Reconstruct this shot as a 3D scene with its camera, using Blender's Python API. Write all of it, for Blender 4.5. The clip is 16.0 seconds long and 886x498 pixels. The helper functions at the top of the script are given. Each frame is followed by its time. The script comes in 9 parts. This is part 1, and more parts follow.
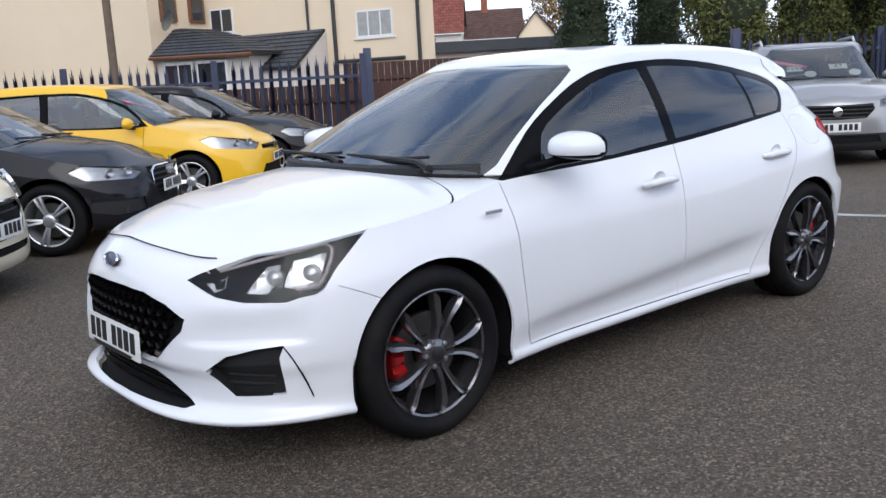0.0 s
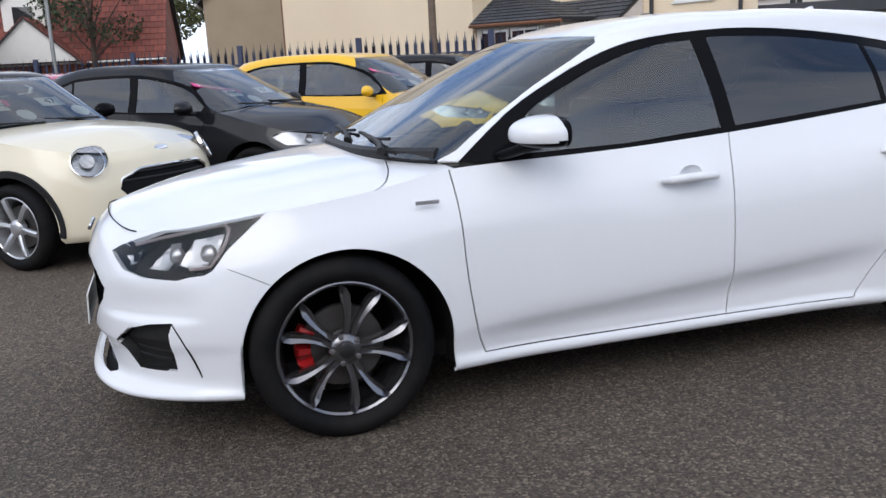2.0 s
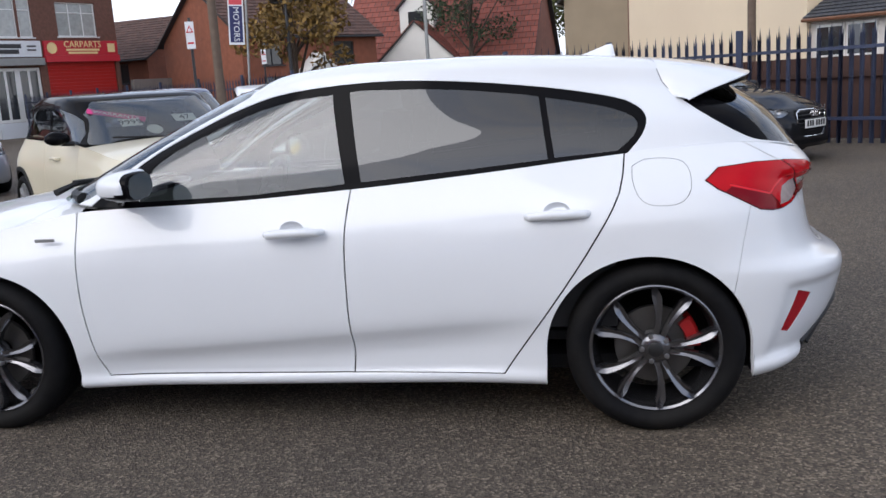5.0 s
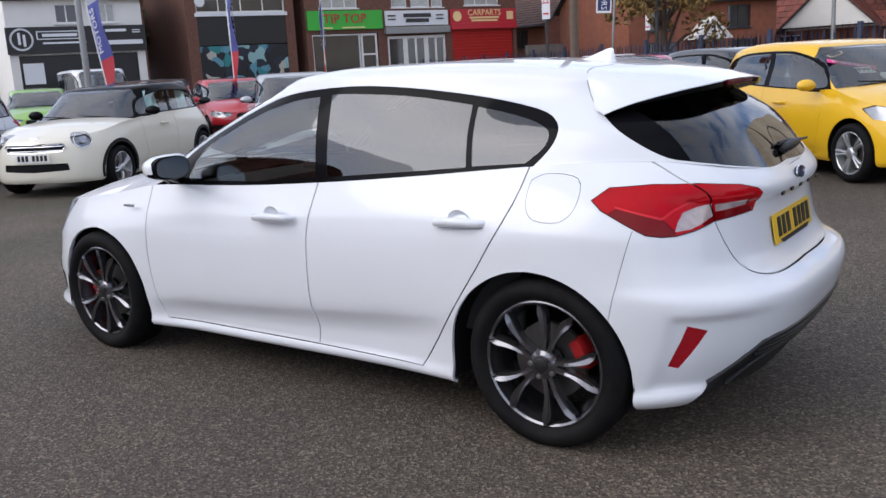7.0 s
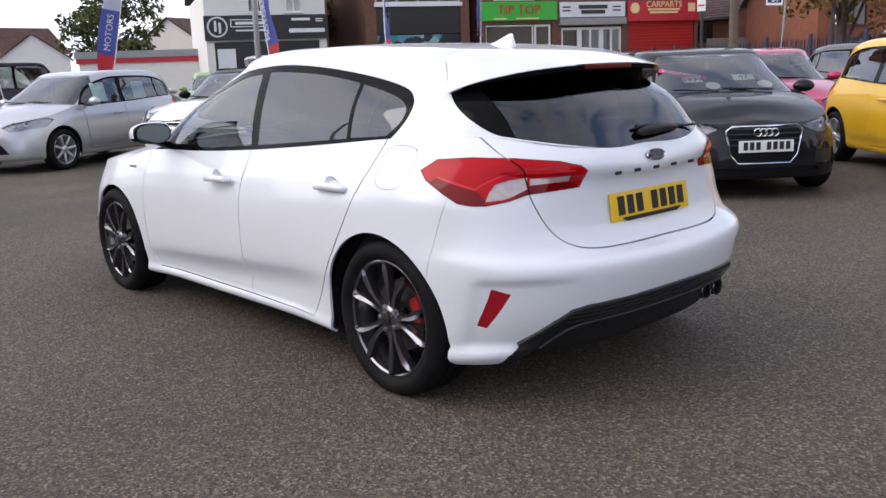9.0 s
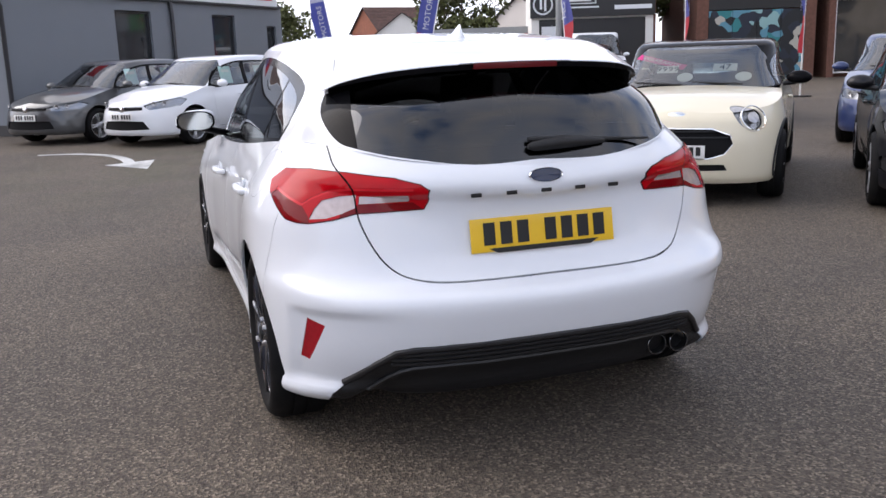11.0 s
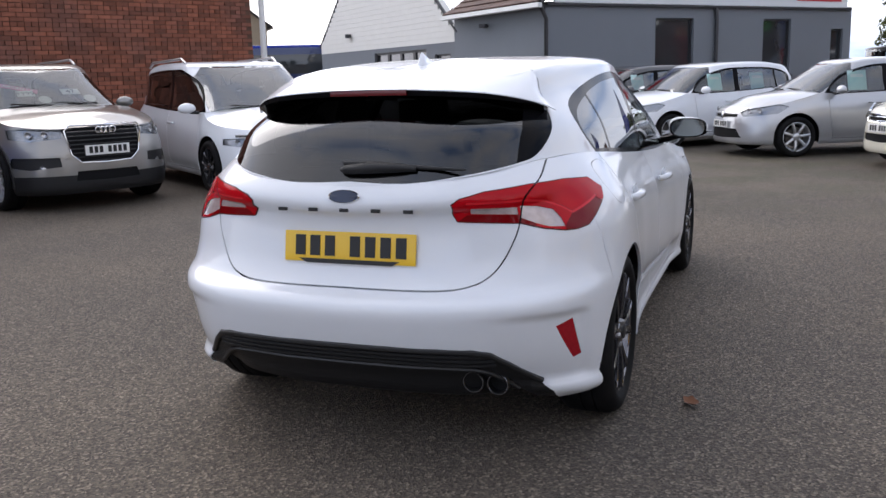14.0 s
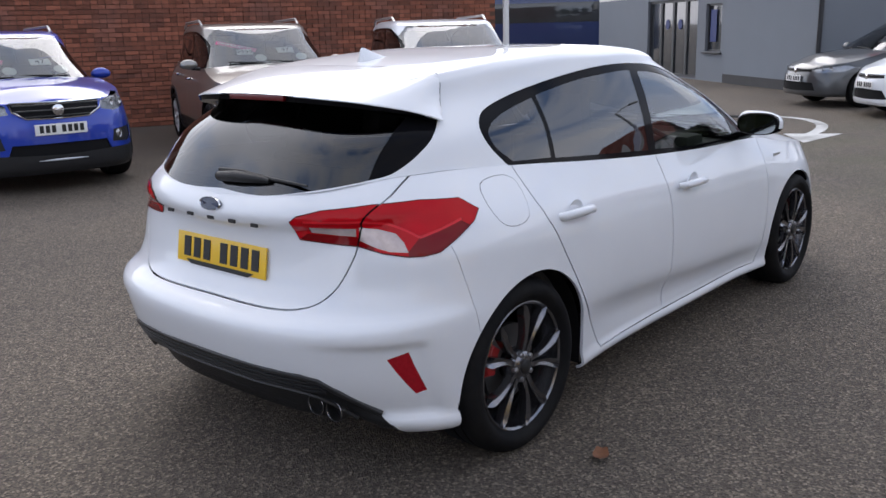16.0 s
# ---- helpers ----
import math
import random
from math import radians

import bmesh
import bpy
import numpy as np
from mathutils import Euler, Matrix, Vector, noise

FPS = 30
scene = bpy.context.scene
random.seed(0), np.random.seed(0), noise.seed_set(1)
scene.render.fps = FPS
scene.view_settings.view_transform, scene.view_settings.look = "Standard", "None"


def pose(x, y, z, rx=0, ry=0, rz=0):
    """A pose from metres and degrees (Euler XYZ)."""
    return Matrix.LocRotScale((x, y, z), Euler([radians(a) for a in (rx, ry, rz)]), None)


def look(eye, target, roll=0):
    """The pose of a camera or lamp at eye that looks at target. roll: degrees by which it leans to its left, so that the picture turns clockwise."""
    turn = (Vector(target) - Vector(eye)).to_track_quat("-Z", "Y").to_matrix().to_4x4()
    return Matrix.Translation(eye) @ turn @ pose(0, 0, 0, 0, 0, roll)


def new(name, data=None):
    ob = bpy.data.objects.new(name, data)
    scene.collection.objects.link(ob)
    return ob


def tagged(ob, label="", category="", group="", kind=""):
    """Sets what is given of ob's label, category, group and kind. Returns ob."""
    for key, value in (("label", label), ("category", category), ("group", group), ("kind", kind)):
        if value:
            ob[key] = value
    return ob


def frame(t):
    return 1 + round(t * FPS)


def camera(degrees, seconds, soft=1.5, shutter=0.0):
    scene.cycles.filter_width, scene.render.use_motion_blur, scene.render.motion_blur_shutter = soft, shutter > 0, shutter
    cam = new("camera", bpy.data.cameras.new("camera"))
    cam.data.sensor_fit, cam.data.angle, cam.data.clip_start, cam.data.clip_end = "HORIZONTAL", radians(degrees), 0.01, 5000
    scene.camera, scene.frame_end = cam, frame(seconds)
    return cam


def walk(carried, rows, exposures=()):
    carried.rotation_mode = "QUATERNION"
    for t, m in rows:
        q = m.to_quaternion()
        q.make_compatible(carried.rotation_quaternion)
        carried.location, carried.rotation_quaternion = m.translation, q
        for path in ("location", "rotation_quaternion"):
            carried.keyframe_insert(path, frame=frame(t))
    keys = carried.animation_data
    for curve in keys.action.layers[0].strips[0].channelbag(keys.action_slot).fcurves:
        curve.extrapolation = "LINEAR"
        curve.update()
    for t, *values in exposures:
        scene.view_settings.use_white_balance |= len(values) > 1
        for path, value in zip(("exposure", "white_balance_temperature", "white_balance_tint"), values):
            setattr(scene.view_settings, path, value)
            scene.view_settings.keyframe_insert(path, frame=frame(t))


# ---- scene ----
cam = camera(53.1, 16.0)
PATH = [
    (0, (3.317, 3.294, 1.309), (2.059, 1.786, 0.93), -3.1),
    (0.5, (3.021, 3.424, 1.306), (1.914, 1.803, 0.924), -3.7),
    (1, (2.685, 3.517, 1.296), (1.726, 1.811, 0.885), -3.0),
    (1.5, (2.285, 3.7, 1.29), (1.55, 1.887, 0.871), -3.2),
    (2, (1.86, 3.764, 1.265), (1.293, 1.89, 0.855), -3.1),
    (2.5, (1.407, 3.863, 1.279), (0.959, 1.955, 0.879), -3.2),
    (3, (0.908, 4.025, 1.295), (0.619, 2.085, 0.906), -3.2),
    (3.5, (0.405, 4.069, 1.291), (0.268, 2.109, 0.913), -3.2),
    (4, (-0.101, 4.136, 1.293), (-0.084, 2.167, 0.943), -3.8),
    (4.5, (-0.617, 4.139, 1.311), (-0.483, 2.175, 0.956), -3.7),
    (6.8, (-2.735, 3.561, 1.406), (-1.618, 1.959, 0.975), -3.7),
    (7, (-2.892, 3.561, 1.405), (-1.739, 1.977, 1.002), -3.2),
    (7.5, (-3.279, 3.607, 1.375), (-2.09, 2.038, 1.019), -2.1),
    (8, (-3.697, 3.562, 1.359), (-2.446, 2.042, 1.006), -1.8),
    (8.5, (-3.963, 3.375, 1.337), (-2.595, 1.965, 0.965), -1.8),
    (9, (-4.092, 2.984, 1.304), (-2.625, 1.685, 0.903), -2.1),
    (9.5, (-4.34, 2.614, 1.313), (-2.761, 1.456, 0.908), -1.9),
    (9.7, (-4.431, 2.438, 1.318), (-2.797, 1.356, 0.916), -1.7),
    (11.8, (-4.722, 0.54, 1.326), (-2.793, 0.226, 0.902), -2.6),
    (12, (-4.773, 0.367, 1.327), (-2.829, 0.147, 0.912), -2.7),
    (12.5, (-4.884, -0.108, 1.33), (-2.922, -0.075, 0.942), -2.4),
    (13, (-4.828, -0.522, 1.338), (-2.87, -0.272, 0.931), -1.9),
    (13.5, (-4.856, -0.992, 1.353), (-2.957, -0.51, 0.951), -2.1),
    (14, (-4.801, -1.427, 1.339), (-2.966, -0.729, 0.958), -1.6),
    (14.5, (-4.582, -1.789, 1.349), (-2.822, -0.922, 0.957), -1.4),
    (15, (-4.378, -2.18, 1.422), (-2.728, -1.141, 0.977), -1.9),
    (15.5, (-4.103, -2.426, 1.458), (-2.555, -1.252, 0.984), -1.7),
    (16, (-3.812, -2.622, 1.511), (-2.343, -1.354, 1.028), -1.5),
]
walk(cam, [(t, look(eye, target, roll)) for t, eye, target, roll in PATH],
     exposures=[(0.0, 0.08, 5750, 12.5), (3.0, 0.0, 5880, 12.5), (7.5, 0.02, 5900, 15.5), (9.5, 0.23, 6150, 17.0), (12.0, 0.40, 6150, 17.0), (12.5, 0.31, 6120, 16.5), (13.5, 0.20, 6100, 16.0),
                (15.5, 0.18, 5980, 15.0), (16.0, 0.20, 5980, 15.0)])

# ---------------------------------------------------------------- world and light
SUN_EL, SUN_AZ = 40.0, 56.0          # degrees; azimuth counted from +x towards +y
wd = bpy.data.worlds.new("overcast_sky")
scene.world = wd
wd.use_nodes = True
wn, wl = wd.node_tree.nodes, wd.node_tree.links
wn.clear()
w_out = wn.new("ShaderNodeOutputWorld")
w_bg = wn.new("ShaderNodeBackground")
w_sky = wn.new("ShaderNodeTexSky")
w_sky.sky_type = "NISHITA"
w_sky.sun_disc = False
w_sky.sun_elevation = radians(SUN_EL)
w_sky.sun_rotation = radians(90 - SUN_AZ)
w_sky.air_density, w_sky.dust_density, w_sky.ozone_density = 1.0, 2.5, 1.0
w_co = wn.new("ShaderNodeTexCoord")
w_map = wn.new("ShaderNodeMapping")
w_map.inputs["Scale"].default_value = (1.0, 1.0, 3.2)
w_noise = wn.new("ShaderNodeTexNoise")
w_noise.inputs["Scale"].default_value = 2.3
w_noise.inputs["Detail"].default_value = 7.0
w_noise.inputs["Roughness"].default_value = 0.55
w_ramp = wn.new("ShaderNodeValToRGB")
w_ramp.color_ramp.elements[0].position, w_ramp.color_ramp.elements[0].color = 0.36, (3.0, 4.2, 6.5, 1)
w_ramp.color_ramp.elements[1].position, w_ramp.color_ramp.elements[1].color = 0.64, (11.0, 10.6, 10.0, 1)
_e = w_ramp.color_ramp.elements.new(0.46)
_e.color = (7.6, 8.2, 9.2, 1)
w_mix = wn.new("ShaderNodeMix")
w_mix.data_type = "RGBA"
w_mix.inputs[0].default_value = 0.82
wl.new(w_co.outputs["Generated"], w_map.inputs[0])
wl.new(w_map.outputs[0], w_noise.inputs["Vector"])
w_dense = wn.new("ShaderNodeMath")
wl.new(w_noise.outputs[0], w_dense.inputs[0])
wl.new(w_dense.outputs[0], w_ramp.inputs[0])
wl.new(w_sky.outputs[0], w_mix.inputs[6])
wl.new(w_ramp.outputs[0], w_mix.inputs[7])
w_sep = wn.new("ShaderNodeSeparateXYZ")
wl.new(w_co.outputs["Generated"], w_sep.inputs[0])
w_grad = wn.new("ShaderNodeMapRange")
w_grad.inputs[1].default_value, w_grad.inputs[2].default_value, w_grad.inputs[3].default_value, w_grad.inputs[4].default_value = 0.0, 1.0, 1.30, 0.66
wl.new(w_sep.outputs["Z"], w_grad.inputs[0])
w_mul = wn.new("ShaderNodeVectorMath")
w_mul.operation = "SCALE"
wl.new(w_mix.outputs[2], w_mul.inputs[0])
wl.new(w_grad.outputs[0], w_mul.inputs["Scale"])
# bright veil of cloud round the hidden sun
w_dot = wn.new("ShaderNodeVectorMath")
w_dot.operation = "DOT_PRODUCT"
w_dot.inputs[1].default_value = (math.cos(radians(SUN_AZ)) * math.cos(radians(SUN_EL)), math.sin(radians(SUN_AZ)) * math.cos(radians(SUN_EL)), math.sin(radians(SUN_EL)))
wl.new(w_co.outputs["Generated"], w_dot.inputs[0])
w_veil = wn.new("ShaderNodeMapRange")
w_veil.interpolation_type = "SMOOTHSTEP"
w_veil.inputs[1].default_value, w_veil.inputs[2].default_value, w_veil.inputs[3].default_value, w_veil.inputs[4].default_value = 0.30, 1.0, 1.00, 1.42
wl.new(w_dot.outputs["Value"], w_veil.inputs[0])
w_thick = wn.new("ShaderNodeMapRange")
w_thick.interpolation_type = "SMOOTHSTEP"
w_thick.inputs[1].default_value, w_thick.inputs[2].default_value, w_thick.inputs[3].default_value, w_thick.inputs[4].default_value = 0.45, 0.95, 0.0, 0.13
wl.new(w_dot.outputs["Value"], w_thick.inputs[0])
wl.new(w_thick.outputs[0], w_dense.inputs[1])
w_veiled = wn.new("ShaderNodeVectorMath")
w_veiled.operation = "SCALE"
wl.new(w_mul.outputs[0], w_veiled.inputs[0])
wl.new(w_veil.outputs[0], w_veiled.inputs["Scale"])
wl.new(w_veiled.outputs[0], w_bg.inputs[0])
w_bg.inputs[1].default_value = 0.128
wl.new(w_bg.outputs[0], w_out.inputs[0])
sun = new("sun", bpy.data.lights.new("sun", "SUN"))
sun.data.energy, sun.data.angle, sun.data.color = 0.98, radians(40), (1.0, 0.93, 0.82)
a_, e_ = radians(SUN_AZ), radians(SUN_EL)
sun.matrix_world = look((math.cos(a_) * 40, math.sin(a_) * 40, math.tan(e_) * 40), (0, 0, 0))


# ---------------------------------------------------------------- materials
def mat(name, color, rough=0.5, metal=0.0, coat=0.0, noise_amt=0.0, noise_scale=8.0, bump=0.0, bump_scale=60.0, spec=0.5, grime=None, random_amt=0.0, island=False):
    """A procedural surface: base colour with variation at two scales, fine relief, clear coat."""
    m = bpy.data.materials.new(name)
    m.use_nodes = True
    n, l = m.node_tree.nodes, m.node_tree.links
    b = n["Principled BSDF"]
    b.inputs["Roughness"].default_value = rough
    b.inputs["Metallic"].default_value = metal
    b.inputs["Coat Weight"].default_value = coat
    b.inputs["Coat Roughness"].default_value = 0.03
    b.inputs["Specular IOR Level"].default_value = spec
    b.inputs["Base Color"].default_value = (*color, 1)
    co = n.new("ShaderNodeTexCoord")
    src = None
    if noise_amt:
        t1 = n.new("ShaderNodeTexNoise")
        t1.inputs["Scale"].default_value = noise_scale
        t1.inputs["Detail"].default_value = 6
        l.new(co.outputs["Object"], t1.inputs["Vector"])
        mx = n.new("ShaderNodeMix")
        mx.data_type, mx.blend_type = "RGBA", "MIX"
        dark = tuple(max(0, c * (1 - noise_amt)) for c in color)
        light = tuple(min(1, c * (1 + noise_amt)) for c in color)
        mx.inputs[6].default_value = (*dark, 1)
        mx.inputs[7].default_value = (*light, 1)
        l.new(t1.outputs[0], mx.inputs[0])
        src = mx.outputs[2]
        if grime:
            t2 = n.new("ShaderNodeTexNoise")
            t2.inputs["Scale"].default_value = noise_scale * 0.13
            t2.inputs["Detail"].default_value = 4
            l.new(co.outputs["Object"], t2.inputs["Vector"])
            rp = n.new("ShaderNodeValToRGB")
            rp.color_ramp.elements[0].position = 0.45
            rp.color_ramp.elements[1].position = 0.75
            l.new(t2.outputs[0], rp.inputs[0])
            m2 = n.new("ShaderNodeMix")
            m2.data_type = "RGBA"
            l.new(rp.outputs[0], m2.inputs[0])
            l.new(src, m2.inputs[6])
            m2.inputs[7].default_value = (*grime, 1)
            src = m2.outputs[2]
    if random_amt:
        hs = n.new("ShaderNodeHueSaturation")
        if island:
            oi = n.new("ShaderNodeNewGeometry")
            rnd = oi.outputs["Random Per Island"]
        else:
            oi = n.new("ShaderNodeObjectInfo")
            rnd = oi.outputs["Random"]
        mr = n.new("ShaderNodeMapRange")
        mr.inputs[3].default_value, mr.inputs[4].default_value = 1 - random_amt, 1 + random_amt
        l.new(rnd, mr.inputs[0])
        l.new(mr.outputs[0], hs.inputs["Value"])
        if src is None:
            hs.inputs["Color"].default_value = (*color, 1)
        else:
            l.new(src, hs.inputs["Color"])
        src = hs.outputs[0]
    if src is not None:
        l.new(src, b.inputs["Base Color"])
    if bump:
        t3 = n.new("ShaderNodeTexNoise")
        t3.inputs["Scale"].default_value = bump_scale
        t3.inputs["Detail"].default_value = 5
        l.new(co.outputs["Object"], t3.inputs["Vector"])
        bp = n.new("ShaderNodeBump")
        bp.inputs["Strength"].default_value = bump
        bp.inputs["Distance"].default_value = 0.01
        l.new(t3.outputs[0], bp.inputs["Height"])
        l.new(bp.outputs[0], b.inputs["Normal"])
    return m


def paint(name, color, metal=0.0, rough=0.35, coat=0.85):
    return mat(name, color, rough, metal, coat, 0.03, 3.0, 0.0, spec=0.12 if max(color) < 0.02 else 0.25)


def glass(name, tint, gloss_ior=1.5, rough=0.0):
    """A tinted pane: what lies behind it shows darkened, and the sky is mirrored by Fresnel."""
    m = bpy.data.materials.new(name)
    m.use_nodes = True
    n, l = m.node_tree.nodes, m.node_tree.links
    n.clear()
    out = n.new("ShaderNodeOutputMaterial")
    tr = n.new("ShaderNodeBsdfTransparent")
    tr.inputs[0].default_value = (*tint, 1)
    gl = n.new("ShaderNodeBsdfGlossy")
    gl.inputs["Roughness"].default_value = rough
    gl.inputs[0].default_value = (0.95, 0.97, 1.0, 1)
    fr = n.new("ShaderNodeFresnel")
    fr.inputs[0].default_value = gloss_ior
    mx = n.new("ShaderNodeMixShader")
    l.new(fr.outputs[0], mx.inputs[0])
    l.new(tr.outputs[0], mx.inputs[1])
    l.new(gl.outputs[0], mx.inputs[2])
    l.new(mx.outputs[0], out.inputs[0])
    return m


M = {}
M["white"] = paint("white_car_paint", (0.75, 0.77, 0.80))
M["gap"] = mat("black_seal", (0.009, 0.009, 0.010), 0.8, spec=0.15)
M["gloss_black"] = mat("gloss_black_trim", (0.005, 0.005, 0.006), 0.10, 0, 0.0, spec=0.06)
M["plastic"] = mat("grained_black_plastic", (0.012, 0.012, 0.013), 0.5, 0, 0, 0.15, 40, 0.25, 400, spec=0.35)
M["dark_trim"] = mat("satin_black_trim", (0.013, 0.013, 0.014), 0.45)
M["tyre"] = mat("tyre_rubber", (0.007, 0.007, 0.008), 0.7, 0, 0, 0.3, 30, 0.15, 150, spec=0.12, grime=(0.016, 0.015, 0.014))
M["rim"] = mat("gunmetal_alloy", (0.165, 0.165, 0.178), 0.22, 0.9, 0.4)
M["rim_edge"] = mat("machined_alloy", (0.55, 0.56, 0.58), 0.25, 1.0)
M["silver_rim"] = mat("silver_alloy", (0.55, 0.56, 0.58), 0.32, 0.75, 0.3)
M["disc"] = mat("brake_disc_steel", (0.14, 0.135, 0.13), 0.45, 0.9, 0, 0.15, 20)
M["caliper"] = mat("red_caliper_enamel", (0.33, 0.008, 0.009), 0.4, 0, 0.2)
M["chrome"] = mat("chrome", (0.75, 0.76, 0.78), 0.08, 1.0)
M["mirror"] = mat("mirror_glass", (0.42, 0.45, 0.46), 0.05, 1.0)
M["steel"] = mat("grey_steel", (0.35, 0.35, 0.36), 0.35, 0.9)
M["dark_pipe"] = mat("dark_exhaust_steel", (0.10, 0.10, 0.10), 0.35, 0.9)
M["screen_glass"] = glass("windscreen_glass", (0.62, 0.70, 0.68), 2.1)
M["green_glass"] = glass("green_tinted_glass", (0.76, 0.85, 0.81), 1.9)
M["privacy_glass"] = glass("dark_privacy_glass", (0.08, 0.08, 0.085), 1.78)
M["rear_glass"] = glass("dark_rear_screen_glass", (0.10, 0.10, 0.105), 1.72)
M["lens"] = glass("clear_lamp_lens", (0.84, 0.86, 0.88), 1.33)
M["red_lens"] = mat("red_lamp_lens", (0.44, 0.001, 0.006), 0.25, 0, 0.35, 0.3, 10, spec=0.05)
M["red_deep"] = mat("deep_red_lamp_lens", (0.17, 0.001, 0.003), 0.2, 0, 0.4, spec=0.05)
M["red_guide"] = mat("red_light_guide", (0.68, 0.02, 0.03), 0.2, 0, 0.2, spec=0.2)
M["lamp_rim"] = mat("dark_red_rim", (0.05, 0.003, 0.005), 0.3, 0, 0.0, spec=0.2)
M["lamp_silver"] = mat("silvered_reflector", (0.58, 0.57, 0.56), 0.30, 0.75, 0.0)
M["brake_strip"] = mat("dark_red_brake_strip", (0.11, 0.003, 0.006), 0.25, 0, 0.3)
M["seam_grey"] = mat("grey_panel_seam", (0.30, 0.31, 0.33), 0.6)
M["red_dark"] = mat("dark_red_reflector", (0.34, 0.006, 0.014), 0.2, 0, 0.6, 0.25, 90, spec=0.2)
M["lens_white"] = mat("clear_ribbed_lens", (0.46, 0.38, 0.37), 0.15, 0.2, 1.0, 0.3, 45)
M["orange_lens"] = mat("amber_lens", (0.75, 0.22, 0.03), 0.2, 0, 0.8)
M["seat"] = mat("charcoal_seat_cloth", (0.03, 0.031, 0.034), 0.9, 0, 0, 0.3, 60, 0.3, 300)
M["interior"] = mat("dark_grey_interior", (0.035, 0.036, 0.04), 0.7, 0, 0, 0.2, 20)
M["headliner"] = mat("grey_headliner", (0.35, 0.35, 0.34), 0.9)
M["plate_y"] = mat("yellow_plate", (0.80, 0.50, 0.02), 0.35, 0, 0.2)
M["plate_w"] = mat("white_plate", (0.78, 0.78, 0.76), 0.35, 0, 0.2)
M["plate_ink"] = mat("plate_black", (0.01, 0.01, 0.011), 0.5)
M["badge_blue"] = mat("blue_enamel", (0.008, 0.018, 0.055), 0.25, 0, 0.3)


# ---------------------------------------------------------------- mesh helpers
def spline(knots):
    """A smooth curve through (key, value) knots, with no overshoot."""
    ks = sorted(knots)
    kx, ky = np.array([k[0] for k in ks], float), np.array([k[1] for k in ks], float)
    h, d = np.diff(kx), np.diff(ky) / np.diff(kx)
    m = np.zeros(len(kx))
    for i in range(1, len(kx) - 1):
        if d[i - 1] * d[i] > 0:
            w1, w2 = 2 * h[i] + h[i - 1], h[i] + 2 * h[i - 1]
            m[i] = (w1 + w2) / (w1 / d[i - 1] + w2 / d[i])
    m[0], m[-1] = d[0], d[-1]

    def f(x):
        x = np.clip(np.asarray(x, float), kx[0], kx[-1])
        i = np.clip(np.searchsorted(kx, x) - 1, 0, len(h) - 1)
        t = (x - kx[i]) / h[i]
        return ((2 * t ** 3 - 3 * t ** 2 + 1) * ky[i] + (t ** 3 - 2 * t ** 2 + t) * h[i] * m[i]
                + (3 * t ** 2 - 2 * t ** 3) * ky[i + 1] + (t ** 3 - t ** 2) * h[i] * m[i + 1])
    return f


def smooth01(a, b, x):
    t = np.clip((np.asarray(x, float) - a) / (b - a), 0, 1)
    return t * t * (3 - 2 * t)


def mesh_from(name, bm, material=None, smooth=True, angle=40):
    me = bpy.data.meshes.new(name)
    bm.to_mesh(me)
    bm.free()
    if material is not None:
        for mm in (material if isinstance(material, (list, tuple)) else [material]):
            me.materials.append(mm)
    if smooth:
        me.shade_smooth()
        if angle:
            me.set_sharp_from_angle(angle=radians(angle))
    return me


def part(name, bm, material, parent=None, label="", smooth=True, angle=40):
    ob = new(name, mesh_from(name, bm, material, smooth, angle))
    if parent is not None:
        ob.parent = parent
    if label:
        tagged(ob, label)
    return ob


def thing(name, label, category, m=None, group="", kind=""):
    e = new(name)
    e.empty_display_size = 0.2
    tagged(e, label, category, group, kind)
    if m is not None:
        e.matrix_basis = m
    return e


def box_bm(sx, sy, sz, at=(0, 0, 0), bevel=0.0, m=None, bm=None, seg=2):
    own = bmesh.new()
    bmesh.ops.create_cube(own, size=1.0)
    for v in own.verts:
        v.co = Vector((v.co.x * sx, v.co.y * sy, v.co.z * sz))
    if bevel:
        bmesh.ops.bevel(own, geom=list(own.edges), offset=bevel, segments=seg, affect="EDGES", profile=0.7)
    own.transform(Matrix.Translation(at) @ (m or Matrix()))
    return join_bm(bm, own)


def join_bm(bm, own):
    if bm is None:
        return own
    tmp = bpy.data.meshes.new("tmp")
    own.to_mesh(tmp)
    own.free()
    bm.from_mesh(tmp)
    bpy.data.meshes.remove(tmp)
    return bm


def lathe_bm(profile, seg=48, axis="y", bm=None, closed=False):
    """Turns (radius, along) pairs about an axis."""
    own = bmesh.new()
    rings = []
    for r, a in profile:
        ring = []
        for i in range(seg):
            t = 2 * math.pi * i / seg
            c, s = r * math.cos(t), r * math.sin(t)
            ring.append(own.verts.new({"y": (c, a, s), "x": (a, c, s), "z": (c, s, a)}[axis]))
        rings.append(ring)
    pairs = list(zip(rings, rings[1:])) + ([(rings[-1], rings[0])] if closed else [])
    for r0, r1 in pairs:
        for i in range(seg):
            own.faces.new((r0[i], r0[(i + 1) % seg], r1[(i + 1) % seg], r1[i]))
    bmesh.ops.recalc_face_normals(own, faces=own.faces)
    return join_bm(bm, own)


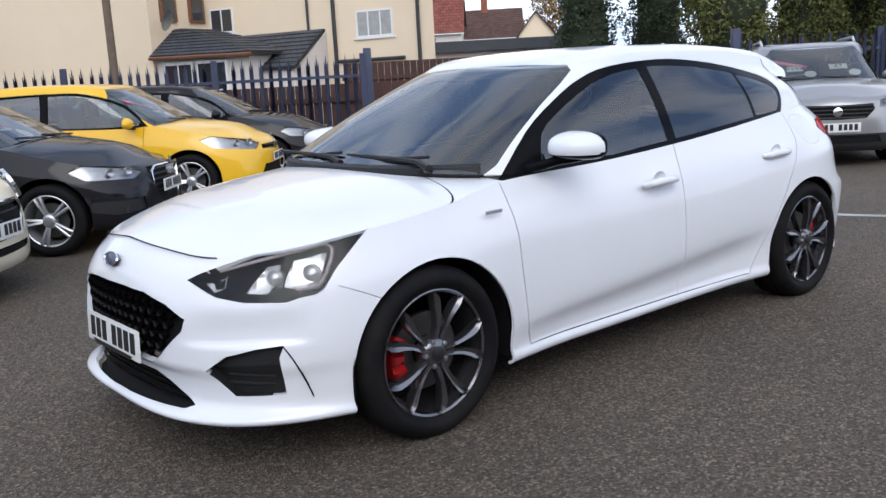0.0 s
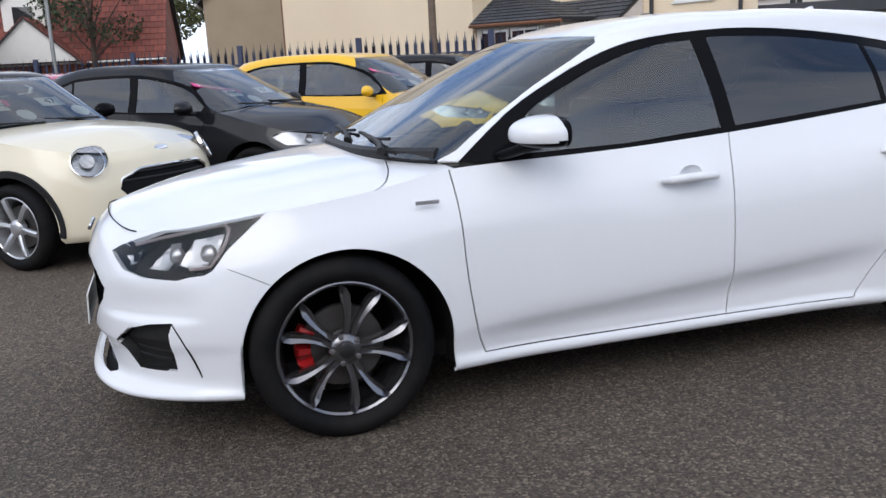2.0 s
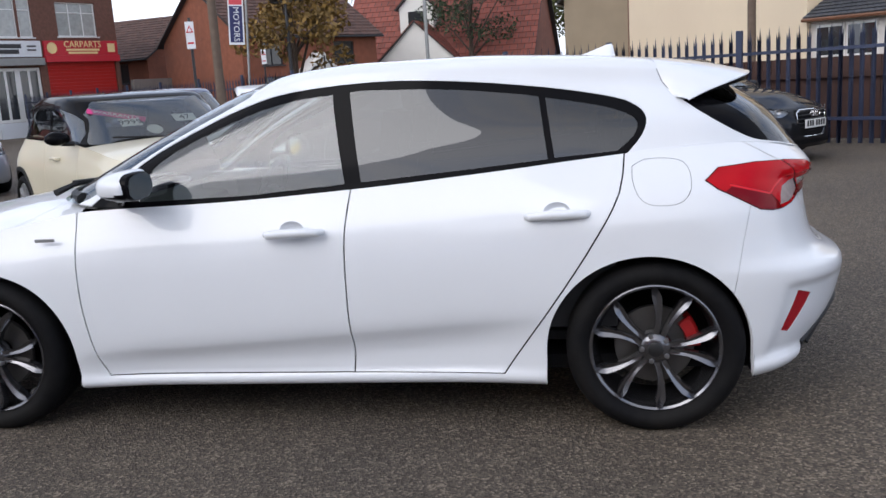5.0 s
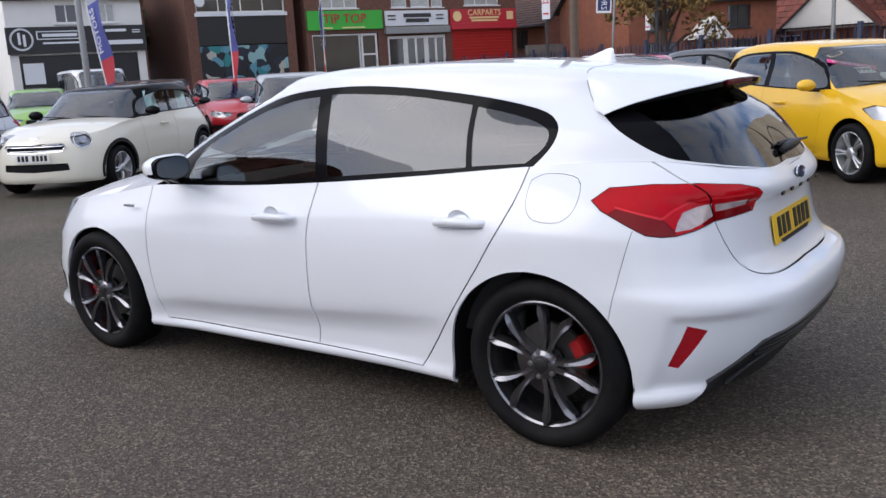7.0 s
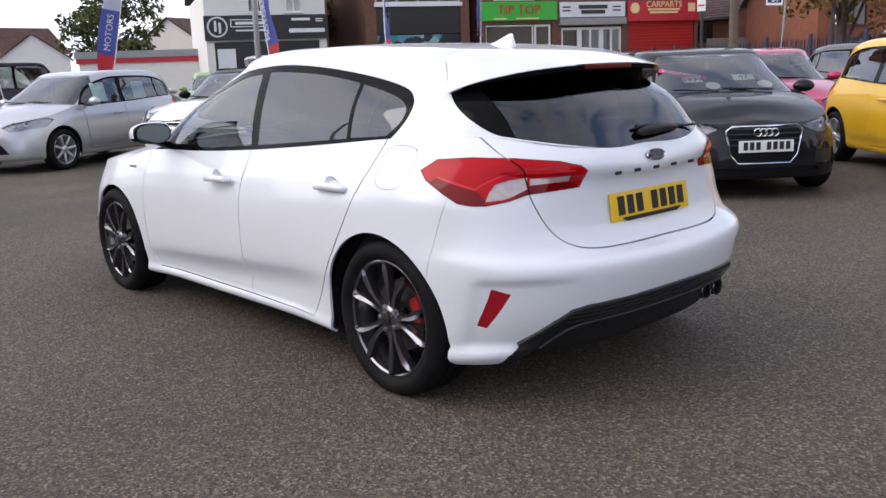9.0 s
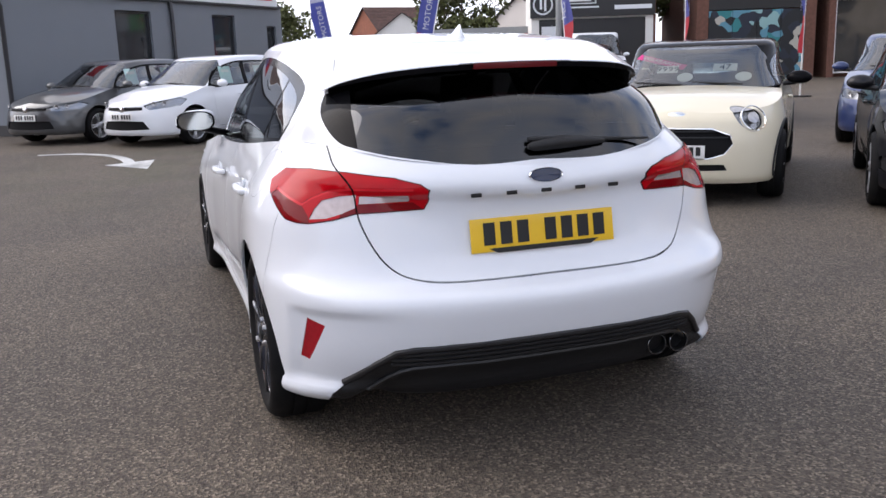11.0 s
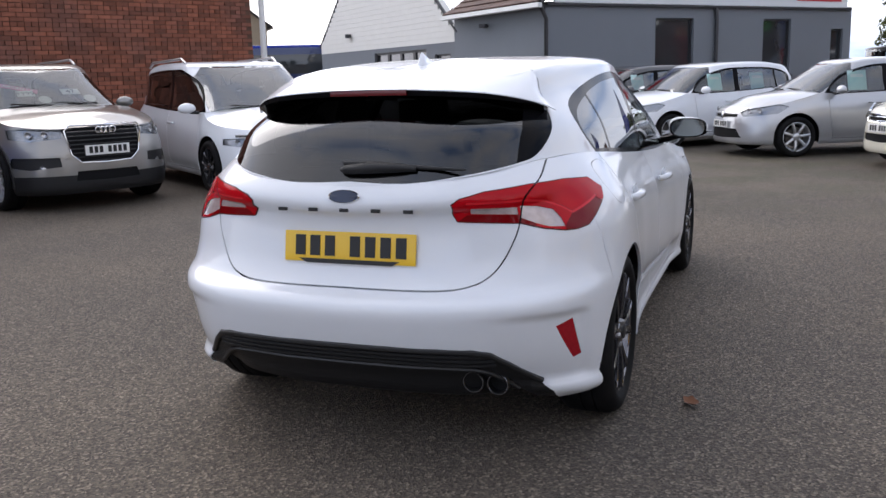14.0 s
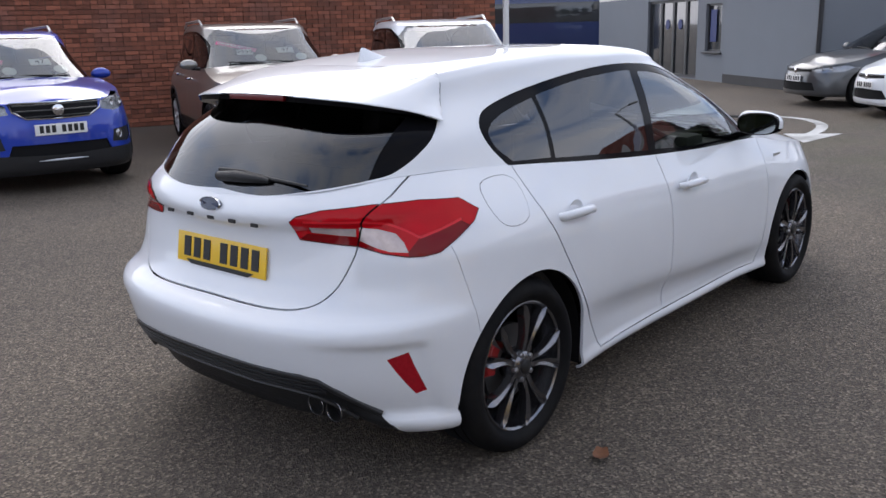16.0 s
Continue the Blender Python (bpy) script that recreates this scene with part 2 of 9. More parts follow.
def tube_bm(points, r, seg=8, bm=None, cap=True):
    own = bmesh.new()
    pts = [Vector(p) for p in points]
    rings = []
    for i, p in enumerate(pts):
        d = (pts[min(i + 1, len(pts) - 1)] - pts[max(i - 1, 0)]).normalized()
        a = d.orthogonal().normalized()
        if i:
            a = (prev - d * prev.dot(d)).normalized()
        prev = a
        b = d.cross(a)
        rr = r[i] if isinstance(r, (list, tuple)) else r
        rings.append([own.verts.new(p + (a * math.cos(2 * math.pi * k / seg) + b * math.sin(2 * math.pi * k / seg)) * rr) for k in range(seg)])
    for r0, r1 in zip(rings, rings[1:]):
        for k in range(seg):
            own.faces.new((r0[k], r0[(k + 1) % seg], r1[(k + 1) % seg], r1[k]))
    if cap:
        own.faces.new(rings[0][::-1])
        own.faces.new(rings[-1])
    return join_bm(bm, own)


def prism_bm(poly, depth, m=None, bevel=0.0, bm=None):
    """A flat outline (x, y) given depth along z, centred on z = 0 .. depth."""
    own = bmesh.new()
    lo = [own.verts.new((x, y, 0)) for x, y in poly]
    hi = [own.verts.new((x, y, depth)) for x, y in poly]
    own.faces.new(lo[::-1])
    own.faces.new(hi)
    for i in range(len(poly)):
        j = (i + 1) % len(poly)
        own.faces.new((lo[i], lo[j], hi[j], hi[i]))
    if bevel:
        bmesh.ops.bevel(own, geom=list(own.edges), offset=bevel, segments=2, affect="EDGES")
    bmesh.ops.recalc_face_normals(own, faces=own.faces)
    if m is not None:
        own.transform(m)
    return join_bm(bm, own)


def grid_bm(P, flip=False):
    """A bmesh from an array [rows][columns][3]; doubled points are merged."""
    bm = bmesh.new()
    nr, nc = P.shape[:2]
    vs = [[bm.verts.new(P[i, j]) for j in range(nc)] for i in range(nr)]
    for i in range(nr - 1):
        for j in range(nc - 1):
            q = (vs[i][j], vs[i][j + 1], vs[i + 1][j + 1], vs[i + 1][j])
            bm.faces.new(q[::-1] if flip else q)
    bmesh.ops.remove_doubles(bm, verts=bm.verts, dist=1e-5)
    return bm


def catmull(R, sub):
    """Smooth rows between the control rows R [n][cols][3]."""
    n = len(R)
    out = []
    for i in range(n - 1):
        p0, p1, p2, p3 = R[max(i - 1, 0)], R[i], R[i + 1], R[min(i + 2, n - 1)]
        for k in range(sub):
            t = k / sub
            out.append(0.5 * (2 * p1 + (p2 - p0) * t + (2 * p0 - 5 * p1 + 4 * p2 - p3) * t * t + (3 * p1 - p0 - 3 * p2 + p3) * t ** 3))
    out.append(R[-1])
    return np.array(out)


def text_bm(words, size, depth=0.004, align="CENTER"):
    """Letters of Blender's own font as a mesh in the xy plane, extruded along z."""
    cu = bpy.data.curves.new("words", "FONT")
    cu.body, cu.size, cu.extrude, cu.align_x, cu.align_y = words, size, depth / 2, align, "CENTER"
    cu.resolution_u = 2
    ob = bpy.data.objects.new("words", cu)
    me = ob.to_mesh()
    bm = bmesh.new()
    bm.from_mesh(me)
    ob.to_mesh_clear()
    bpy.data.objects.remove(ob)
    bpy.data.curves.remove(cu)
    return bm


# ---------------------------------------------------------------- car bodies
def quarter(xc, xe, n, count, front=True):
    """Rounded corner of a plan outline from the centre line to the side: x, y (0..1) and the share of arc from the side."""
    th = np.linspace(0, math.pi / 2, 240)
    x = xc + (xe - xc) * np.cos(th) ** (2 / n)
    y = np.sin(th) ** (2 / n)
    s = np.concatenate([[0], np.cumsum(np.hypot(np.diff(x), np.diff(y) * 0.86))])
    t = np.linspace(0, s[-1], count)
    return np.interp(t, s, x), np.interp(t, s, y), 1 - t / s[-1]


def outline(xf, xr, xcf, xcr, nf, nr, c):
    """Half outline of a car from the nose's middle along the left side to the tail's middle: x, y (0..1), key p."""
    fx, fy, fs = quarter(xcf, xf, nf, c[0])
    rx, ry, rs = quarter(xcr, xr, nr, c[2])
    mx = np.linspace(xcf, xcr, c[1])[1:-1]
    x = np.concatenate([fx, mx, rx[::-1]])
    y = np.concatenate([fy, np.ones(len(mx)), ry[::-1]])
    p = np.concatenate([xcf + fs, mx, xcr - rs[::-1]])
    return x, y, p


class Shell:
    """The painted skin of a car, left half: lower body, bonnet and greenhouse, from a few profile curves."""

    def __init__(self, s, fine=1.0):
        self.s = s
        c = (int(60 * fine), int(110 * fine), int(50 * fine))
        nx, rx, zt, zb = spline(s["nose"]), spline(s["tail"]), spline(s["belt"]), spline(s["hem"])
        wm, wt, sd, sb, sh = spline(s["width"]), spline(s["belt_width"]), spline(s["door"]), spline(s["bumper"]), spline(s["shoulder"])
        rows = []
        for f in np.linspace(0, 1, int(56 * fine) + 1):
            nf = s["nf"][0] + (s["nf"][1] - s["nf"][0]) * f
            nr = s["nr"][0] + (s["nr"][1] - s["nr"][0]) * f
            x, y, p = outline(float(nx(f)), float(rx(f)), s["xcf"], s["xcr"], nf, nr, c)
            d = smooth01(s["xcr"] + 0.15, s["xcr"] + 0.75, p) * (1 - smooth01(s["xcf"] - 0.6, s["xcf"] - 0.05, p))
            lift = s.get("crease", 0.0) * (s["xcf"] - 0.3 - p) * smooth01(0.09, 0.16, f) * (1 - smooth01(0.5, 0.7, f))
            w = wm(p) * (sd(np.clip(f - lift, 0.09 if f > 0.09 else 0.0, 1)) * d + float(sb(f)) * (1 - d))
            k = float(sh(f))
            w = w + (wt(p) - w) * k
            z = zb(p) + (zt(p) - zb(p)) * f
            rows.append(np.stack([x, y * w, z], 1))
        self.lower = grid_bm(np.array(rows), flip=True)
        # bonnet
        top = rows[-1]
        px = outline(float(nx(1.0)), float(rx(1.0)), s["xcf"], s["xcr"], s["nf"][1], s["nr"][1], c)[2]
        keep = px >= s["bonnet_end"]
        edge = top[keep]
        n = len(edge)
        xc0, xc1 = float(nx(1.0)), s["cowl"][0]
        zc = spline(s["bonnet"])
        h = np.linspace(0, 1, n) ** 1.25
        cx = xc0 + (xc1 - xc0) * h
        rows = []
        for k in np.linspace(0, 1, int(30 * fine) + 1):
            x = edge[:, 0] * (1 - k) + cx * k
            y = edge[:, 1] * (1 - k)
            zz = zc(x)
            z = edge[:, 2] + (zz - edge[:, 2]) * (1 - (1 - k) ** s.get("crown", 2.2))
            rows.append(np.stack([x, y, z], 1))
        self.bonnet = grid_bm(np.array(rows), flip=True)
        # greenhouse: rows from the belt over the window tops to the roof's middle
        gz, roof = spline(s["glass_base"]), spline(s["roof"])
        R = []
        for r in s["green"]:
            x, y, p = outline(r["xf"], r["xr"], r["xcf"], r["xcr"], r["nf"], r["nr"], (int(40 * fine), int(70 * fine), int(36 * fine)))
            if r.get("base"):
                w, z = wt(x) * r["w"], gz(p)
            else:
                w = spline(r["w"])(x) if isinstance(r["w"], list) else r["w"] + 0 * x
                z = roof(x) - r["drop"] if "drop" in r else spline(r["z"])(p)
            R.append(np.stack([x, y * w, z], 1))
        self.green = grid_bm(catmull(np.array(R), max(3, int(8 * fine))), flip=True)
        for bm in (self.lower, self.bonnet, self.green):
            bmesh.ops.recalc_face_normals(bm, faces=bm.faces)
            up = sum((f.normal.z + f.normal.y for f in bm.faces), 0)
            if up < 0:
                bmesh.ops.reverse_faces(bm, faces=bm.faces)
            bm.normal_update()


def cut(bm, poly, a, mark, value, facing=None, closed=True):
    """Cuts an outline, given in (s, z) with s = a . (x, y), into a skin and marks what lies within it."""
    a = Vector((a[0], a[1], 0)).normalized()
    look_dir = Vector((a.y, -a.x, 0))
    if facing is not None and look_dir.dot(Vector(facing)) < 0:
        look_dir = -look_dir
    n = len(poly)
    s0_, s1_ = min(p[0] for p in poly) - 1e-4, max(p[0] for p in poly) + 1e-4
    z0_, z1_ = min(p[1] for p in poly) - 1e-4, max(p[1] for p in poly) + 1e-4
    reach = []
    for f in bm.faces:
        if facing is not None and f.normal.dot(look_dir) < 0.02:
            continue
        vs = f.verts
        zs = [v.co.z for v in vs]
        if max(zs) < z0_ or min(zs) > z1_:
            continue
        ss = [v.co.dot(a) for v in vs]
        if max(ss) < s0_ or min(ss) > s1_:
            continue
        reach.append(f)
    for i in range(n):
        p, q = poly[i], poly[(i + 1) % n]
        lo_s, hi_s, lo_z, hi_z = min(p[0], q[0]) - 1e-4, max(p[0], q[0]) + 1e-4, min(p[1], q[1]) - 1e-4, max(p[1], q[1]) + 1e-4
        near = []
        for f in reach:
            ss = [v.co.dot(a) for v in f.verts]
            if max(ss) < lo_s or min(ss) > hi_s:
                continue
            zs = [v.co.z for v in f.verts]
            if max(zs) < lo_z or min(zs) > hi_z:
                continue
            near.append(f)
        if not near:
            continue
        geom = set(near)
        for f in near:
            geom.update(f.edges)
            geom.update(f.verts)
        ds, dz = q[0] - p[0], q[1] - p[1]
        no = a * dz - Vector((0, 0, 1)) * ds
        got = bmesh.ops.bisect_plane(bm, geom=list(geom), dist=1e-6, plane_co=a * p[0] + Vector((0, 0, p[1])), plane_no=no)
        old = set(near)
        reach = [f for f in reach if f not in old and f.is_valid] + [f for f in got["geom"] if isinstance(f, bmesh.types.BMFace)]
    count = 0
    P = poly
    for f in reach:
        c = f.calc_center_median()
        s, z = c.dot(a), c.z
        inside = False
        j = n - 1
        for i in range(n):
            if (P[i][1] > z) != (P[j][1] > z) and s < (P[j][0] - P[i][0]) * (z - P[i][1]) / (P[j][1] - P[i][1]) + P[i][0]:
                inside = not inside
            j = i
        if inside and mark(f):
            f.material_index = value
            count += 1
    return count


def strip(points, width):
    """A thin closed outline along a polyline, for a shut line."""
    L, Rr = [], []
    n = len(points)
    for i, p in enumerate(points):
        q0, q1 = points[max(i - 1, 0)], points[min(i + 1, n - 1)]
        dx, dz = q1[0] - q0[0], q1[1] - q0[1]
        k = width / 2 / math.hypot(dx, dz)
        L.append((p[0] - dz * k, p[1] + dx * k))
        Rr.append((p[0] + dz * k, p[1] - dx * k))
    return L + Rr[::-1]


def curve2(points, sub=6):
    """A smooth polyline through the points."""
    P = np.array([[(*p, 0) for p in points]])
    return [(float(q[0]), float(q[1])) for q in catmull(np.swapaxes(P, 0, 1), sub)[:, 0]]


def normals_of(bm):
    """Looks up the smooth normal of an uncut skin near a point."""
    from mathutils import kdtree
    kd = kdtree.KDTree(len(bm.verts))
    no = []
    for i, v in enumerate(bm.verts):
        kd.insert(v.co, i)
        no.append(v.normal.copy())
    kd.balance()

    def f(co):
        acc = Vector()
        for c, i, d in kd.find_n(co, 4):
            acc += no[i] / (d + 1e-4)
        return acc.normalized()
    return f


def take(bm, value, nrm, mirror=0, shift=0.0, flip_y0=True):
    """The faces marked with value as a mesh of their own; mirror: 0 the left side, 1 the right, 2 both joined."""
    out = bmesh.new()
    vmap = {}
    for f in bm.faces:
        if f.material_index != value:
            continue
        vs = []
        for v in f.verts:
            if v not in vmap:
                vmap[v] = out.verts.new(v.co + (nrm(v.co) * shift if shift else Vector()))
            vs.append(vmap[v])
        try:
            out.faces.new(vs)
        except ValueError:
            pass
    if mirror:
        src = [f for f in out.faces]
        made = {}
        for f in src:
            vs = []
            for v in f.verts:
                if v not in made:
                    made[v] = v if (mirror == 2 and abs(v.co.y) < 1e-4) else out.verts.new((v.co.x, -v.co.y, v.co.z))
                vs.append(made[v])
            try:
                out.faces.new(vs[::-1])
            except ValueError:
                pass
        if mirror == 1:
            bmesh.ops.delete(out, geom=src, context="FACES")
    return out


def skin(name, bm, material, parent, nrm, thick=0.0, label=""):
    """A panel with the smooth normals of the whole skin; thick: edges turned in by so much."""
    rim = [e for e in bm.edges if e.is_boundary and max(abs(v.co.y) for v in e.verts) > 1e-3]
    me = bpy.data.meshes.new(name)
    if thick and rim:
        ext = bmesh.ops.extrude_edge_only(bm, edges=rim)
        for v in ext["geom"]:
            if isinstance(v, bmesh.types.BMVert):
                s = Vector((v.co.x, abs(v.co.y), v.co.z))
                no = nrm(s)
                if v.co.y < 0:
                    no = Vector((no.x, -no.y, no.z))
                v.co -= no * thick
        lipf = {f for f in ext["geom"] if isinstance(f, bmesh.types.BMFace)}
    else:
        lipf = set()
    bm.verts.index_update()
    normals = []
    for f in bm.faces:
        f.smooth = True
        for v in f.verts:
            if f in lipf:
                normals.append(f.normal.copy() if f.normal.length else Vector((0, 0, 1)))
            else:
                s = Vector((v.co.x, abs(v.co.y), v.co.z))
                no = nrm(s)
                if v.co.y < -1e-4:
                    no = Vector((no.x, -no.y, no.z))
                elif abs(v.co.y) <= 1e-4:
                    no = Vector((no.x, 0, no.z)).normalized()
                normals.append(no)
    bm.normal_update()
    bm.to_mesh(me)
    bm.free()
    me.materials.append(material)
    for pl in me.polygons:
        pl.material_index = 0
    me.normals_split_custom_set(normals)
    ob = new(name, me)
    ob.parent = parent
    if label:
        tagged(ob, label)
    return ob


def take_not(bm, values, nrm, mirror, shift):
    keep = {f: f.material_index for f in bm.faces}
    for f in bm.faces:
        f.material_index = 99 if f.material_index not in values else 98
    out = take(bm, 99, nrm, mirror, shift)
    for f, v in keep.items():
        f.material_index = v
    return out


def take_in(bm, values, nrm, mirror, shift):
    keep = {f: f.material_index for f in bm.faces}
    for f in bm.faces:
        f.material_index = 99 if f.material_index in values else 98
    out = take(bm, 99, nrm, mirror, shift)
    for f, v in keep.items():
        f.material_index = v
    return out


def wheel_bms(r=0.318, width=0.215, rim_r=0.243, spokes=5, style="split"):
    """Tyre, rim barrel, spokes, hub, bolts, disc; the outer face looks along +y, its plane at y = 0."""
    rr = rim_r
    tyre = lathe_bm([(rr - 0.012, -0.03), (rr + 0.004, -0.012), (rr + 0.022, 0.004), (r - 0.045, 0.008), (r - 0.024, 0.0), (r - 0.008, -0.018), (r - 0.001, -0.04),
                     (r, -width * 0.30), (r - 0.006, -width * 0.305), (r - 0.006, -width * 0.335), (r, -width * 0.34),
                     (r, -width * 0.52), (r - 0.006, -width * 0.525), (r - 0.006, -width * 0.555), (r, -width * 0.56),
                     (r - 0.003, -width + 0.03), (r - 0.03, -width), (rr, -width + 0.01), (rr - 0.012, -width + 0.03)], 64)
    barrel = lathe_bm([(rr + 0.001, -0.012), (rr - 0.004, -0.010), (rr - 0.012, -0.016), (rr - 0.016, -0.045), (rr - 0.030, -0.07), (rr - 0.035, -width + 0.03), (rr - 0.02, -width + 0.02)], 64)
    sp = []
    for k in range(spokes):
        if style == "split":
            arms = [(-0.15, -0.285), (0.15, 0.285)]
        elif style == "pair":
            arms = [(-0.12, -0.12), (0.12, 0.12)]
        else:
            arms = [(0, 0)]
        base = 2 * math.pi * k / spokes + math.pi / 2
        bm = None
        for a0, a1 in arms:
            own = bmesh.new()
            secs = []
            sgn = 1 if a1 > 0 else -1
            for i in range(11):
                t = i / 10
                if style == "split":
                    # twin arms run side by side from the hub, then flare into blades at the rim
                    rad = 0.036 + (rr - 0.005 - 0.036) * t
                    side_ = sgn * (0.0125 + 0.059 * t ** 2.1)
                    wd_ = 0.0108 + 0.0090 * max(0, t - 0.4) / 0.45 - 0.0200 * max(0, t - 0.85) / 0.15
                    slope = sgn * 0.25 * t ** 2
                    an = base + math.asin(max(-1, min(1, side_ / rad)))
                    y0 = -0.015 + 0.014 * math.sin(t * 1.7)
                    ridge = sgn * 0.05
                else:
                    rad = 0.045 + (rr - 0.007 - 0.045) * t
                    an = base + a0 + (a1 - a0) * t ** 1.3
                    wd_ = 0.020 if style == "plain" else 0.013
                    y0 = -0.022 + 0.020 * math.sin(t * 1.9)
                    slope, ridge = 0.0, -0.25
                er, et = Vector((math.cos(an), 0, math.sin(an))), Vector((-math.sin(an), 0, math.cos(an)))
                et = (et - er * slope).normalized()
                c = er * rad
                deep = 0.032 if style == "split" else 0.022
                secs.append([own.verts.new(c + et * o * wd_ + Vector((0, y0 + yy, 0))) for o, yy in
                             ((-1.0, -deep), (-0.93, -0.002), (ridge, -0.003 - 0.011 * t if style == "split" else 0.004), (0.93, -0.002), (1.0, -deep))])
            for s0, s1 in zip(secs, secs[1:]):
                for j in range(4):
                    own.faces.new((s0[j], s0[j + 1], s1[j + 1], s1[j]))
            own.faces.new(secs[0])
            own.faces.new(secs[-1][::-1])
            bmesh.ops.recalc_face_normals(own, faces=own.faces)
            bm = join_bm(bm, own)
        sp.append(bm)
    hub = lathe_bm([(0.0, -0.004), (0.030, -0.005), (0.052, -0.014), (0.062, -0.028), (0.064, -0.06), (0.0, -0.06)], 40)
    bolts = []
    for k in range(5):
        a = 2 * math.pi * (k + 0.5) / 5 + math.pi / 2
        b = lathe_bm([(0.0, 0.0), (0.008, -0.001), (0.0105, -0.004), (0.011, -0.02)], 6)
        b.transform(Matrix.Translation((0.049 * math.cos(a), -0.004, 0.049 * math.sin(a))))
        bolts.append(b)
    disc = lathe_bm([(0.06, -0.078), (0.145, -0.078), (0.147, -0.081), (0.147, -0.098), (0.145, -0.10), (0.06, -0.10)], 48, closed=True)
    return tyre, barrel, sp, hub, bolts, disc


def caliper_bm(front=True):
    bm = bmesh.new()
    w = 0.55 if front else 0.38
    n = 14
    secs = []
    for i in range(n + 1):
        a = -w + 2 * w * i / n
        k = 1.0 if abs(a) < w * 0.92 else 0.8
        notch = 0.72 if front and abs(abs(a) - w * 0.36) < 0.07 else 1.0
        secs.append([bm.verts.new((rad * math.cos(a), y, rad * math.sin(a))) for rad, y in
                     ((0.114, -0.066), (0.118, -0.052 - 0.03 * (1 - notch) * 3), (0.158 * k + 0.02 * (1 - k), -0.052 - 0.03 * (1 - notch) * 3), (0.168, -0.066), (0.168, -0.12), (0.114, -0.12))])
    for s0, s1 in zip(secs, secs[1:]):
        for j in range(6):
            bm.faces.new((s0[j], s0[(j + 1) % 6], s1[(j + 1) % 6], s1[j]))
    bm.faces.new(secs[0][::-1])
    bm.faces.new(secs[-1])
    bmesh.ops.recalc_face_normals(bm, faces=bm.faces)
    return bm


WHEELS = {}


def wheel(parent, at, left, style="split", r=0.318, rim_r=0.243, spokes=5, mats=None, turn=0.0, detail=True, caliper=None, name="wheel"):
    """A wheel under a car; at: the middle of its outer face. Mesh data is shared between alike wheels."""
    key = (style, r, rim_r, spokes, mats)
    rim_m, hub_m = (M[k] for k in (mats or ("rim", "dark_trim")))
    if key not in WHEELS:
        tyre, barrel, sp, hub, bolts, disc = wheel_bms(r, 0.215 * r / 0.318, rim_r, spokes, style)
        WHEELS[key] = (mesh_from("tyre", tyre, M["tyre"]), mesh_from("rim", barrel, rim_m), [mesh_from("spoke", b, rim_m, True, 30) for b in sp],
                       mesh_from("hub_cap", hub, rim_m), mesh_from("wheel_bolt", bolts[0], M["steel"]), [0, 1, 2, 3, 4], mesh_from("brake_disc", disc, M["disc"]))
        for b in bolts[1:]:
            b.free()
    tyre, rim, sps, hub, bolt, _, disc = WHEELS[key]
    e = new(name, tyre)
    e.parent = parent
    e.matrix_basis = pose(*at, 0, 0, 0 if left else 180) @ pose(0, 0, 0, 0, turn, 0)
    for nm, me in [("rim", rim)] + [("spoke", s) for s in sps] + [("hub_cap", hub)] + [("brake_disc", disc)]:
        o = new(nm, me)
        o.parent = e
    if detail:
        part("centre_cap", lathe_bm([(0.0, 0.004), (0.022, 0.0035), (0.027, 0.001), (0.028, -0.006)], 28), hub_m, e)
        for k in range(5):
            o = new("wheel_bolt", bolt)
            o.parent = e
            o.matrix_basis = pose(0, 0, 0, 0, -72.0 * k, 0)
    return e


def number_plate(parent, m, yellow=False, w=0.52, h=0.111, holder=True, chars=True):
    """A plate whose characters are plain bars."""
    p = part("number_plate", box_bm(0.006, w, h, (0, 0, 0), 0.002), M["plate_y" if yellow else "plate_w"], parent,
             "yellow reflective number plate with plain dark bars" if yellow else "white number plate with plain dark bars")
    p.matrix_basis = m
    if chars:
        for y in (-0.205, -0.145, -0.085, -0.025, 0.075, 0.135, 0.195):
            part("plate_bar", box_bm(0.003, 0.040 * w / 0.52, 0.074 * h / 0.111, (0.0042, -y * w / 0.52, 0.004), 0.0), M["plate_ink"], p)
    if holder:
        part("plate_foot", prism_bm([(-0.17, 0), (0.17, 0), (0.20, 0.016), (-0.20, 0.016)], 0.002, Matrix.Translation((0.004, 0, -h / 2 - 0.004)) @ pose(0, 0, 0, 90, 0, 90)), M["plate_ink"], p)
    return p


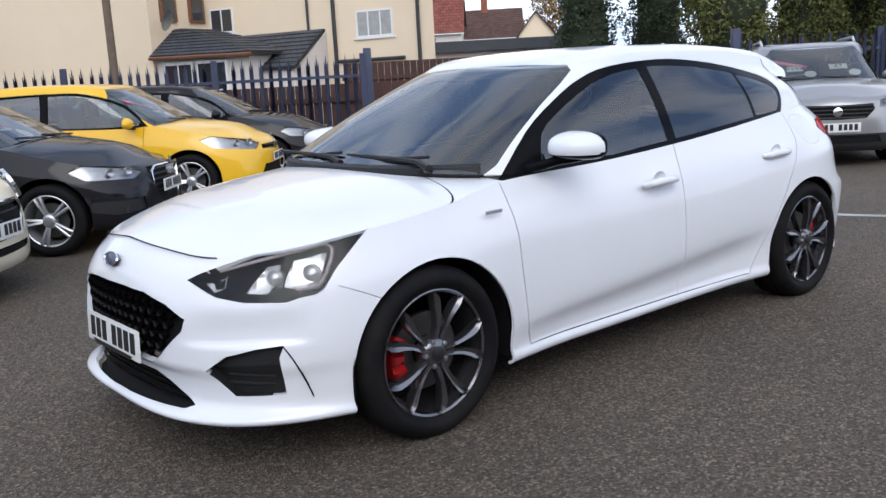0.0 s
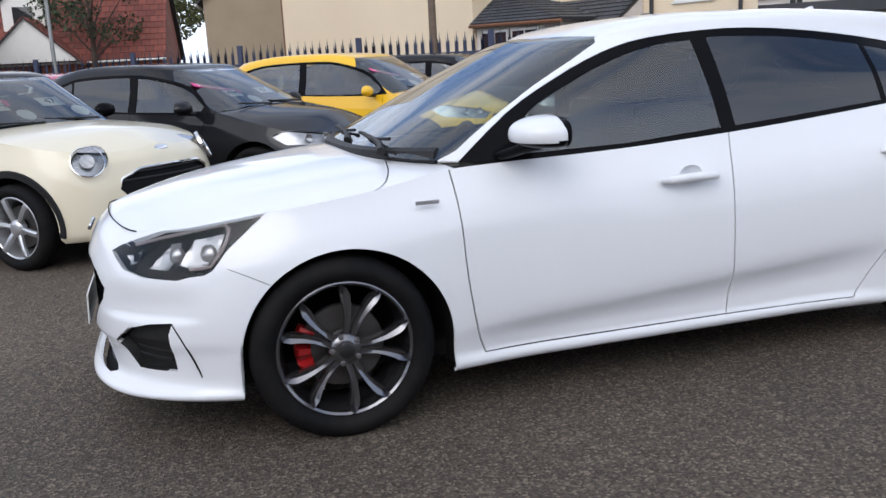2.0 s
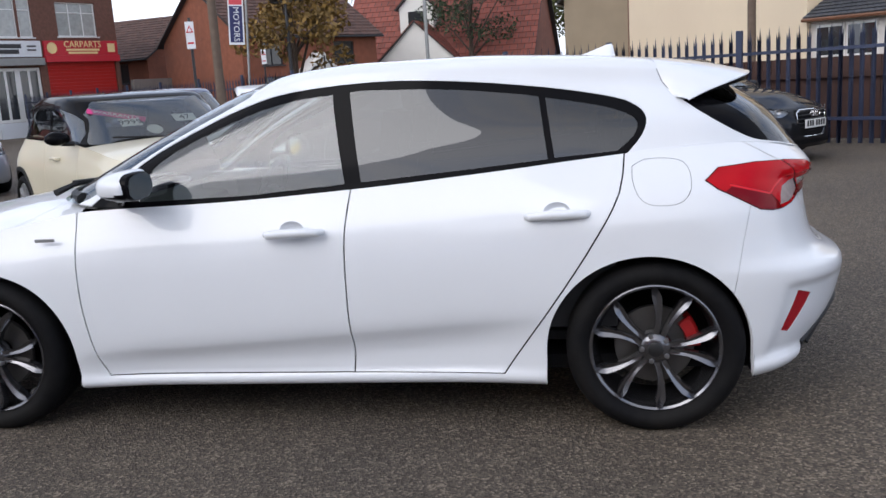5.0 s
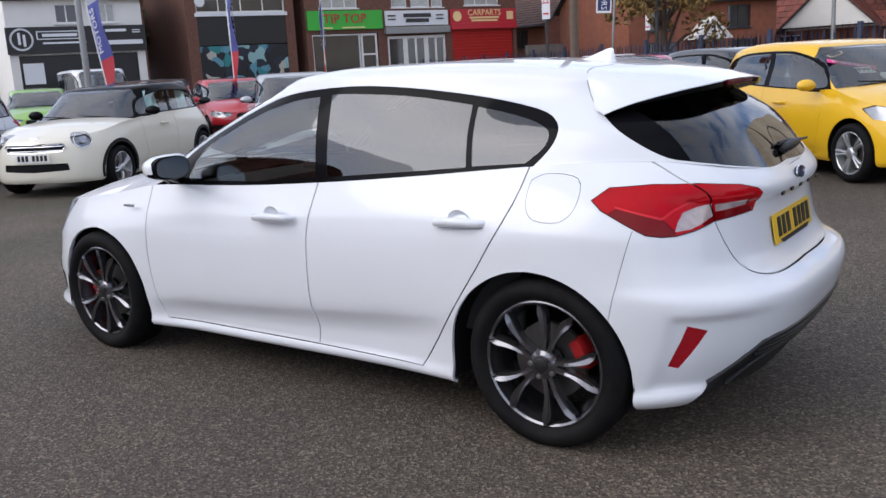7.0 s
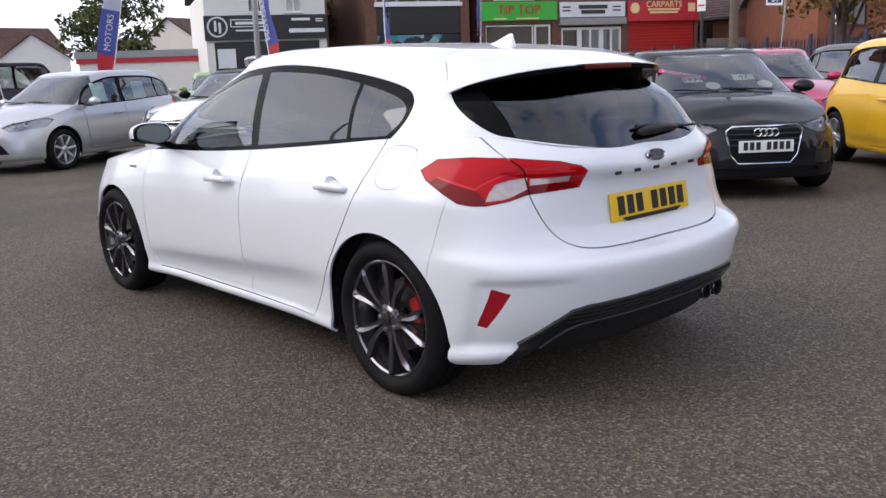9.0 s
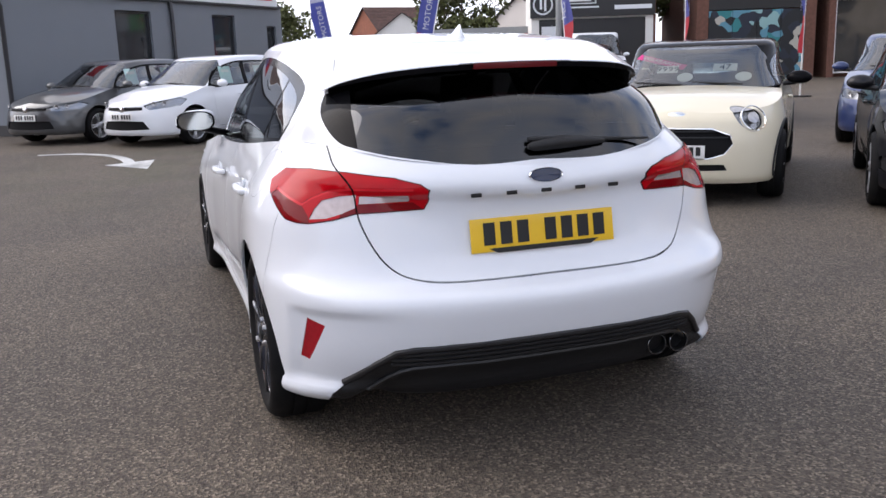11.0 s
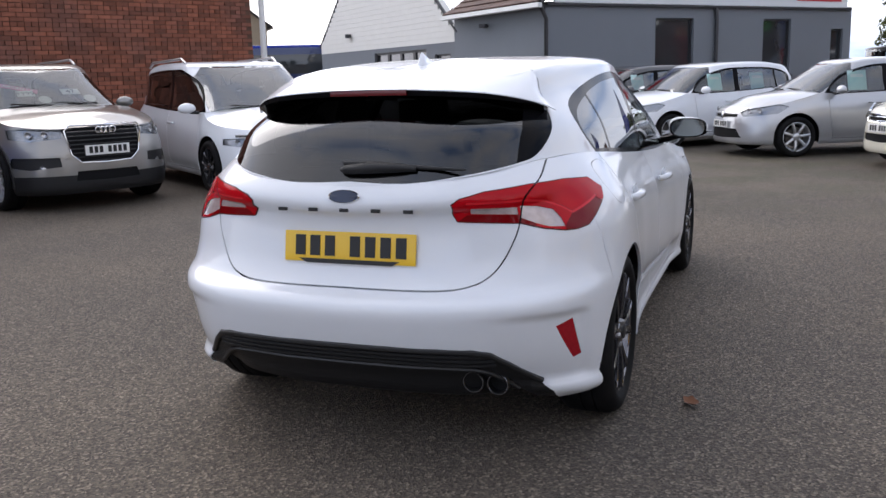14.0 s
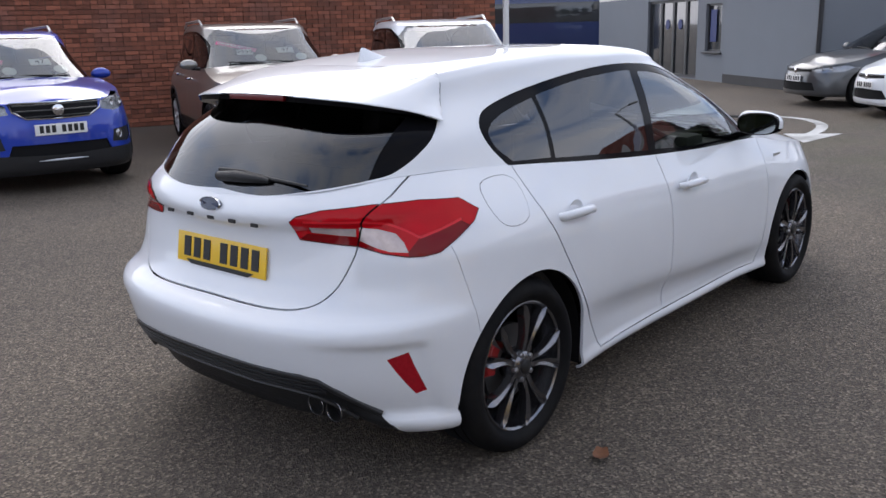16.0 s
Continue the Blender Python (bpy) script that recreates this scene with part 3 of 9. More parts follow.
def seats(parent, x_front, y, z, rear_x, h=1.0, rhd=True):
    """Two front seats, a rear bench, the dashboard and the steering wheel."""
    def seat(sy):
        bm = box_bm(0.50, 0.48, 0.16, (x_front, sy, z + 0.08), 0.05)
        box_bm(0.14, 0.46, 0.58, (x_front - 0.30, sy, z + 0.42), 0.06, pose(0, 0, 0, 0, -16, 0), bm)
        s = part("front_seat", bm, M["seat"], parent)
        part("headrest", box_bm(0.09, 0.27, 0.19, (x_front - 0.43, sy, z + 0.79), 0.04, pose(0, 0, 0, 0, -8, 0)), M["seat"], s)
    seat(y)
    seat(-y)
    bm = box_bm(0.50, 1.20, 0.16, (rear_x, 0, z + 0.08), 0.05)
    box_bm(0.14, 1.20, 0.55, (rear_x - 0.30, 0, z + 0.40), 0.05, pose(0, 0, 0, 0, -18, 0), bm)
    b = part("rear_bench", bm, M["seat"], parent)
    for sy in (-0.38, 0.38):
        part("headrest", box_bm(0.08, 0.26, 0.15, (rear_x - 0.40, sy, z + 0.72), 0.035), M["seat"], b)
    bm = box_bm(0.42, 1.34, 0.26, (x_front + 0.78, 0, z + 0.40), 0.08)
    box_bm(0.20, 0.36, 0.10, (x_front + 0.62, -y if rhd else y, z + 0.53), 0.04, None, bm)
    box_bm(0.9, 0.24, 0.20, (x_front + 0.2, 0, z + 0.12), 0.04, None, bm)
    part("dashboard", bm, M["interior"], parent)
    sw = bmesh.new()
    ring = [(0.0, 0.185 * math.cos(2 * math.pi * i / 28), 0.185 * math.sin(2 * math.pi * i / 28)) for i in range(29)]
    sw = tube_bm(ring, 0.015, 8)
    box_bm(0.02, 0.33, 0.05, (0, 0, 0), 0.008, None, sw)
    box_bm(0.03, 0.12, 0.12, (0, 0, -0.01), 0.012, None, sw)
    s = part("steering_wheel", sw, M["interior"], parent)
    s.matrix_basis = pose(x_front + 0.42, -y if rhd else y, z + 0.46, 0, -22, 0)


HERO = {
    "xcf": 1.2, "xcr": -1.3, "nf": (3.1, 2.5), "nr": (3.2, 3.0), "bonnet_end": 0.90, "cowl": (1.14, 0.94), "crown": 2.3, "crease": 0.065,
    "nose": [(0, 2.205), (0.03, 2.228), (0.055, 2.222), (0.085, 2.178), (0.14, 2.160), (0.27, 2.172), (0.36, 2.205), (0.6, 2.207), (0.74, 2.198), (0.88, 2.165), (1, 2.10)],
    "tail": [(0, -1.97), (0.1, -2.035), (0.22, -2.092), (0.33, -2.120), (0.43, -2.135), (0.47, -2.129), (0.53, -2.046), (0.64, -2.0), (0.80, -1.984), (0.855, -1.990), (0.885, -2.020), (0.92, -2.026), (0.96, -2.012), (1, -1.985)],
    "belt": [(2.2, 0.785), (2.04, 0.765), (1.88, 0.742), (1.70, 0.758), (1.5, 0.80), (1.2, 0.85), (0.88, 0.90), (0.3, 0.915), (-0.25, 0.945), (-0.73, 0.982), (-1.25, 1.028), (-1.5, 1.045), (-1.62, 1.041), (-1.72, 1.027), (-1.86, 1.002), (-2.02, 0.983), (-2.3, 0.962)],
    "hem": [(2.2, 0.185), (1.6, 0.178), (1.2, 0.17), (0.9, 0.168), (-1.0, 0.175), (-1.5, 0.19), (-1.8, 0.205), (-2.0, 0.22), (-2.3, 0.22)],
    "width": [(2.2, 0.885), (1.7, 0.888), (1.35, 0.905), (1.0, 0.888), (0.5, 0.874), (-0.2, 0.874), (-0.8, 0.886), (-1.35, 0.910), (-1.6, 0.905), (-2.3, 0.90)],
    "belt_width": [(2.2, 0.84), (1.5, 0.838), (1.2, 0.815), (0.88, 0.786), (0.3, 0.785), (-0.3, 0.785), (-0.8, 0.775), (-1.25, 0.752), (-1.5, 0.715), (-1.8, 0.675), (-2.3, 0.665)],
    "door": [(0, 0.915), (0.02, 0.955), (0.05, 0.965), (0.07, 0.957), (0.078, 0.943), (0.10, 0.945), (0.15, 0.957), (0.18, 0.969), (0.225, 0.988), (0.29, 0.997), (0.4, 1.0), (0.62, 0.995), (0.74, 0.985), (0.85, 0.975), (1, 0.96)],
    "bumper": [(0, 0.955), (0.03, 0.99), (0.08, 0.985), (0.2, 0.99), (0.45, 1.0), (0.66, 0.99), (0.8, 0.975), (1, 0.95)],
    "shoulder": [(0, 0), (0.70, 0), (0.80, 0.12), (0.90, 0.48), (1, 1.0)],
    "bonnet": [(2.11, 0.784), (2.0, 0.820), (1.8, 0.866), (1.5, 0.910), (1.25, 0.938), (1.0, 0.952)],
    "glass_base": [(1.6, 0.94), (1.2, 0.95), (0.88, 0.93), (0.6, 0.908), (0.3, 0.913), (-0.25, 0.943), (-0.73, 0.98), (-1.25, 1.026), (-1.5, 1.045), (-1.62, 1.041), (-1.72, 1.027), (-1.86, 1.002), (-2.02, 0.983), (-2.3, 0.962)],
    "roof": [(0.4, 1.335), (0.27, 1.365), (0.05, 1.408), (-0.25, 1.428), (-0.6, 1.428), (-1.0, 1.41), (-1.35, 1.378), (-1.62, 1.335), (-1.75, 1.30)],
    "green": [
        {"base": True, "xf": 1.14, "xr": -1.982, "xcf": 0.45, "xcr": -1.3, "nf": 4.0, "nr": 3.2, "w": 0.996},
        {"xf": 0.76, "xr": -1.86, "xcf": 0.12, "xcr": -1.22, "nf": 3.8, "nr": 3.2, "w": [(0.9, 0.70), (0.3, 0.722), (-0.3, 0.728), (-1.0, 0.712), (-1.5, 0.675), (-2.0, 0.65)],
         "z": [(1.1, 1.15), (0.6, 1.14), (0.12, 1.12), (-0.6, 1.13), (-1.22, 1.15), (-2.22, 1.14)]},
        {"xf": 0.36, "xr": -1.70, "xcf": -0.15, "xcr": -1.15, "nf": 3.6, "nr": 3.2, "w": [(0.5, 0.60), (0.0, 0.625), (-0.4, 0.632), (-0.9, 0.615), (-1.3, 0.59), (-1.8, 0.565)],
         "z": [(0.9, 1.345), (0.4, 1.325), (0.1, 1.315), (-0.3, 1.338), (-0.8, 1.315), (-1.15, 1.28), (-1.6, 1.25), (-2.2, 1.27)]},
        {"xf": 0.30, "xr": -1.69, "xcf": -0.15, "xcr": -1.15, "nf": 3.6, "nr": 3.2, "w": [(0.5, 0.565), (0.0, 0.588), (-0.4, 0.595), (-0.9, 0.58), (-1.3, 0.555), (-1.8, 0.53)], "drop": 0.038},
        {"xf": 0.20, "xr": -1.67, "xcf": -0.15, "xcr": -1.1, "nf": 3.4, "nr": 3.2, "w": 0.50, "drop": 0.012},
        {"xf": 0.05, "xr": -1.62, "xcf": -0.2, "xcr": -1.1, "nf": 3.0, "nr": 3.0, "w": 0.25, "drop": 0.002},
        {"xf": -0.10, "xr": -1.55, "xcf": -0.3, "xcr": -1.1, "nf": 3.0, "nr": 3.0, "w": 0.0, "drop": 0.0},
    ],
}


def hero_car():
    car = thing("hatchback_car", "white five-door hatchback car with dark alloy wheels, parked on the tarmac", "car")
    sh = Shell(HERO, 1.0)
    # rear bumper: hollow round the reflector with a sharp upper edge, and a stepped foot below it
    for v in sh.lower.verts:
        x, y, z = v.co
        if x < -1.55 and z < 0.62:
            hollow = float(smooth01(0.262, 0.285, z) * (1 - smooth01(0.522, 0.545, z)) * smooth01(0.46, 0.74, y) * (1 - smooth01(0.812, 0.835, y)))
            foot = float((1 - smooth01(0.245, 0.268, z)) * smooth01(0.60, 0.72, y))
            v.co += Vector((0.017 * hollow, -0.008 * hollow, 0)) + Vector((x + 1.3, y, 0)).normalized() * 0.014 * foot
        # front bumper: hollow above the fog lamp niche
        if x > 1.55 and z < 0.62:
            hollow = float(smooth01(0.455, 0.475, z) * (1 - smooth01(0.50, 0.60, z)) * smooth01(0.42, 0.60, y) * (1 - smooth01(0.74, 0.82, y)))
            v.co -= Vector((0.012, 0.009, 0)) * hollow
    sh.lower.normal_update()
    nl, nb, ng = normals_of(sh.lower), normals_of(sh.bonnet), normals_of(sh.green)
    lo, bo, gr = sh.lower, sh.bonnet, sh.green
    from mathutils import bvhtree
    body_tree = bvhtree.BVHTree.FromBMesh(lo)

    def behind(y, z, out=0.0):
        # the point of the tail's skin at (y, z), moved out by so much
        hit = body_tree.ray_cast(Vector((-3, abs(y), z)), Vector((1, 0, 0)))[0]
        return Vector((hit.x - out, y, z))

    roof_tree = bvhtree.BVHTree.FromBMesh(gr)
    any_ = lambda f: True
    plain = lambda f: f.material_index == 0
    L, F, B = (1, 0), (0, 1), (0, 1)
    side, front, rear = (0, 1, 0), (1, 0, 0), (-1, 0, 0)
    # --- lower body regions
    FB, RB, FD, RD, HL, TL, GR, LG, FG, DF, HA, GAP, FL, ARCH, REF, SILL = range(1, 17)
    hl = [(-1.497, 0.675), (-1.45, 0.695), (-1.39, 0.715), (-1.25, 0.755), (-1.07, 0.787), (-0.866, 0.813), (-0.93, 0.75), (-0.985, 0.695), (-1.03, 0.632), (-1.06, 0.617), (-1.11, 0.612), (-1.16, 0.600), (-1.3, 0.606), (-1.40, 0.625)]
    ha = (-0.834, 0.552)
    # front bumper: all ahead of the seam
    cut(lo, [(1.50, 0.10), (1.50, 0.535), (1.575, 0.572), (1.648, 0.607), (1.716, 0.637), (1.74, 0.9), (2.4, 0.9), (2.4, 0.10)], L, plain, FB)
    cut(lo, [(-1.62, 0.10), (-1.62, 0.50), (-1.66, 0.70), (-1.72, 0.80), (-2.4, 0.80), (-2.4, 0.10)], L, plain, RB)
    hatch = curve2([(-0.01, 0.612), (0.20, 0.613), (0.36, 0.617), (0.45, 0.629), (0.51, 0.654), (0.555, 0.703), (0.592, 0.78), (0.607, 0.838), (0.613, 0.91), (0.648, 0.972), (0.655, 1.0)], 3)
    cut(lo, [(-0.01, 0.612)] + hatch[1:] + [(0.650, 1.1), (-0.01, 1.1)], B, lambda f: f.normal.x < 0.1 and f.calc_center_median().x < -1.6, HA, rear)
    cut(lo, [(0.92, 1.1), (0.92, 0.88), (0.91, 0.74), (0.90, 0.53), (0.87, 0.33), (0.835, 0.228), (-0.195, 0.228), (-0.205, 0.33), (-0.20, 0.45), (-0.20, 0.62), (-0.205, 0.80), (-0.225, 0.95), (-0.25, 1.1)], L, plain, FD)
    cut(lo, [(-0.25, 1.1), (-0.225, 0.95), (-0.205, 0.80), (-0.20, 0.62), (-0.20, 0.45), (-0.205, 0.33), (-0.195, 0.228), (-0.79, 0.225), (-1.02, 0.55), (-1.14, 0.73), (-1.235, 0.90), (-1.28, 1.1)], L, plain, RD)
    cut(lo, hl, ha, any_, HL, (0.5, 0.85, 0))
    REFL = ([(-1.297, 0.640), (-1.262, 0.690), (-1.224, 0.725), (-1.172, 0.727), (-1.185, 0.690), (-1.205, 0.655), (-1.225, 0.636)],
            [(-1.165, 0.652), (-1.150, 0.700), (-1.133, 0.737), (-1.085, 0.744), (-1.012, 0.752), (-1.034, 0.690), (-1.070, 0.650), (-1.12, 0.643)],
            [(-1.445, 0.676), (-1.362, 0.704), (-1.378, 0.665), (-1.42, 0.647)])
    for k_, line in enumerate(REFL):
        cut(lo, line, ha, lambda f: f.material_index == HL, 20 + k_, (0.5, 0.85, 0))
    HLS = (HL, 20, 21, 22)
    tl = [(-1.216, 0.910), (-1.19, 0.930), (-1.11, 0.951), (-0.95, 0.968), (-0.795, 0.974), (-0.655, 0.966), (-0.588, 0.925), (-0.61, 0.892), (-0.68, 0.845), (-0.735, 0.812), (-0.79, 0.803), (-0.84, 0.803), (-0.92, 0.815), (-0.995, 0.836), (-1.183, 0.845)]
    ta = (0.741, 0.671)
    cut(lo, tl, ta, any_, TL, (-0.7, 0.7, 0))
    for lens_line in ([(-0.838, 0.818), (-0.852, 0.850), (-0.875, 0.878), (-0.93, 0.892), (-0.99, 0.898), (-0.99, 0.856), (-0.94, 0.834), (-0.90, 0.822)], [(-1.0, 0.893), (-1.152, 0.896), (-1.143, 0.874), (-1.0, 0.868)]):
        cut(lo, lens_line, ta, lambda f: f.material_index == TL, 17, (-0.7, 0.7, 0))
    cut(lo, [(-0.665, 0.902), (-0.72, 0.885), (-0.80, 0.862), (-0.838, 0.822), (-0.84, 0.803), (-0.79, 0.803), (-0.735, 0.812), (-0.68, 0.845), (-0.625, 0.880)], ta, lambda f: f.material_index == TL, 24, (-0.7, 0.7, 0))
    cut(lo, [(-1.0, 0.868), (-1.155, 0.871), (-1.183, 0.845), (-0.995, 0.836), (-0.945, 0.826), (-0.945, 0.836)], ta, lambda f: f.material_index == TL, 25, (-0.7, 0.7, 0))
    guide = [(-0.655, 0.905), (-0.72, 0.885), (-0.80, 0.862), (-0.84, 0.885), (-0.90, 0.908), (-0.98, 0.916), (-1.17, 0.912)]
    rim_line = tl + tl[:1]
    for line, w_, v_ in ((guide, 0.008, 18), (rim_line, 0.007, 19)):
        for p, q in zip(line, line[1:]):
            cut(lo, strip([p, q], w_), ta, lambda f: f.material_index in (TL, 24, 25), v_, (-0.7, 0.7, 0))
    cut(lo, [(-0.01, 0.632), (0.12, 0.632), (0.27, 0.624), (0.39, 0.592), (0.475, 0.548), (0.462, 0.505), (0.34, 0.395), (0.29, 0.372), (-0.01, 0.372)], F, any_, GR, front)
    cut(lo, [(-0.01, 0.332), (0.26, 0.332), (0.34, 0.305), (0.47, 0.238), (0.44, 0.226), (-0.01, 0.222)], F, any_, LG, front)
    fg = [(-1.217, 0.374), (-1.14, 0.428), (-1.03, 0.452), (-0.938, 0.459), (-0.955, 0.418), (-0.944, 0.285), (-1.12, 0.282)]
    cut(lo, fg, (-0.75, 0.66), any_, FG, (0.66, 0.75, 0))
    cut(lo, [(-0.01, 0.412), (0.48, 0.412), (0.535, 0.402), (0.585, 0.365), (0.72, 0.238), (0.74, 0.1), (-0.01, 0.1)], B, lambda f: f.calc_center_median().x < -1.5, DF, rear)
    cut(lo, [(-0.01, 0.340), (0.48, 0.340), (0.52, 0.328), (0.56, 0.298), (0.655, 0.215), (0.66, 0.1), (-0.01, 0.1)], B, lambda f: f.material_index == DF, 23, rear)
    cut(lo, [(0.738, 0.487), (0.785, 0.508), (0.803, 0.362), (0.780, 0.352)], B, any_, REF, rear)
    cut(lo, curve2([(-1.285, 0.985), (-1.282, 0.94), (-1.30, 0.885), (-1.335, 0.855), (-1.40, 0.848), (-1.455, 0.86), (-1.485, 0.90), (-1.487, 0.955), (-1.465, 0.992), (-1.41, 1.006), (-1.33, 1.006), (-1.285, 0.985)], 3)[:-1], L, plain, FL)
    for cx in (1.33, -1.325):
        arch = [(cx + 0.372 * math.cos(t), 0.31 + 0.362 * math.sin(t)) for t in np.linspace(0, math.pi, 40)] + [(cx - 0.378, 0.10), (cx + 0.378, 0.10)]
        cut(lo, arch, L, any_, ARCH)
    shut = [(curve2([(0.93, 0.96), (0.918, 0.86), (0.91, 0.74), (0.90, 0.53), (0.87, 0.33), (0.835, 0.228)], 3), 0.006),
            (curve2([(-0.235, 1.0), (-0.205, 0.80), (-0.20, 0.62), (-0.20, 0.45), (-0.205, 0.33), (-0.195, 0.228)], 3), 0.006),
            (curve2([(-1.262, 1.06), (-1.235, 0.90), (-1.14, 0.73), (-1.02, 0.55), (-0.79, 0.225)], 3), 0.006),
            ([(0.835, 0.228), (-0.195, 0.228), (-0.79, 0.225)], 0.004),
            ([(1.575, 0.572), (1.648, 0.607), (1.716, 0.637)], 0.0025),
            ([(-1.615, 0.40), (-1.62, 0.50), (-1.66, 0.70), (-1.69, 0.83)], 0.002)]
    flap = curve2([(-1.285, 0.985), (-1.282, 0.94), (-1.30, 0.885), (-1.335, 0.855), (-1.40, 0.848), (-1.455, 0.86), (-1.485, 0.90), (-1.487, 0.955), (-1.465, 0.992), (-1.41, 1.006), (-1.33, 1.006), (-1.285, 0.985)], 2)
    shut.append((flap, 0.002))
    for line, w in shut:
        for p, q in zip(line, line[1:]):
            d = math.hypot(q[0] - p[0], q[1] - p[1])
            if d > 1e-6:
                e = w * 0.3 / d
                cut(lo, strip([(p[0] - (q[0] - p[0]) * e, p[1] - (q[1] - p[1]) * e), (q[0] + (q[0] - p[0]) * e, q[1] + (q[1] - p[1]) * e)], w), L, lambda f: f.material_index not in (ARCH, HL, TL, GR, 17, 18, 19, 20, 21, 22, 24, 25), GAP, side)
    for p, q in zip(hatch + [hatch[-1]], hatch[1:] + [(0.650, 1.06)]):
        cut(lo, strip([p, q], 0.0052), B, lambda f: f.calc_center_median().x < -1.6, GAP, rear)
    P = M["white"]
    # dark inner body behind the shut lines
    part("inner_body", take_not(lo, (ARCH, HL, FG, GR, LG, 20, 21, 22, 23), nl, 2, -0.014), M["gap"], car)
    skin("wing_panel", take(lo, 0, nl, 0), P, car, nl, 0.012)
    skin("wing_panel", take(lo, 0, nl, 1), P, car, nl, 0.012)
    skin("front_bumper", take(lo, FB, nl, 2), P, car, nl, 0.02)
    skin("rear_bumper", take(lo, RB, nl, 2), P, car, nl, 0.02)
    tailgate = skin("tailgate", take(lo, HA, nl, 2), P, car, nl, 0.012)
    for mi in (0, 1):
        sgn = 1 if mi == 0 else -1
        for nm, val, hx, hz in (("front_door", FD, -0.005, 0.795), ("rear_door", RD, -1.01, 0.828)):
            d = skin(nm, take(lo, val, nl, mi), P, car, nl, 0.014)
            # recessed cup and grip
            y0 = 0.870
            hb = bmesh.new()
            hb = tube_bm([(hx + 0.112, 0, -0.004), (hx + 0.095, 0.026, -0.002), (hx + 0.03, 0.034, 0.003), (hx - 0.05, 0.034, 0.004), (hx - 0.10, 0.026, 0.002), (hx - 0.118, 0, 0)], [0.012, 0.016, 0.0175, 0.0175, 0.016, 0.012], 12)
            hb.transform(Matrix.Translation((0, (y0 - 0.012) * sgn, hz)) @ Matrix.Diagonal((1, sgn, 1, 1)))
            bmesh.ops.recalc_face_normals(hb, faces=hb.faces)
            part("door_handle", hb, P, d, "body-coloured white pull handle")
            cup = lathe_bm([(0.0, -0.012), (0.022, -0.009), (0.032, 0.0), (0.036, 0.003)], 24)
            cup.transform(Matrix.Translation((hx, (y0 - 0.004) * sgn, hz + 0.012)) @ Matrix.Diagonal((1.35, sgn, 1, 1)))
            bmesh.ops.recalc_face_normals(cup, faces=cup.faces)
            part("handle_cup", cup, P, d)
        skin("fuel_flap", take(lo, FL, nl, mi), P, car, nl, 0.006) if mi == 0 else skin("wing_panel", take(lo, FL, nl, mi), P, car, nl, 0)
        part("rear_reflector", take(lo, REF, nl, mi, -0.002), M["red_dark"], car, "dark red bumper reflector")
        # headlamp: dark bowl, bright reflectors, light strip, clear lens
        lamp = part("headlamp", take_in(lo, HLS, nl, mi, -0.045), M["gloss_black"], car, "headlamp with black bowl and chrome reflectors")
        lens = skin("lamp_lens", take_in(lo, HLS, nl, mi, 0.0), M["lens"], lamp, nl, 0)
        lens.visible_shadow = False
        rim_ = take_in(lo, HLS, nl, mi, 0.0)
        edges = [e for e in rim_.edges if e.is_boundary]
        ext = bmesh.ops.extrude_edge_only(rim_, edges=edges)
        for v in ext["geom"]:
            if isinstance(v, bmesh.types.BMVert):
                no = nl(Vector((v.co.x, abs(v.co.y), v.co.z)))
                v.co -= Vector((no.x, no.y * sgn, no.z)) * 0.045
        bmesh.ops.delete(rim_, geom=[f for f in rim_.faces if f not in set(x for x in ext["geom"] if isinstance(x, bmesh.types.BMFace))], context="FACES")
        part("lamp_bezel", rim_, M["gloss_black"], lamp)

        def on_lamp(s, z, depth):
            # point on the lamp's skin at (s, z), sunk by depth
            best = min(lo.faces, key=lambda f: (f.calc_center_median().dot(Vector((-0.834, 0.552, 0))) - s) ** 2 + (f.calc_center_median().z - z) ** 2 if f.material_index in HLS else 9)
            c = best.calc_center_median() - nl(best.calc_center_median()) * depth
            return Vector((c.x, c.y * sgn, c.z))
        strip_pts = [on_lamp(s, z, 0.018) for s, z in ((-1.389, 0.708), (-1.249, 0.740), (-1.09, 0.764), (-1.005, 0.775), (-0.985, 0.765), (-1.0, 0.725), (-1.023, 0.680), (-1.055, 0.645), (-1.13, 0.634))]
        part("daylight_strip", tube_bm(strip_pts, 0.0065, 8), M["lens_white"], lamp, "clear daytime running light strip")
        for k_, dp in ((20, -0.022), (21, -0.020), (22, -0.030)):
            rb = take(lo, k_, nl, mi, dp)
            mid = sum((v.co for v in rb.verts), Vector()) / len(rb.verts)
            size = max((v.co - mid).length for v in rb.verts)
            for v in rb.verts:
                # hollowed bowl with a few vertical facets
                q = 1 - ((v.co - mid).length / size) ** 2
                no = nl(Vector((v.co.x, abs(v.co.y), v.co.z)))
                v.co -= Vector((no.x, no.y * sgn, no.z)) * (0.018 * q + 0.004 * math.sin((v.co.x - v.co.y * sgn) * 190))
            bmesh.ops.recalc_face_normals(rb, faces=rb.faces)
            part("lamp_reflector", rb, M["lamp_silver"], lamp, "bright silvered reflector", angle=12)
        for s0, z0, rad in ((-1.200, 0.683, 0.030), (-1.085, 0.690, 0.033)):
            c0 = on_lamp(s0, z0, 0.030)
            no = nl(Vector((c0.x, abs(c0.y), c0.z)))
            bulb = lathe_bm([(0.0, 0.014), (rad * 0.45, 0.011), (rad * 0.8, 0.003), (rad, -0.006), (rad * 1.06, -0.004), (rad * 1.06, -0.02)], 24, "x")
            o_ = part("lamp_projector", bulb, M["lamp_silver"], lamp)
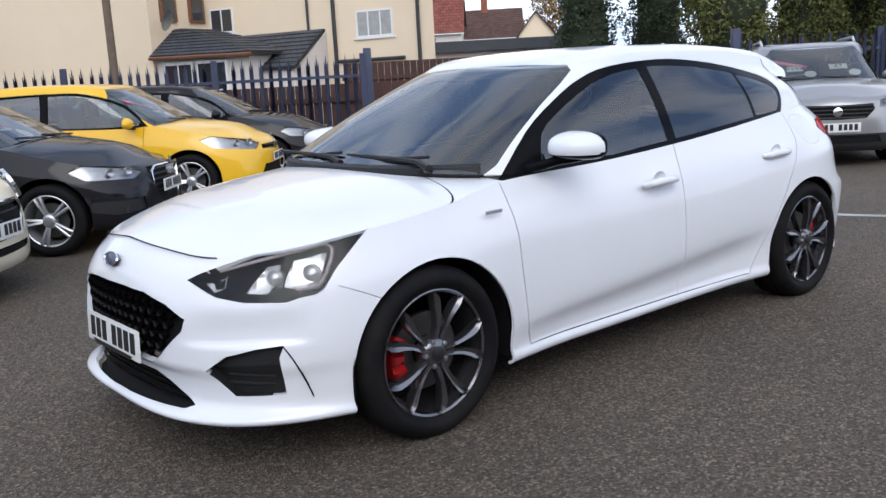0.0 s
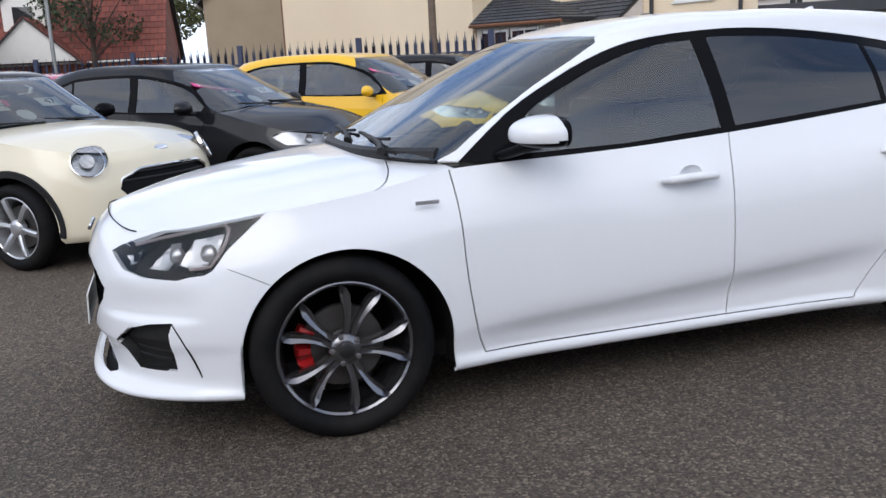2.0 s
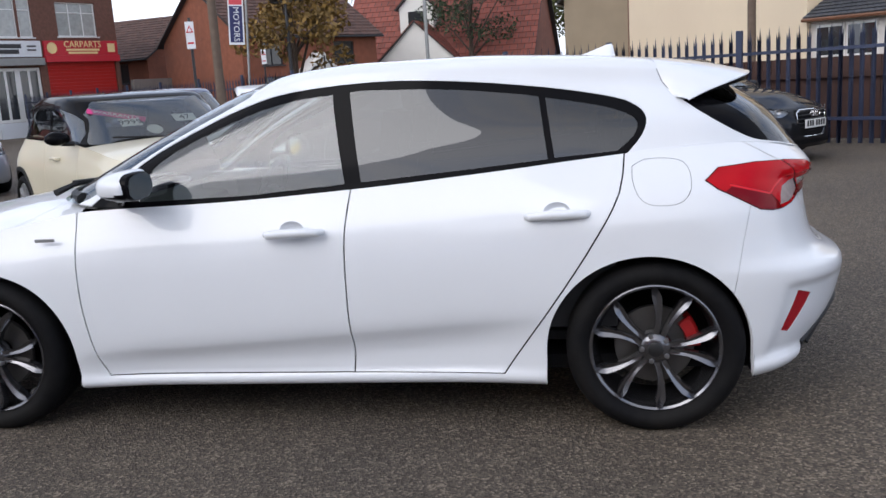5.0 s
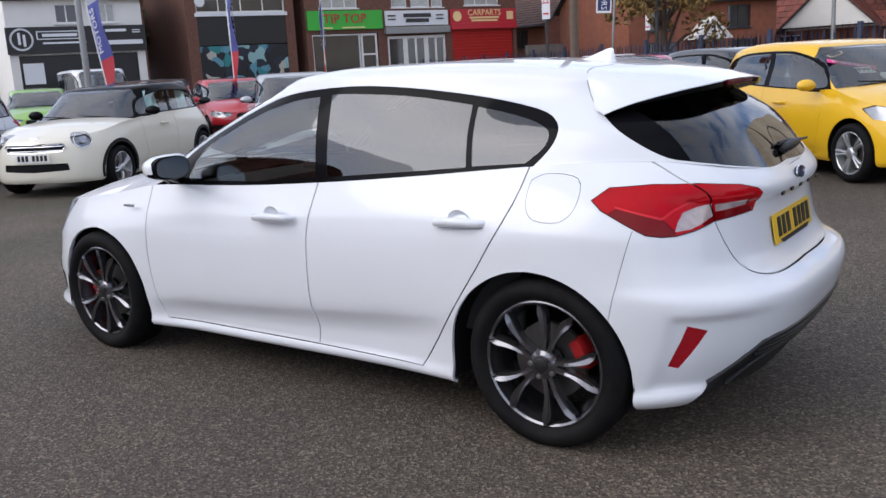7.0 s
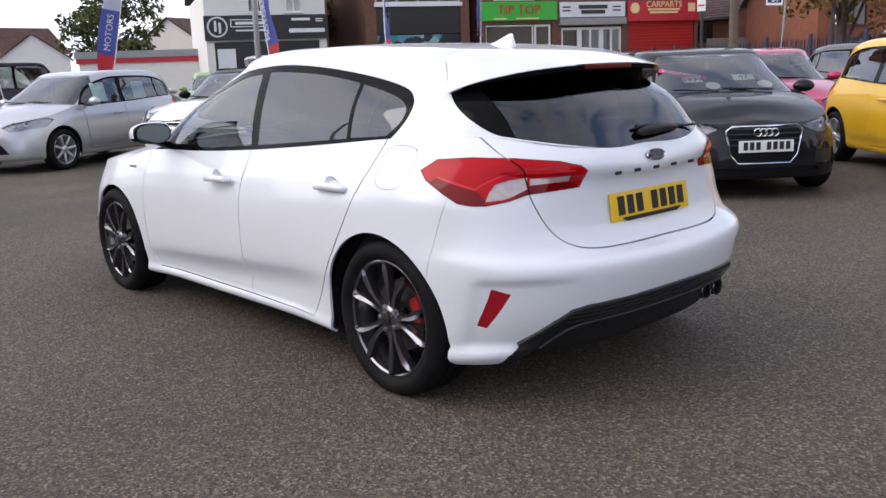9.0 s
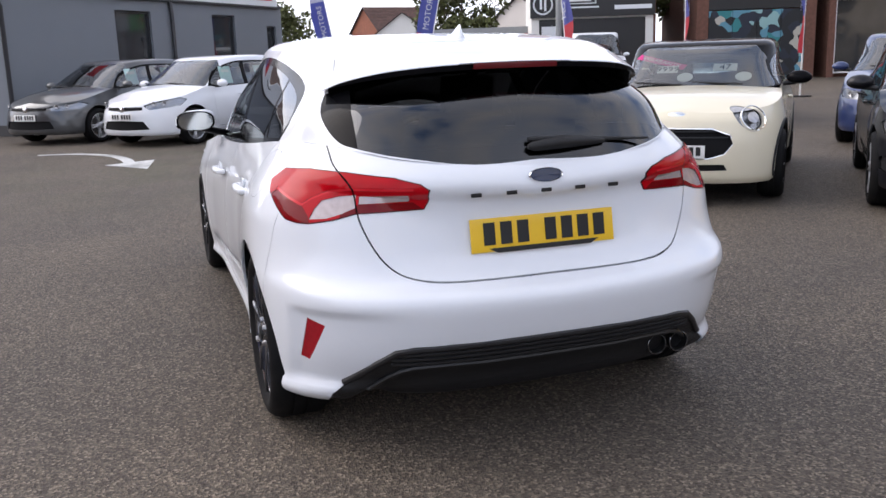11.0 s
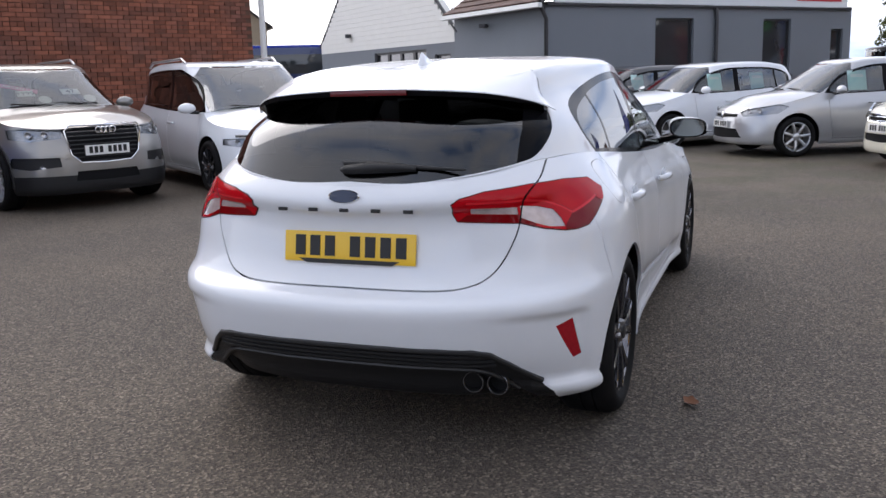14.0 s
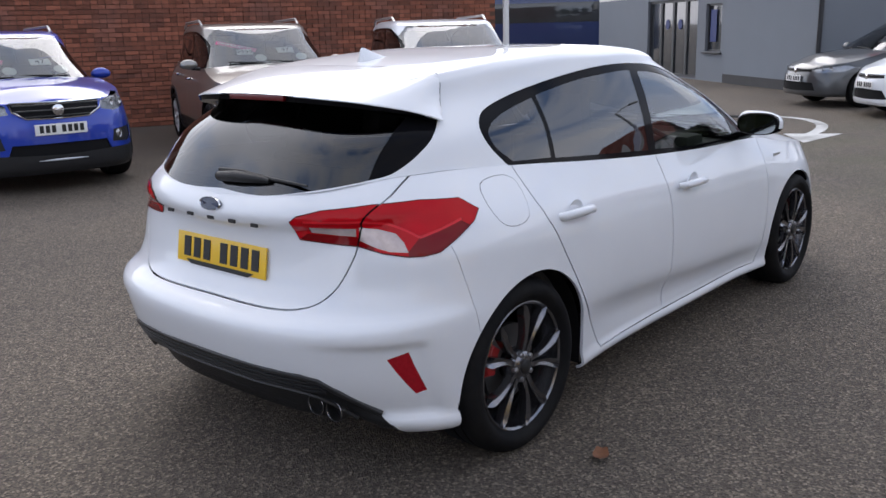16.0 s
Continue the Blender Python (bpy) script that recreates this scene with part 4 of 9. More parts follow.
            o_.matrix_basis = Matrix.Translation(c0) @ Vector((0.75, 0.6 * sgn, 0.05)).to_track_quat("X", "Z").to_matrix().to_4x4()
        # rear lamp cluster, split at the tailgate
        t = part("rear_lamp", take(lo, TL, nl, mi, 0.004), M["red_lens"], car, "red wrap-around rear lamp with clear centre")
        part("reversing_lens", take(lo, 17, nl, mi, 0.001), M["lens_white"], t, "clear reversing light lens")
        part("lower_lens", take(lo, 24, nl, mi, 0.002), M["red_deep"], t, "deep red lower lens")
        part("inner_lower_lens", take(lo, 25, nl, mi, 0.002), M["red_deep"], t, "deep red lower lens on the tailgate")
        part("light_guide", take(lo, 18, nl, mi, 0.002), M["red_guide"], t, "brighter red light guide")
        part("lamp_border", take(lo, 19, nl, mi, 0.002), M["lamp_rim"], t, "dark red lamp border")
        # fog lamp niche
        nch = part("fog_niche", take(lo, FG, nl, mi, -0.035), M["plastic"], car, "black moulded fog lamp niche")
        fl = lathe_bm([(0.0, 0.006), (0.025, 0.004), (0.034, 0.0), (0.036, -0.02), (0.0, -0.02)], 24, "x")
        fo = part("fog_lamp", fl, M["lens"], nch, "round fog lamp")
        fo.matrix_basis = pose(1.905, 0.668 * sgn, 0.372, 0, 0, 40 * sgn)
        for z_ in (0.315, 0.345):
            part("niche_rib", tube_bm([(2.03, 0.575 * sgn, z_ + 0.01), (1.98, 0.635 * sgn, z_ + 0.004), (1.92, 0.69 * sgn, z_)], 0.005, 6), M["dark_trim"], nch)
        bz = take(lo, FG, nl, mi, 0.0)
        ext = bmesh.ops.extrude_edge_only(bz, edges=[e for e in bz.edges if e.is_boundary])
        for v in ext["geom"]:
            if isinstance(v, bmesh.types.BMVert):
                no = nl(Vector((v.co.x, abs(v.co.y), v.co.z)))
                v.co -= Vector((no.x, no.y * sgn, no.z)) * 0.036
        bmesh.ops.delete(bz, geom=[f for f in bz.faces if f not in set(x for x in ext["geom"] if isinstance(x, bmesh.types.BMFace))], context="FACES")
        part("niche_edge", bz, M["plastic"], nch)
        part('bumper_slit', tube_bm([Vector((x, y * sgn, z)) for x, y, z in ((1.914, 0.750, 0.457), (1.900, 0.761, 0.430), (1.885, 0.771, 0.399), (1.868, 0.777, 0.362), (1.852, 0.781, 0.324), (1.840, 0.785, 0.290), (1.833, 0.789, 0.268))], [0.002, 0.003, 0.0035, 0.0035, 0.0035, 0.003, 0.002], 6), M['gap'], nch)
        # wheel arch liners
        for cx in (1.33, -1.325):
            own = bmesh.new()
            prof = [(cx + 0.376, 0.20)] + [(cx + 0.376 * math.cos(t), 0.31 + 0.366 * math.sin(t)) for t in np.linspace(0, math.pi, 30)] + [(cx - 0.376, 0.20)]
            a0 = [own.verts.new((x, 0.852 * sgn, z)) for x, z in prof]
            a1 = [own.verts.new((x, 0.55 * sgn, z)) for x, z in prof]
            for i in range(len(prof) - 1):
                own.faces.new((a0[i], a0[i + 1], a1[i + 1], a1[i]))
            own.faces.new(a1)
            part("arch_liner", own, M["gap"], car)
        # side skirt
    part("floor_pan", box_bm(3.5, 1.5, 0.06, (0.05, 0, 0.235), 0.02), M["gap"], car)
    # grilles
    g = part("grille", take(lo, GR, nl, 2, -0.045), M["gap"], car, "black honeycomb grille")
    cell = None
    for r in range(6):
        z = 0.395 + r * 0.041
        ymax = min(0.46, 0.30 + (z - 0.375) * 1.15) if z < 0.52 else 0.46 - (z - 0.55) * 1.6
        for k in range(-9, 10):
            y = (k + (0.5 if r % 2 else 0)) * 0.056
            if abs(y) > ymax - 0.045:
                continue
            x = 1.2 + (2.203 - 1.2) * (1 - (abs(y) / 0.885) ** 2.75) ** (1 / 2.75) - 0.026
            own = bmesh.new()
            o_, i_ = [], []
            for q in range(6):
                a = math.pi * q / 3
                o_.append(own.verts.new((0.006, 0.031 * math.cos(a), 0.0235 * math.sin(a))))
                i_.append(own.verts.new((-0.016, 0.0235 * math.cos(a), 0.0165 * math.sin(a))))
            for q in range(6):
                own.faces.new((o_[q], o_[(q + 1) % 6], i_[(q + 1) % 6], i_[q]))
            own.transform(Matrix.Translation((x, y, z)))
            cell = join_bm(cell, own)
    part("honeycomb", cell, M["gloss_black"], g, smooth=False)
    edge = take(lo, GR, nl, 2, 0.002)
    ext = bmesh.ops.extrude_edge_only(edge, edges=[e for e in edge.edges if e.is_boundary])
    for v in ext["geom"]:
        if isinstance(v, bmesh.types.BMVert):
            v.co.x -= 0.05
    bmesh.ops.delete(edge, geom=[f for f in edge.faces if f not in set(x for x in ext["geom"] if isinstance(x, bmesh.types.BMFace))], context="FACES")
    part("grille_frame", edge, M["gloss_black"], g)
    lg = part("lower_grille", take(lo, LG, nl, 2, -0.04), M["gap"], car, "black lower bumper grille")
    for z, reach in ((0.246, 0.43), (0.268, 0.40), (0.290, 0.355), (0.312, 0.31)):
        bar = []
        for y in np.linspace(-reach, reach, 21):
            hit = body_tree.ray_cast(Vector((3, abs(y), z)), Vector((-1, 0, 0)))[0]
            bar.append((hit.x - 0.016, y, z))
        part("grille_bar", tube_bm(bar, 0.0055, 6), M["gloss_black"], lg)
    # diffuser
    df = part("diffuser", take(lo, DF, nl, 2, -0.006), M["plastic"], car, "black moulded rear diffuser")
    part("diffuser_hollow", take(lo, 23, nl, 2, -0.05), M["gap"], df)
    for z in (0.394, 0.377, 0.360):
        part("diffuser_rib", tube_bm([behind(y, z, 0.001) for y in np.linspace(-0.55, 0.55, 25)], 0.006, 6), M["dark_trim"], df)
    half = [(0.682, 0.280), (0.655, 0.302), (0.59, 0.362), (0.535, 0.404), (0.48, 0.414), (0.36, 0.415), (0.18, 0.415)]
    for line, rad, nm in ((half, 0.012, "diffuser_edge"), ([(0.61, 0.258), (0.56, 0.300), (0.52, 0.329), (0.48, 0.341), (0.24, 0.341)], 0.009, "diffuser_lower_edge")):
        pts = [behind(y, z, -0.002) for y, z in line]
        part(nm, tube_bm(pts + [behind(0, line[-1][1], -0.002)] + [Vector((p.x, -p.y, p.z)) for p in pts[::-1]], rad, 8), M["dark_trim"], df)
    # black valance under the ribs, curling forward to the underside
    va = bmesh.new()
    ys = np.linspace(-0.60, 0.60, 33)
    rows = []
    for drop, fore in ((0.0, 0.020), (0.20, 0.055), (0.55, 0.072), (0.85, 0.095), (1.0, 0.140), (1.0, 0.42)):
        row = []
        for y in ys:
            zt = float(np.interp(abs(y), (0.48, 0.52, 0.56, 0.61), (0.343, 0.331, 0.302, 0.262)))
            p = behind(y, zt, -fore)
            row.append(va.verts.new((p.x, y, zt + (0.195 + 0.03 * (abs(y) / 0.60) ** 4 - zt) * drop)))
        rows.append(row)
    for r0, r1 in zip(rows, rows[1:]):
        for i in range(len(ys) - 1):
            va.faces.new((r0[i], r0[i + 1], r1[i + 1], r1[i]))
    part("diffuser_valance", va, M["plastic"], df)
    for y in (-0.455, -0.545):
        ex = lathe_bm([(0.036, 0.02), (0.0385, 0.0), (0.0385, -0.10), (0.034, -0.10), (0.034, 0.012)], 28, "x", closed=True)
        ex.transform(Matrix.Translation((-1.962, y, 0.280)) @ pose(0, 0, 0, 0, 0, 180))
        part("tailpipe", ex, M["dark_pipe"], car, "round dark steel tailpipe")
        part("tailpipe_lip", tube_bm([(-1.983, y + 0.0365 * math.cos(t), 0.280 + 0.0365 * math.sin(t)) for t in np.linspace(0, 2 * math.pi, 29)], 0.0026, 6, cap=False), M["rim"], car)
        part("tailpipe_bore", lathe_bm([(0.0, 0), (0.035, 0)], 20, "x"), M["gap"], car).matrix_basis = pose(-1.950, y, 0.280)
    # --- bonnet with shut line
    GB = 2
    bl = curve2([(1.60, 0.803), (1.42, 0.822), (1.26, 0.838), (1.17, 0.86), (1.11, 0.90), (1.065, 0.955)], 3)
    BON = 1
    # wing top beside the shut line: low z at each x
    cut(bo, bl + [(1.0, 0.99), (0.7, 1.0), (0.7, 0.70), (1.60, 0.70)], L, any_, BON)
    for p, q in zip(bl, bl[1:]):
        cut(bo, strip([p, q], 0.003), L, lambda f: f.calc_center_median().y > 0.5, GB)
        cut(lo, strip([p, q], 0.003), L, lambda f: f.calc_center_median().y > 0.5 and f.material_index == 0, GAP)
    for mi in (0, 1):
        part("inner_bonnet", take(bo, BON, nb, mi, -0.014), M["gap"], car)
    skin("bonnet", take(bo, 0, nb, 2), P, car, nb, 0.010)
    for mi in (0, 1):
        skin("wing_top", take(bo, BON, nb, mi), P, car, nb, 0)
    part("bonnet_seam", tube_bm([(float(1.2 + 0.903 * max(0, 1 - (abs(y) / 0.84) ** 2.5) ** 0.4) + 0.004, y, float(spline(HERO["belt"])(2.2 - 0.42 * (abs(y) / 0.5) ** 1.15 * 0.78)) + 0.001) for y in np.linspace(-0.50, 0.50, 41)], 0.0024, 6), M["gap"], car)
    # --- greenhouse
    WS, SW, SG, RG, BW, GG = 1, 2, 3, 4, 5, 6
    trim = curve2([(0.905, 0.895), (0.66, 1.075), (0.45, 1.185), (0.23, 1.275), (0.03, 1.322), (-0.31, 1.343), (-0.63, 1.327), (-0.98, 1.283), (-1.23, 1.233), (-1.315, 1.195), (-1.345, 1.15), (-1.325, 1.09), (-1.262, 1.020)], 3) + [(-1.26, 0.95), (0.3, 0.85), (0.9, 0.85)]
    cut(gr, trim, L, lambda f: f.normal.y > 0.12, SW, side)
    glass_f = curve2([(0.66, 0.928), (0.60, 1.06), (0.43, 1.155), (0.21, 1.243), (0.02, 1.290), (-0.145, 1.305)], 3) + [(-0.20, 0.965), (0.2, 0.936)]
    glass_r = [(-0.265, 0.968)] + curve2([(-0.215, 1.311), (-0.31, 1.313), (-0.62, 1.297), (-0.90, 1.262)], 3) + [(-0.95, 1.253), (-0.98, 1.022), (-0.7, 1.0)]
    glass_q = [(-1.005, 1.026)] + curve2([(-0.975, 1.247), (-1.1, 1.224), (-1.22, 1.195), (-1.29, 1.165), (-1.312, 1.135), (-1.295, 1.09), (-1.235, 1.040)], 3)
    for v, gpoly in ((SG, glass_f), (7, glass_r), (8, glass_q)):
        cut(gr, gpoly, L, lambda f: f.normal.y > 0.12, v, side)
    rw = curve2([(-1.485, 1.205), (-1.56, 1.15), (-1.66, 1.088), (-1.737, 1.050), (-1.80, 1.036), (-1.87, 1.020), (-1.94, 0.998), (-1.98, 0.975)], 3) + [(-2.1, 0.93), (-2.1, 1.34), (-1.72, 1.285), (-1.60, 1.25)]
    cut(gr, rw, L, lambda f: f.material_index == 0, RG)
    ws = [(-0.01, 0.80), (0.735, 0.80), (0.725, 0.955), (0.66, 1.12), (0.595, 1.25), (0.558, 1.312), (0.52, 1.336), (0.30, 1.347), (-0.01, 1.350)]
    cut(gr, ws, F, lambda f: f.calc_center_median().x > 0.1 and f.material_index == 0, WS, front)
    skin("roof", take(gr, 0, ng, 2), P, car, ng, 0.01)
    w = skin("windscreen", take(gr, WS, ng, 2), M["screen_glass"], car, ng, 0, "clear windscreen with a black border")
    w.visible_shadow = False
    for mi in (0, 1):
        t = skin("window_surround", take(gr, SW, ng, mi, -0.003), M["gloss_black"], car, ng, 0.01, "gloss black window surround")
        for v, k, nm in ((SG, "green_glass", "front_window"), (7, "privacy_glass", "rear_window"), (8, "privacy_glass", "quarter_window")):
            o = skin(nm, take(gr, v, ng, mi, -0.004), M[k], t, ng, 0, "dark tinted privacy glass" if v > 6 else "lightly green-tinted glass")
            o.visible_shadow = False
    corner = [(0.60, 0.8), (0.575, 1.02), (0.565, 1.15), (0.53, 1.24), (0.50, 1.4), (0.9, 1.4), (0.9, 0.8)]
    cut(gr, corner, B, lambda f: f.material_index == RG, 9)
    for mi in (0, 1):
        skin("screen_corner", take(gr, 9, ng, mi, -0.002), M["gloss_black"], car, ng, 0, "gloss black corner of the rear screen")
    r = skin("rear_screen", take(gr, RG, ng, 2, -0.002), M["rear_glass"], car, ng, 0, "dark privacy glass rear screen")
    r.visible_shadow = False
    part("headlining", take(gr, 0, ng, 2, -0.03), M["headliner"], car)
    # roof spoiler: runs out of the roof and ends in a thin edge over the rear screen
    edge_z = spline([(0, 1.300), (0.2, 1.297), (0.41, 1.284), (0.505, 1.268), (0.575, 1.248), (0.62, 1.226), (0.646, 1.207)])
    on_skin = lambda x, y, z: Vector(v_) if (v_ := roof_tree.find_nearest(Vector((x, abs(y), z)))[0]) else Vector((x, abs(y), z))
    top_bm, low_bm = bmesh.new(), bmesh.new()
    tops, lows = [], []
    for y in np.concatenate([-0.646 * np.cos(np.linspace(0, math.pi / 2, 25)), 0.646 * np.sin(np.linspace(0, math.pi / 2, 25))[1:]]):
        k = abs(y) / 0.646
        sg = 1 if y >= 0 else -1
        e = Vector((-1.79 + 0.29 * k ** 4, y * (1 - 0.008 * k ** 6), float(edge_z(abs(y)))))
        a = on_skin(-1.37 - 0.10 * k ** 10, 0.945 * y + 0.015 * k ** 6 * sg, 1.40 - 0.16 * k ** 6)
        a = Vector((a.x, a.y * sg, a.z + 0.0015))
        th = 0.022 * (1 - k ** 8) + 0.001
        row = []
        for t in np.linspace(0, 1, 9):
            c = a.lerp(e, t)
            c.z += 0.042 * t * (1 - t) * (1 - 0.55 * k ** 4)
            row.append(c)
        dip = 0.010 if abs(y) < 0.2 else 0.0
        row.append(e + Vector((-0.001 + dip, 0, -0.004)))
        tops.append([top_bm.verts.new(c) for c in row])
        b = on_skin(e.x + 0.17 * (1 - k ** 3) + 0.012, y * 0.985, e.z - 0.05 * (1 - k ** 3) - 0.01)
        b = Vector((b.x + 0.01, b.y * sg, b.z - 0.012))
        f0 = e + Vector((0.004 + dip, 0, -th))
        if k < 0.965:
            lows.append([low_bm.verts.new(c) for c in (row[-1] + Vector((0.0005, 0, 0.0005)), f0, f0.lerp(b, 0.35) + Vector((0, 0, 0.006)), f0.lerp(b, 0.7), b)])
    for own, secs in ((top_bm, tops), (low_bm, lows)):
        for s0, s1 in zip(secs, secs[1:]):
            for q in range(len(s0) - 1):
                own.faces.new((s0[q], s0[q + 1], s1[q + 1], s1[q]))
        bmesh.ops.recalc_face_normals(own, faces=own.faces)
        if sum(f.normal.z for f in own.faces) * (1 if own is top_bm else -1) < 0:
            bmesh.ops.reverse_faces(own, faces=own.faces)
    spo = part("roof_spoiler", top_bm, P, car, "white roof spoiler", angle=40)
    part("spoiler_underside", low_bm, M["gloss_black"], spo, "gloss black underside of the spoiler")
    part("brake_light", box_bm(0.014, 0.31, 0.021, (-1.782, 0, 1.287), 0.004), M["brake_strip"], spo, "red high-level brake light strip")
    part("spoiler_seam", tube_bm([on_skin(-1.365 - 0.10 * (abs(y) / 0.646) ** 10, 0.945 * y, 1.40 - 0.16 * (abs(y) / 0.646) ** 6) * 1.0 if y >= 0 else Vector((1, -1, 1)) * on_skin(-1.365 - 0.10 * (abs(y) / 0.646) ** 10, 0.945 * y, 1.40 - 0.16 * (abs(y) / 0.646) ** 6) for y in np.linspace(-0.64, 0.64, 41)], 0.0022, 6), M["seam_grey"], spo)
    # shark fin aerial
    fin = bmesh.new()
    secs = []
    for i, (x, h) in enumerate(((-1.10, 0.004), (-1.14, 0.018), (-1.19, 0.040), (-1.225, 0.056), (-1.245, 0.060), (-1.252, 0.052), (-1.258, 0.02), (-1.265, 0.0))):
        zz = float(spline(HERO["roof"])(x)) - 0.006
        wd_ = 0.026 * (1 - abs(i - 3.5) / 9)
        secs.append([fin.verts.new((x, sy * wd_ * kk, zz + h * hh)) for sy, kk, hh in ((1, 1, 0), (1, 0.55, 0.35), (1, 0.22, 0.75), (0.001, 0, 1.0), (-1, 0.22, 0.75), (-1, 0.55, 0.35), (-1, 1, 0))])
    for s0, s1 in zip(secs, secs[1:]):
        for j in range(6):
            fin.faces.new((s0[j], s0[j + 1], s1[j + 1], s1[j]))
    bmesh.ops.recalc_face_normals(fin, faces=fin.faces)
    part("roof_aerial", fin, P, car, "white shark-fin aerial")
    # rear wiper
    wp = tube_bm([(-1.958, 0.035, 1.022), (-1.962, 0.015, 1.023), (-1.962, -0.08, 1.030), (-1.957, -0.18, 1.030), (-1.950, -0.25, 1.026)], [0.008, 0.017, 0.021, 0.016, 0.008], 12)
    wi = part("rear_wiper", wp, M["plastic"], car, "black rear wiper arm")
    part("wiper_blade", tube_bm([(-1.946, 0.03, 1.044), (-1.944, -0.10, 1.044), (-1.942, -0.24, 1.032), (-1.940, -0.43, 1.024)], [0.008, 0.009, 0.008, 0.004], 8), M["plastic"], wi)
    # badge and lettering bars
    bd = lathe_bm([(0.0, 0.006), (0.9, 0.006), (1.0, 0.002), (1.0, -0.004)], 40, "x")
    bd.transform(Matrix.Diagonal((1, 0.058, 0.023, 1)))
    o = part("oval_badge", bd, M["badge_blue"], tailgate, "blue oval badge with a chrome rim")
    o.matrix_basis = pose(-2.018, 0, 0.934, 0, -14, 180)
    rg = lathe_bm([(0.93, 0.004), (1.0, 0.009), (1.07, 0.004)], 40, "x")
    rg.transform(Matrix.Diagonal((1, 0.058, 0.023, 1)))
    part("badge_rim", rg, M["chrome"], o)
    for y in (-0.246, -0.123, 0.0, 0.123, 0.246):
        part("letter_bar", box_bm(0.006, 0.036, 0.013, (-2.024, y, 0.886), 0.002), M["dark_trim"], tailgate)
    o2 = part("oval_badge", lathe_bm([(0.0, 0.006), (0.055, 0.004), (0.06, -0.004)], 36, "x"), M["badge_blue"], car, "blue oval badge with a chrome rim")
    o2.matrix_basis = pose(2.180, 0, 0.712, 0, -28, 0) @ Matrix.Diagonal((1, 1, 0.42, 1))
    rg = lathe_bm([(0.055, 0.004), (0.060, 0.009), (0.065, 0.002)], 36, "x")
    part("badge_rim", rg, M["chrome"], o2)
    number_plate(car, pose(-1.997, 0, 0.747, 0, -9, 180), True)
    number_plate(car, pose(2.213, 0, 0.425, 0, -3, 0), False, 0.52, 0.115)
    # wing badges
    for sgn in (1, -1):
        part("wing_badge", box_bm(0.085, 0.005, 0.014, (1.03, 0.866 * sgn, 0.800), 0.002, pose(0, 0, 0, 0, 0, 0)), M["silver_rim"], car, "small bright wing badge of plain bars")
        # door mirror
        own = bmesh.new()
        bmesh.ops.create_uvsphere(own, u_segments=32, v_segments=20, radius=1.0)
        sq = lambda q, n_: math.copysign(abs(q) ** n_, q)
        for v in own.verts:
            c = v.co.copy()
            out_ = (c.y + 1) / 2
            e_x = (0.172 - 0.06 * out_) if c.x > 0 else 0.034
            zz = sq(c.z, 0.72) * ((0.074 - 0.020 * out_) if c.z > 0 else 0.048)
            v.co = Vector((0.588 + e_x * c.x, (0.932 + 0.110 * sq(c.y, 0.75)) * sgn, 1.006 + zz - 0.004 * c.y))
        bmesh.ops.recalc_face_normals(own, faces=own.faces)
        under = own.copy()
        low_line = lambda f: f.calc_center_median().z < 0.984 + 0.10 * max(0, 0.62 - f.calc_center_median().x)
        bmesh.ops.delete(own, geom=[f for f in own.faces if low_line(f)], context="FACES")
        bmesh.ops.delete(under, geom=[f for f in under.faces if not low_line(f)], context="FACES")
        mi_ = part("door_mirror", own, P, car, "white door mirror with black base", angle=70)
        part("mirror_underside", under, M["gloss_black"], mi_, "gloss black mirror underside", angle=70)
        part("mirror_base", tube_bm([(0.73, 0.752 * sgn, 0.926), (0.71, 0.81 * sgn, 0.938), (0.67, 0.87 * sgn, 0.958), (0.645, 0.95 * sgn, 0.970), (0.63, 0.99 * sgn, 0.976)], [0.020, 0.020, 0.019, 0.018, 0.012], 10), M["gloss_black"], mi_, "gloss black mirror base")
        sr = lathe_bm([(0.0, 0.0), (0.9, 0.0), (1.0, 0.006), (1.0, 0.03)], 32, "x")
        for v in sr.verts:
            y_, z_ = v.co.y, v.co.z
            v.co = Vector((0.556 + v.co.x, (0.932 + 0.104 * math.copysign(abs(y_) ** 0.75, y_)) * sgn, 1.010 + 0.055 * math.copysign(abs(z_) ** 0.75, z_)))
        bmesh.ops.recalc_face_normals(sr, faces=sr.faces)
        part("mirror_shroud", sr, M["gloss_black"], mi_)
        gl_ = lathe_bm([(0.0, 0.0), (0.86, 0.0)], 32, "x")
        for v in gl_.verts:
            y_, z_ = v.co.y, v.co.z
            v.co = Vector((0.5535, (0.932 + 0.104 * math.copysign(abs(y_) ** 0.75, y_)) * sgn, 1.010 + 0.055 * math.copysign(abs(z_) ** 0.75, z_)))
        part("mirror_glass", gl_, M["mirror"], mi_, "mirror glass")
        for fr, wx in ((True, 1.35), (False, -1.35)):
            wh = wheel(car, (wx, 0.880 * sgn, 0.318), sgn > 0, r=0.326, rim_r=0.240, turn=-17)
            wh.data.materials[0] = M["tyre"]
            cb = caliper_bm(fr)
            cb.transform(Matrix.Translation((wx, 0.880 * sgn, 0.318)) @ Matrix.Diagonal((1, sgn, 1, 1)) @ pose(0, 0, 0, 0, 0 if fr else 200, 0))
            bmesh.ops.recalc_face_normals(cb, faces=cb.faces)
            part("brake_caliper", cb, M["caliper"], car, "red brake caliper")
    # cowl and wipers
    part("cowl", tube_bm([(1.155 - 0.22 * (abs(y) / 0.70) ** 3.2, y, 0.936 + 0.004 * abs(y)) for y in np.linspace(-0.70, 0.70, 25)], 0.030, 8), M["plastic"], car, "black plastic scuttle below the windscreen")
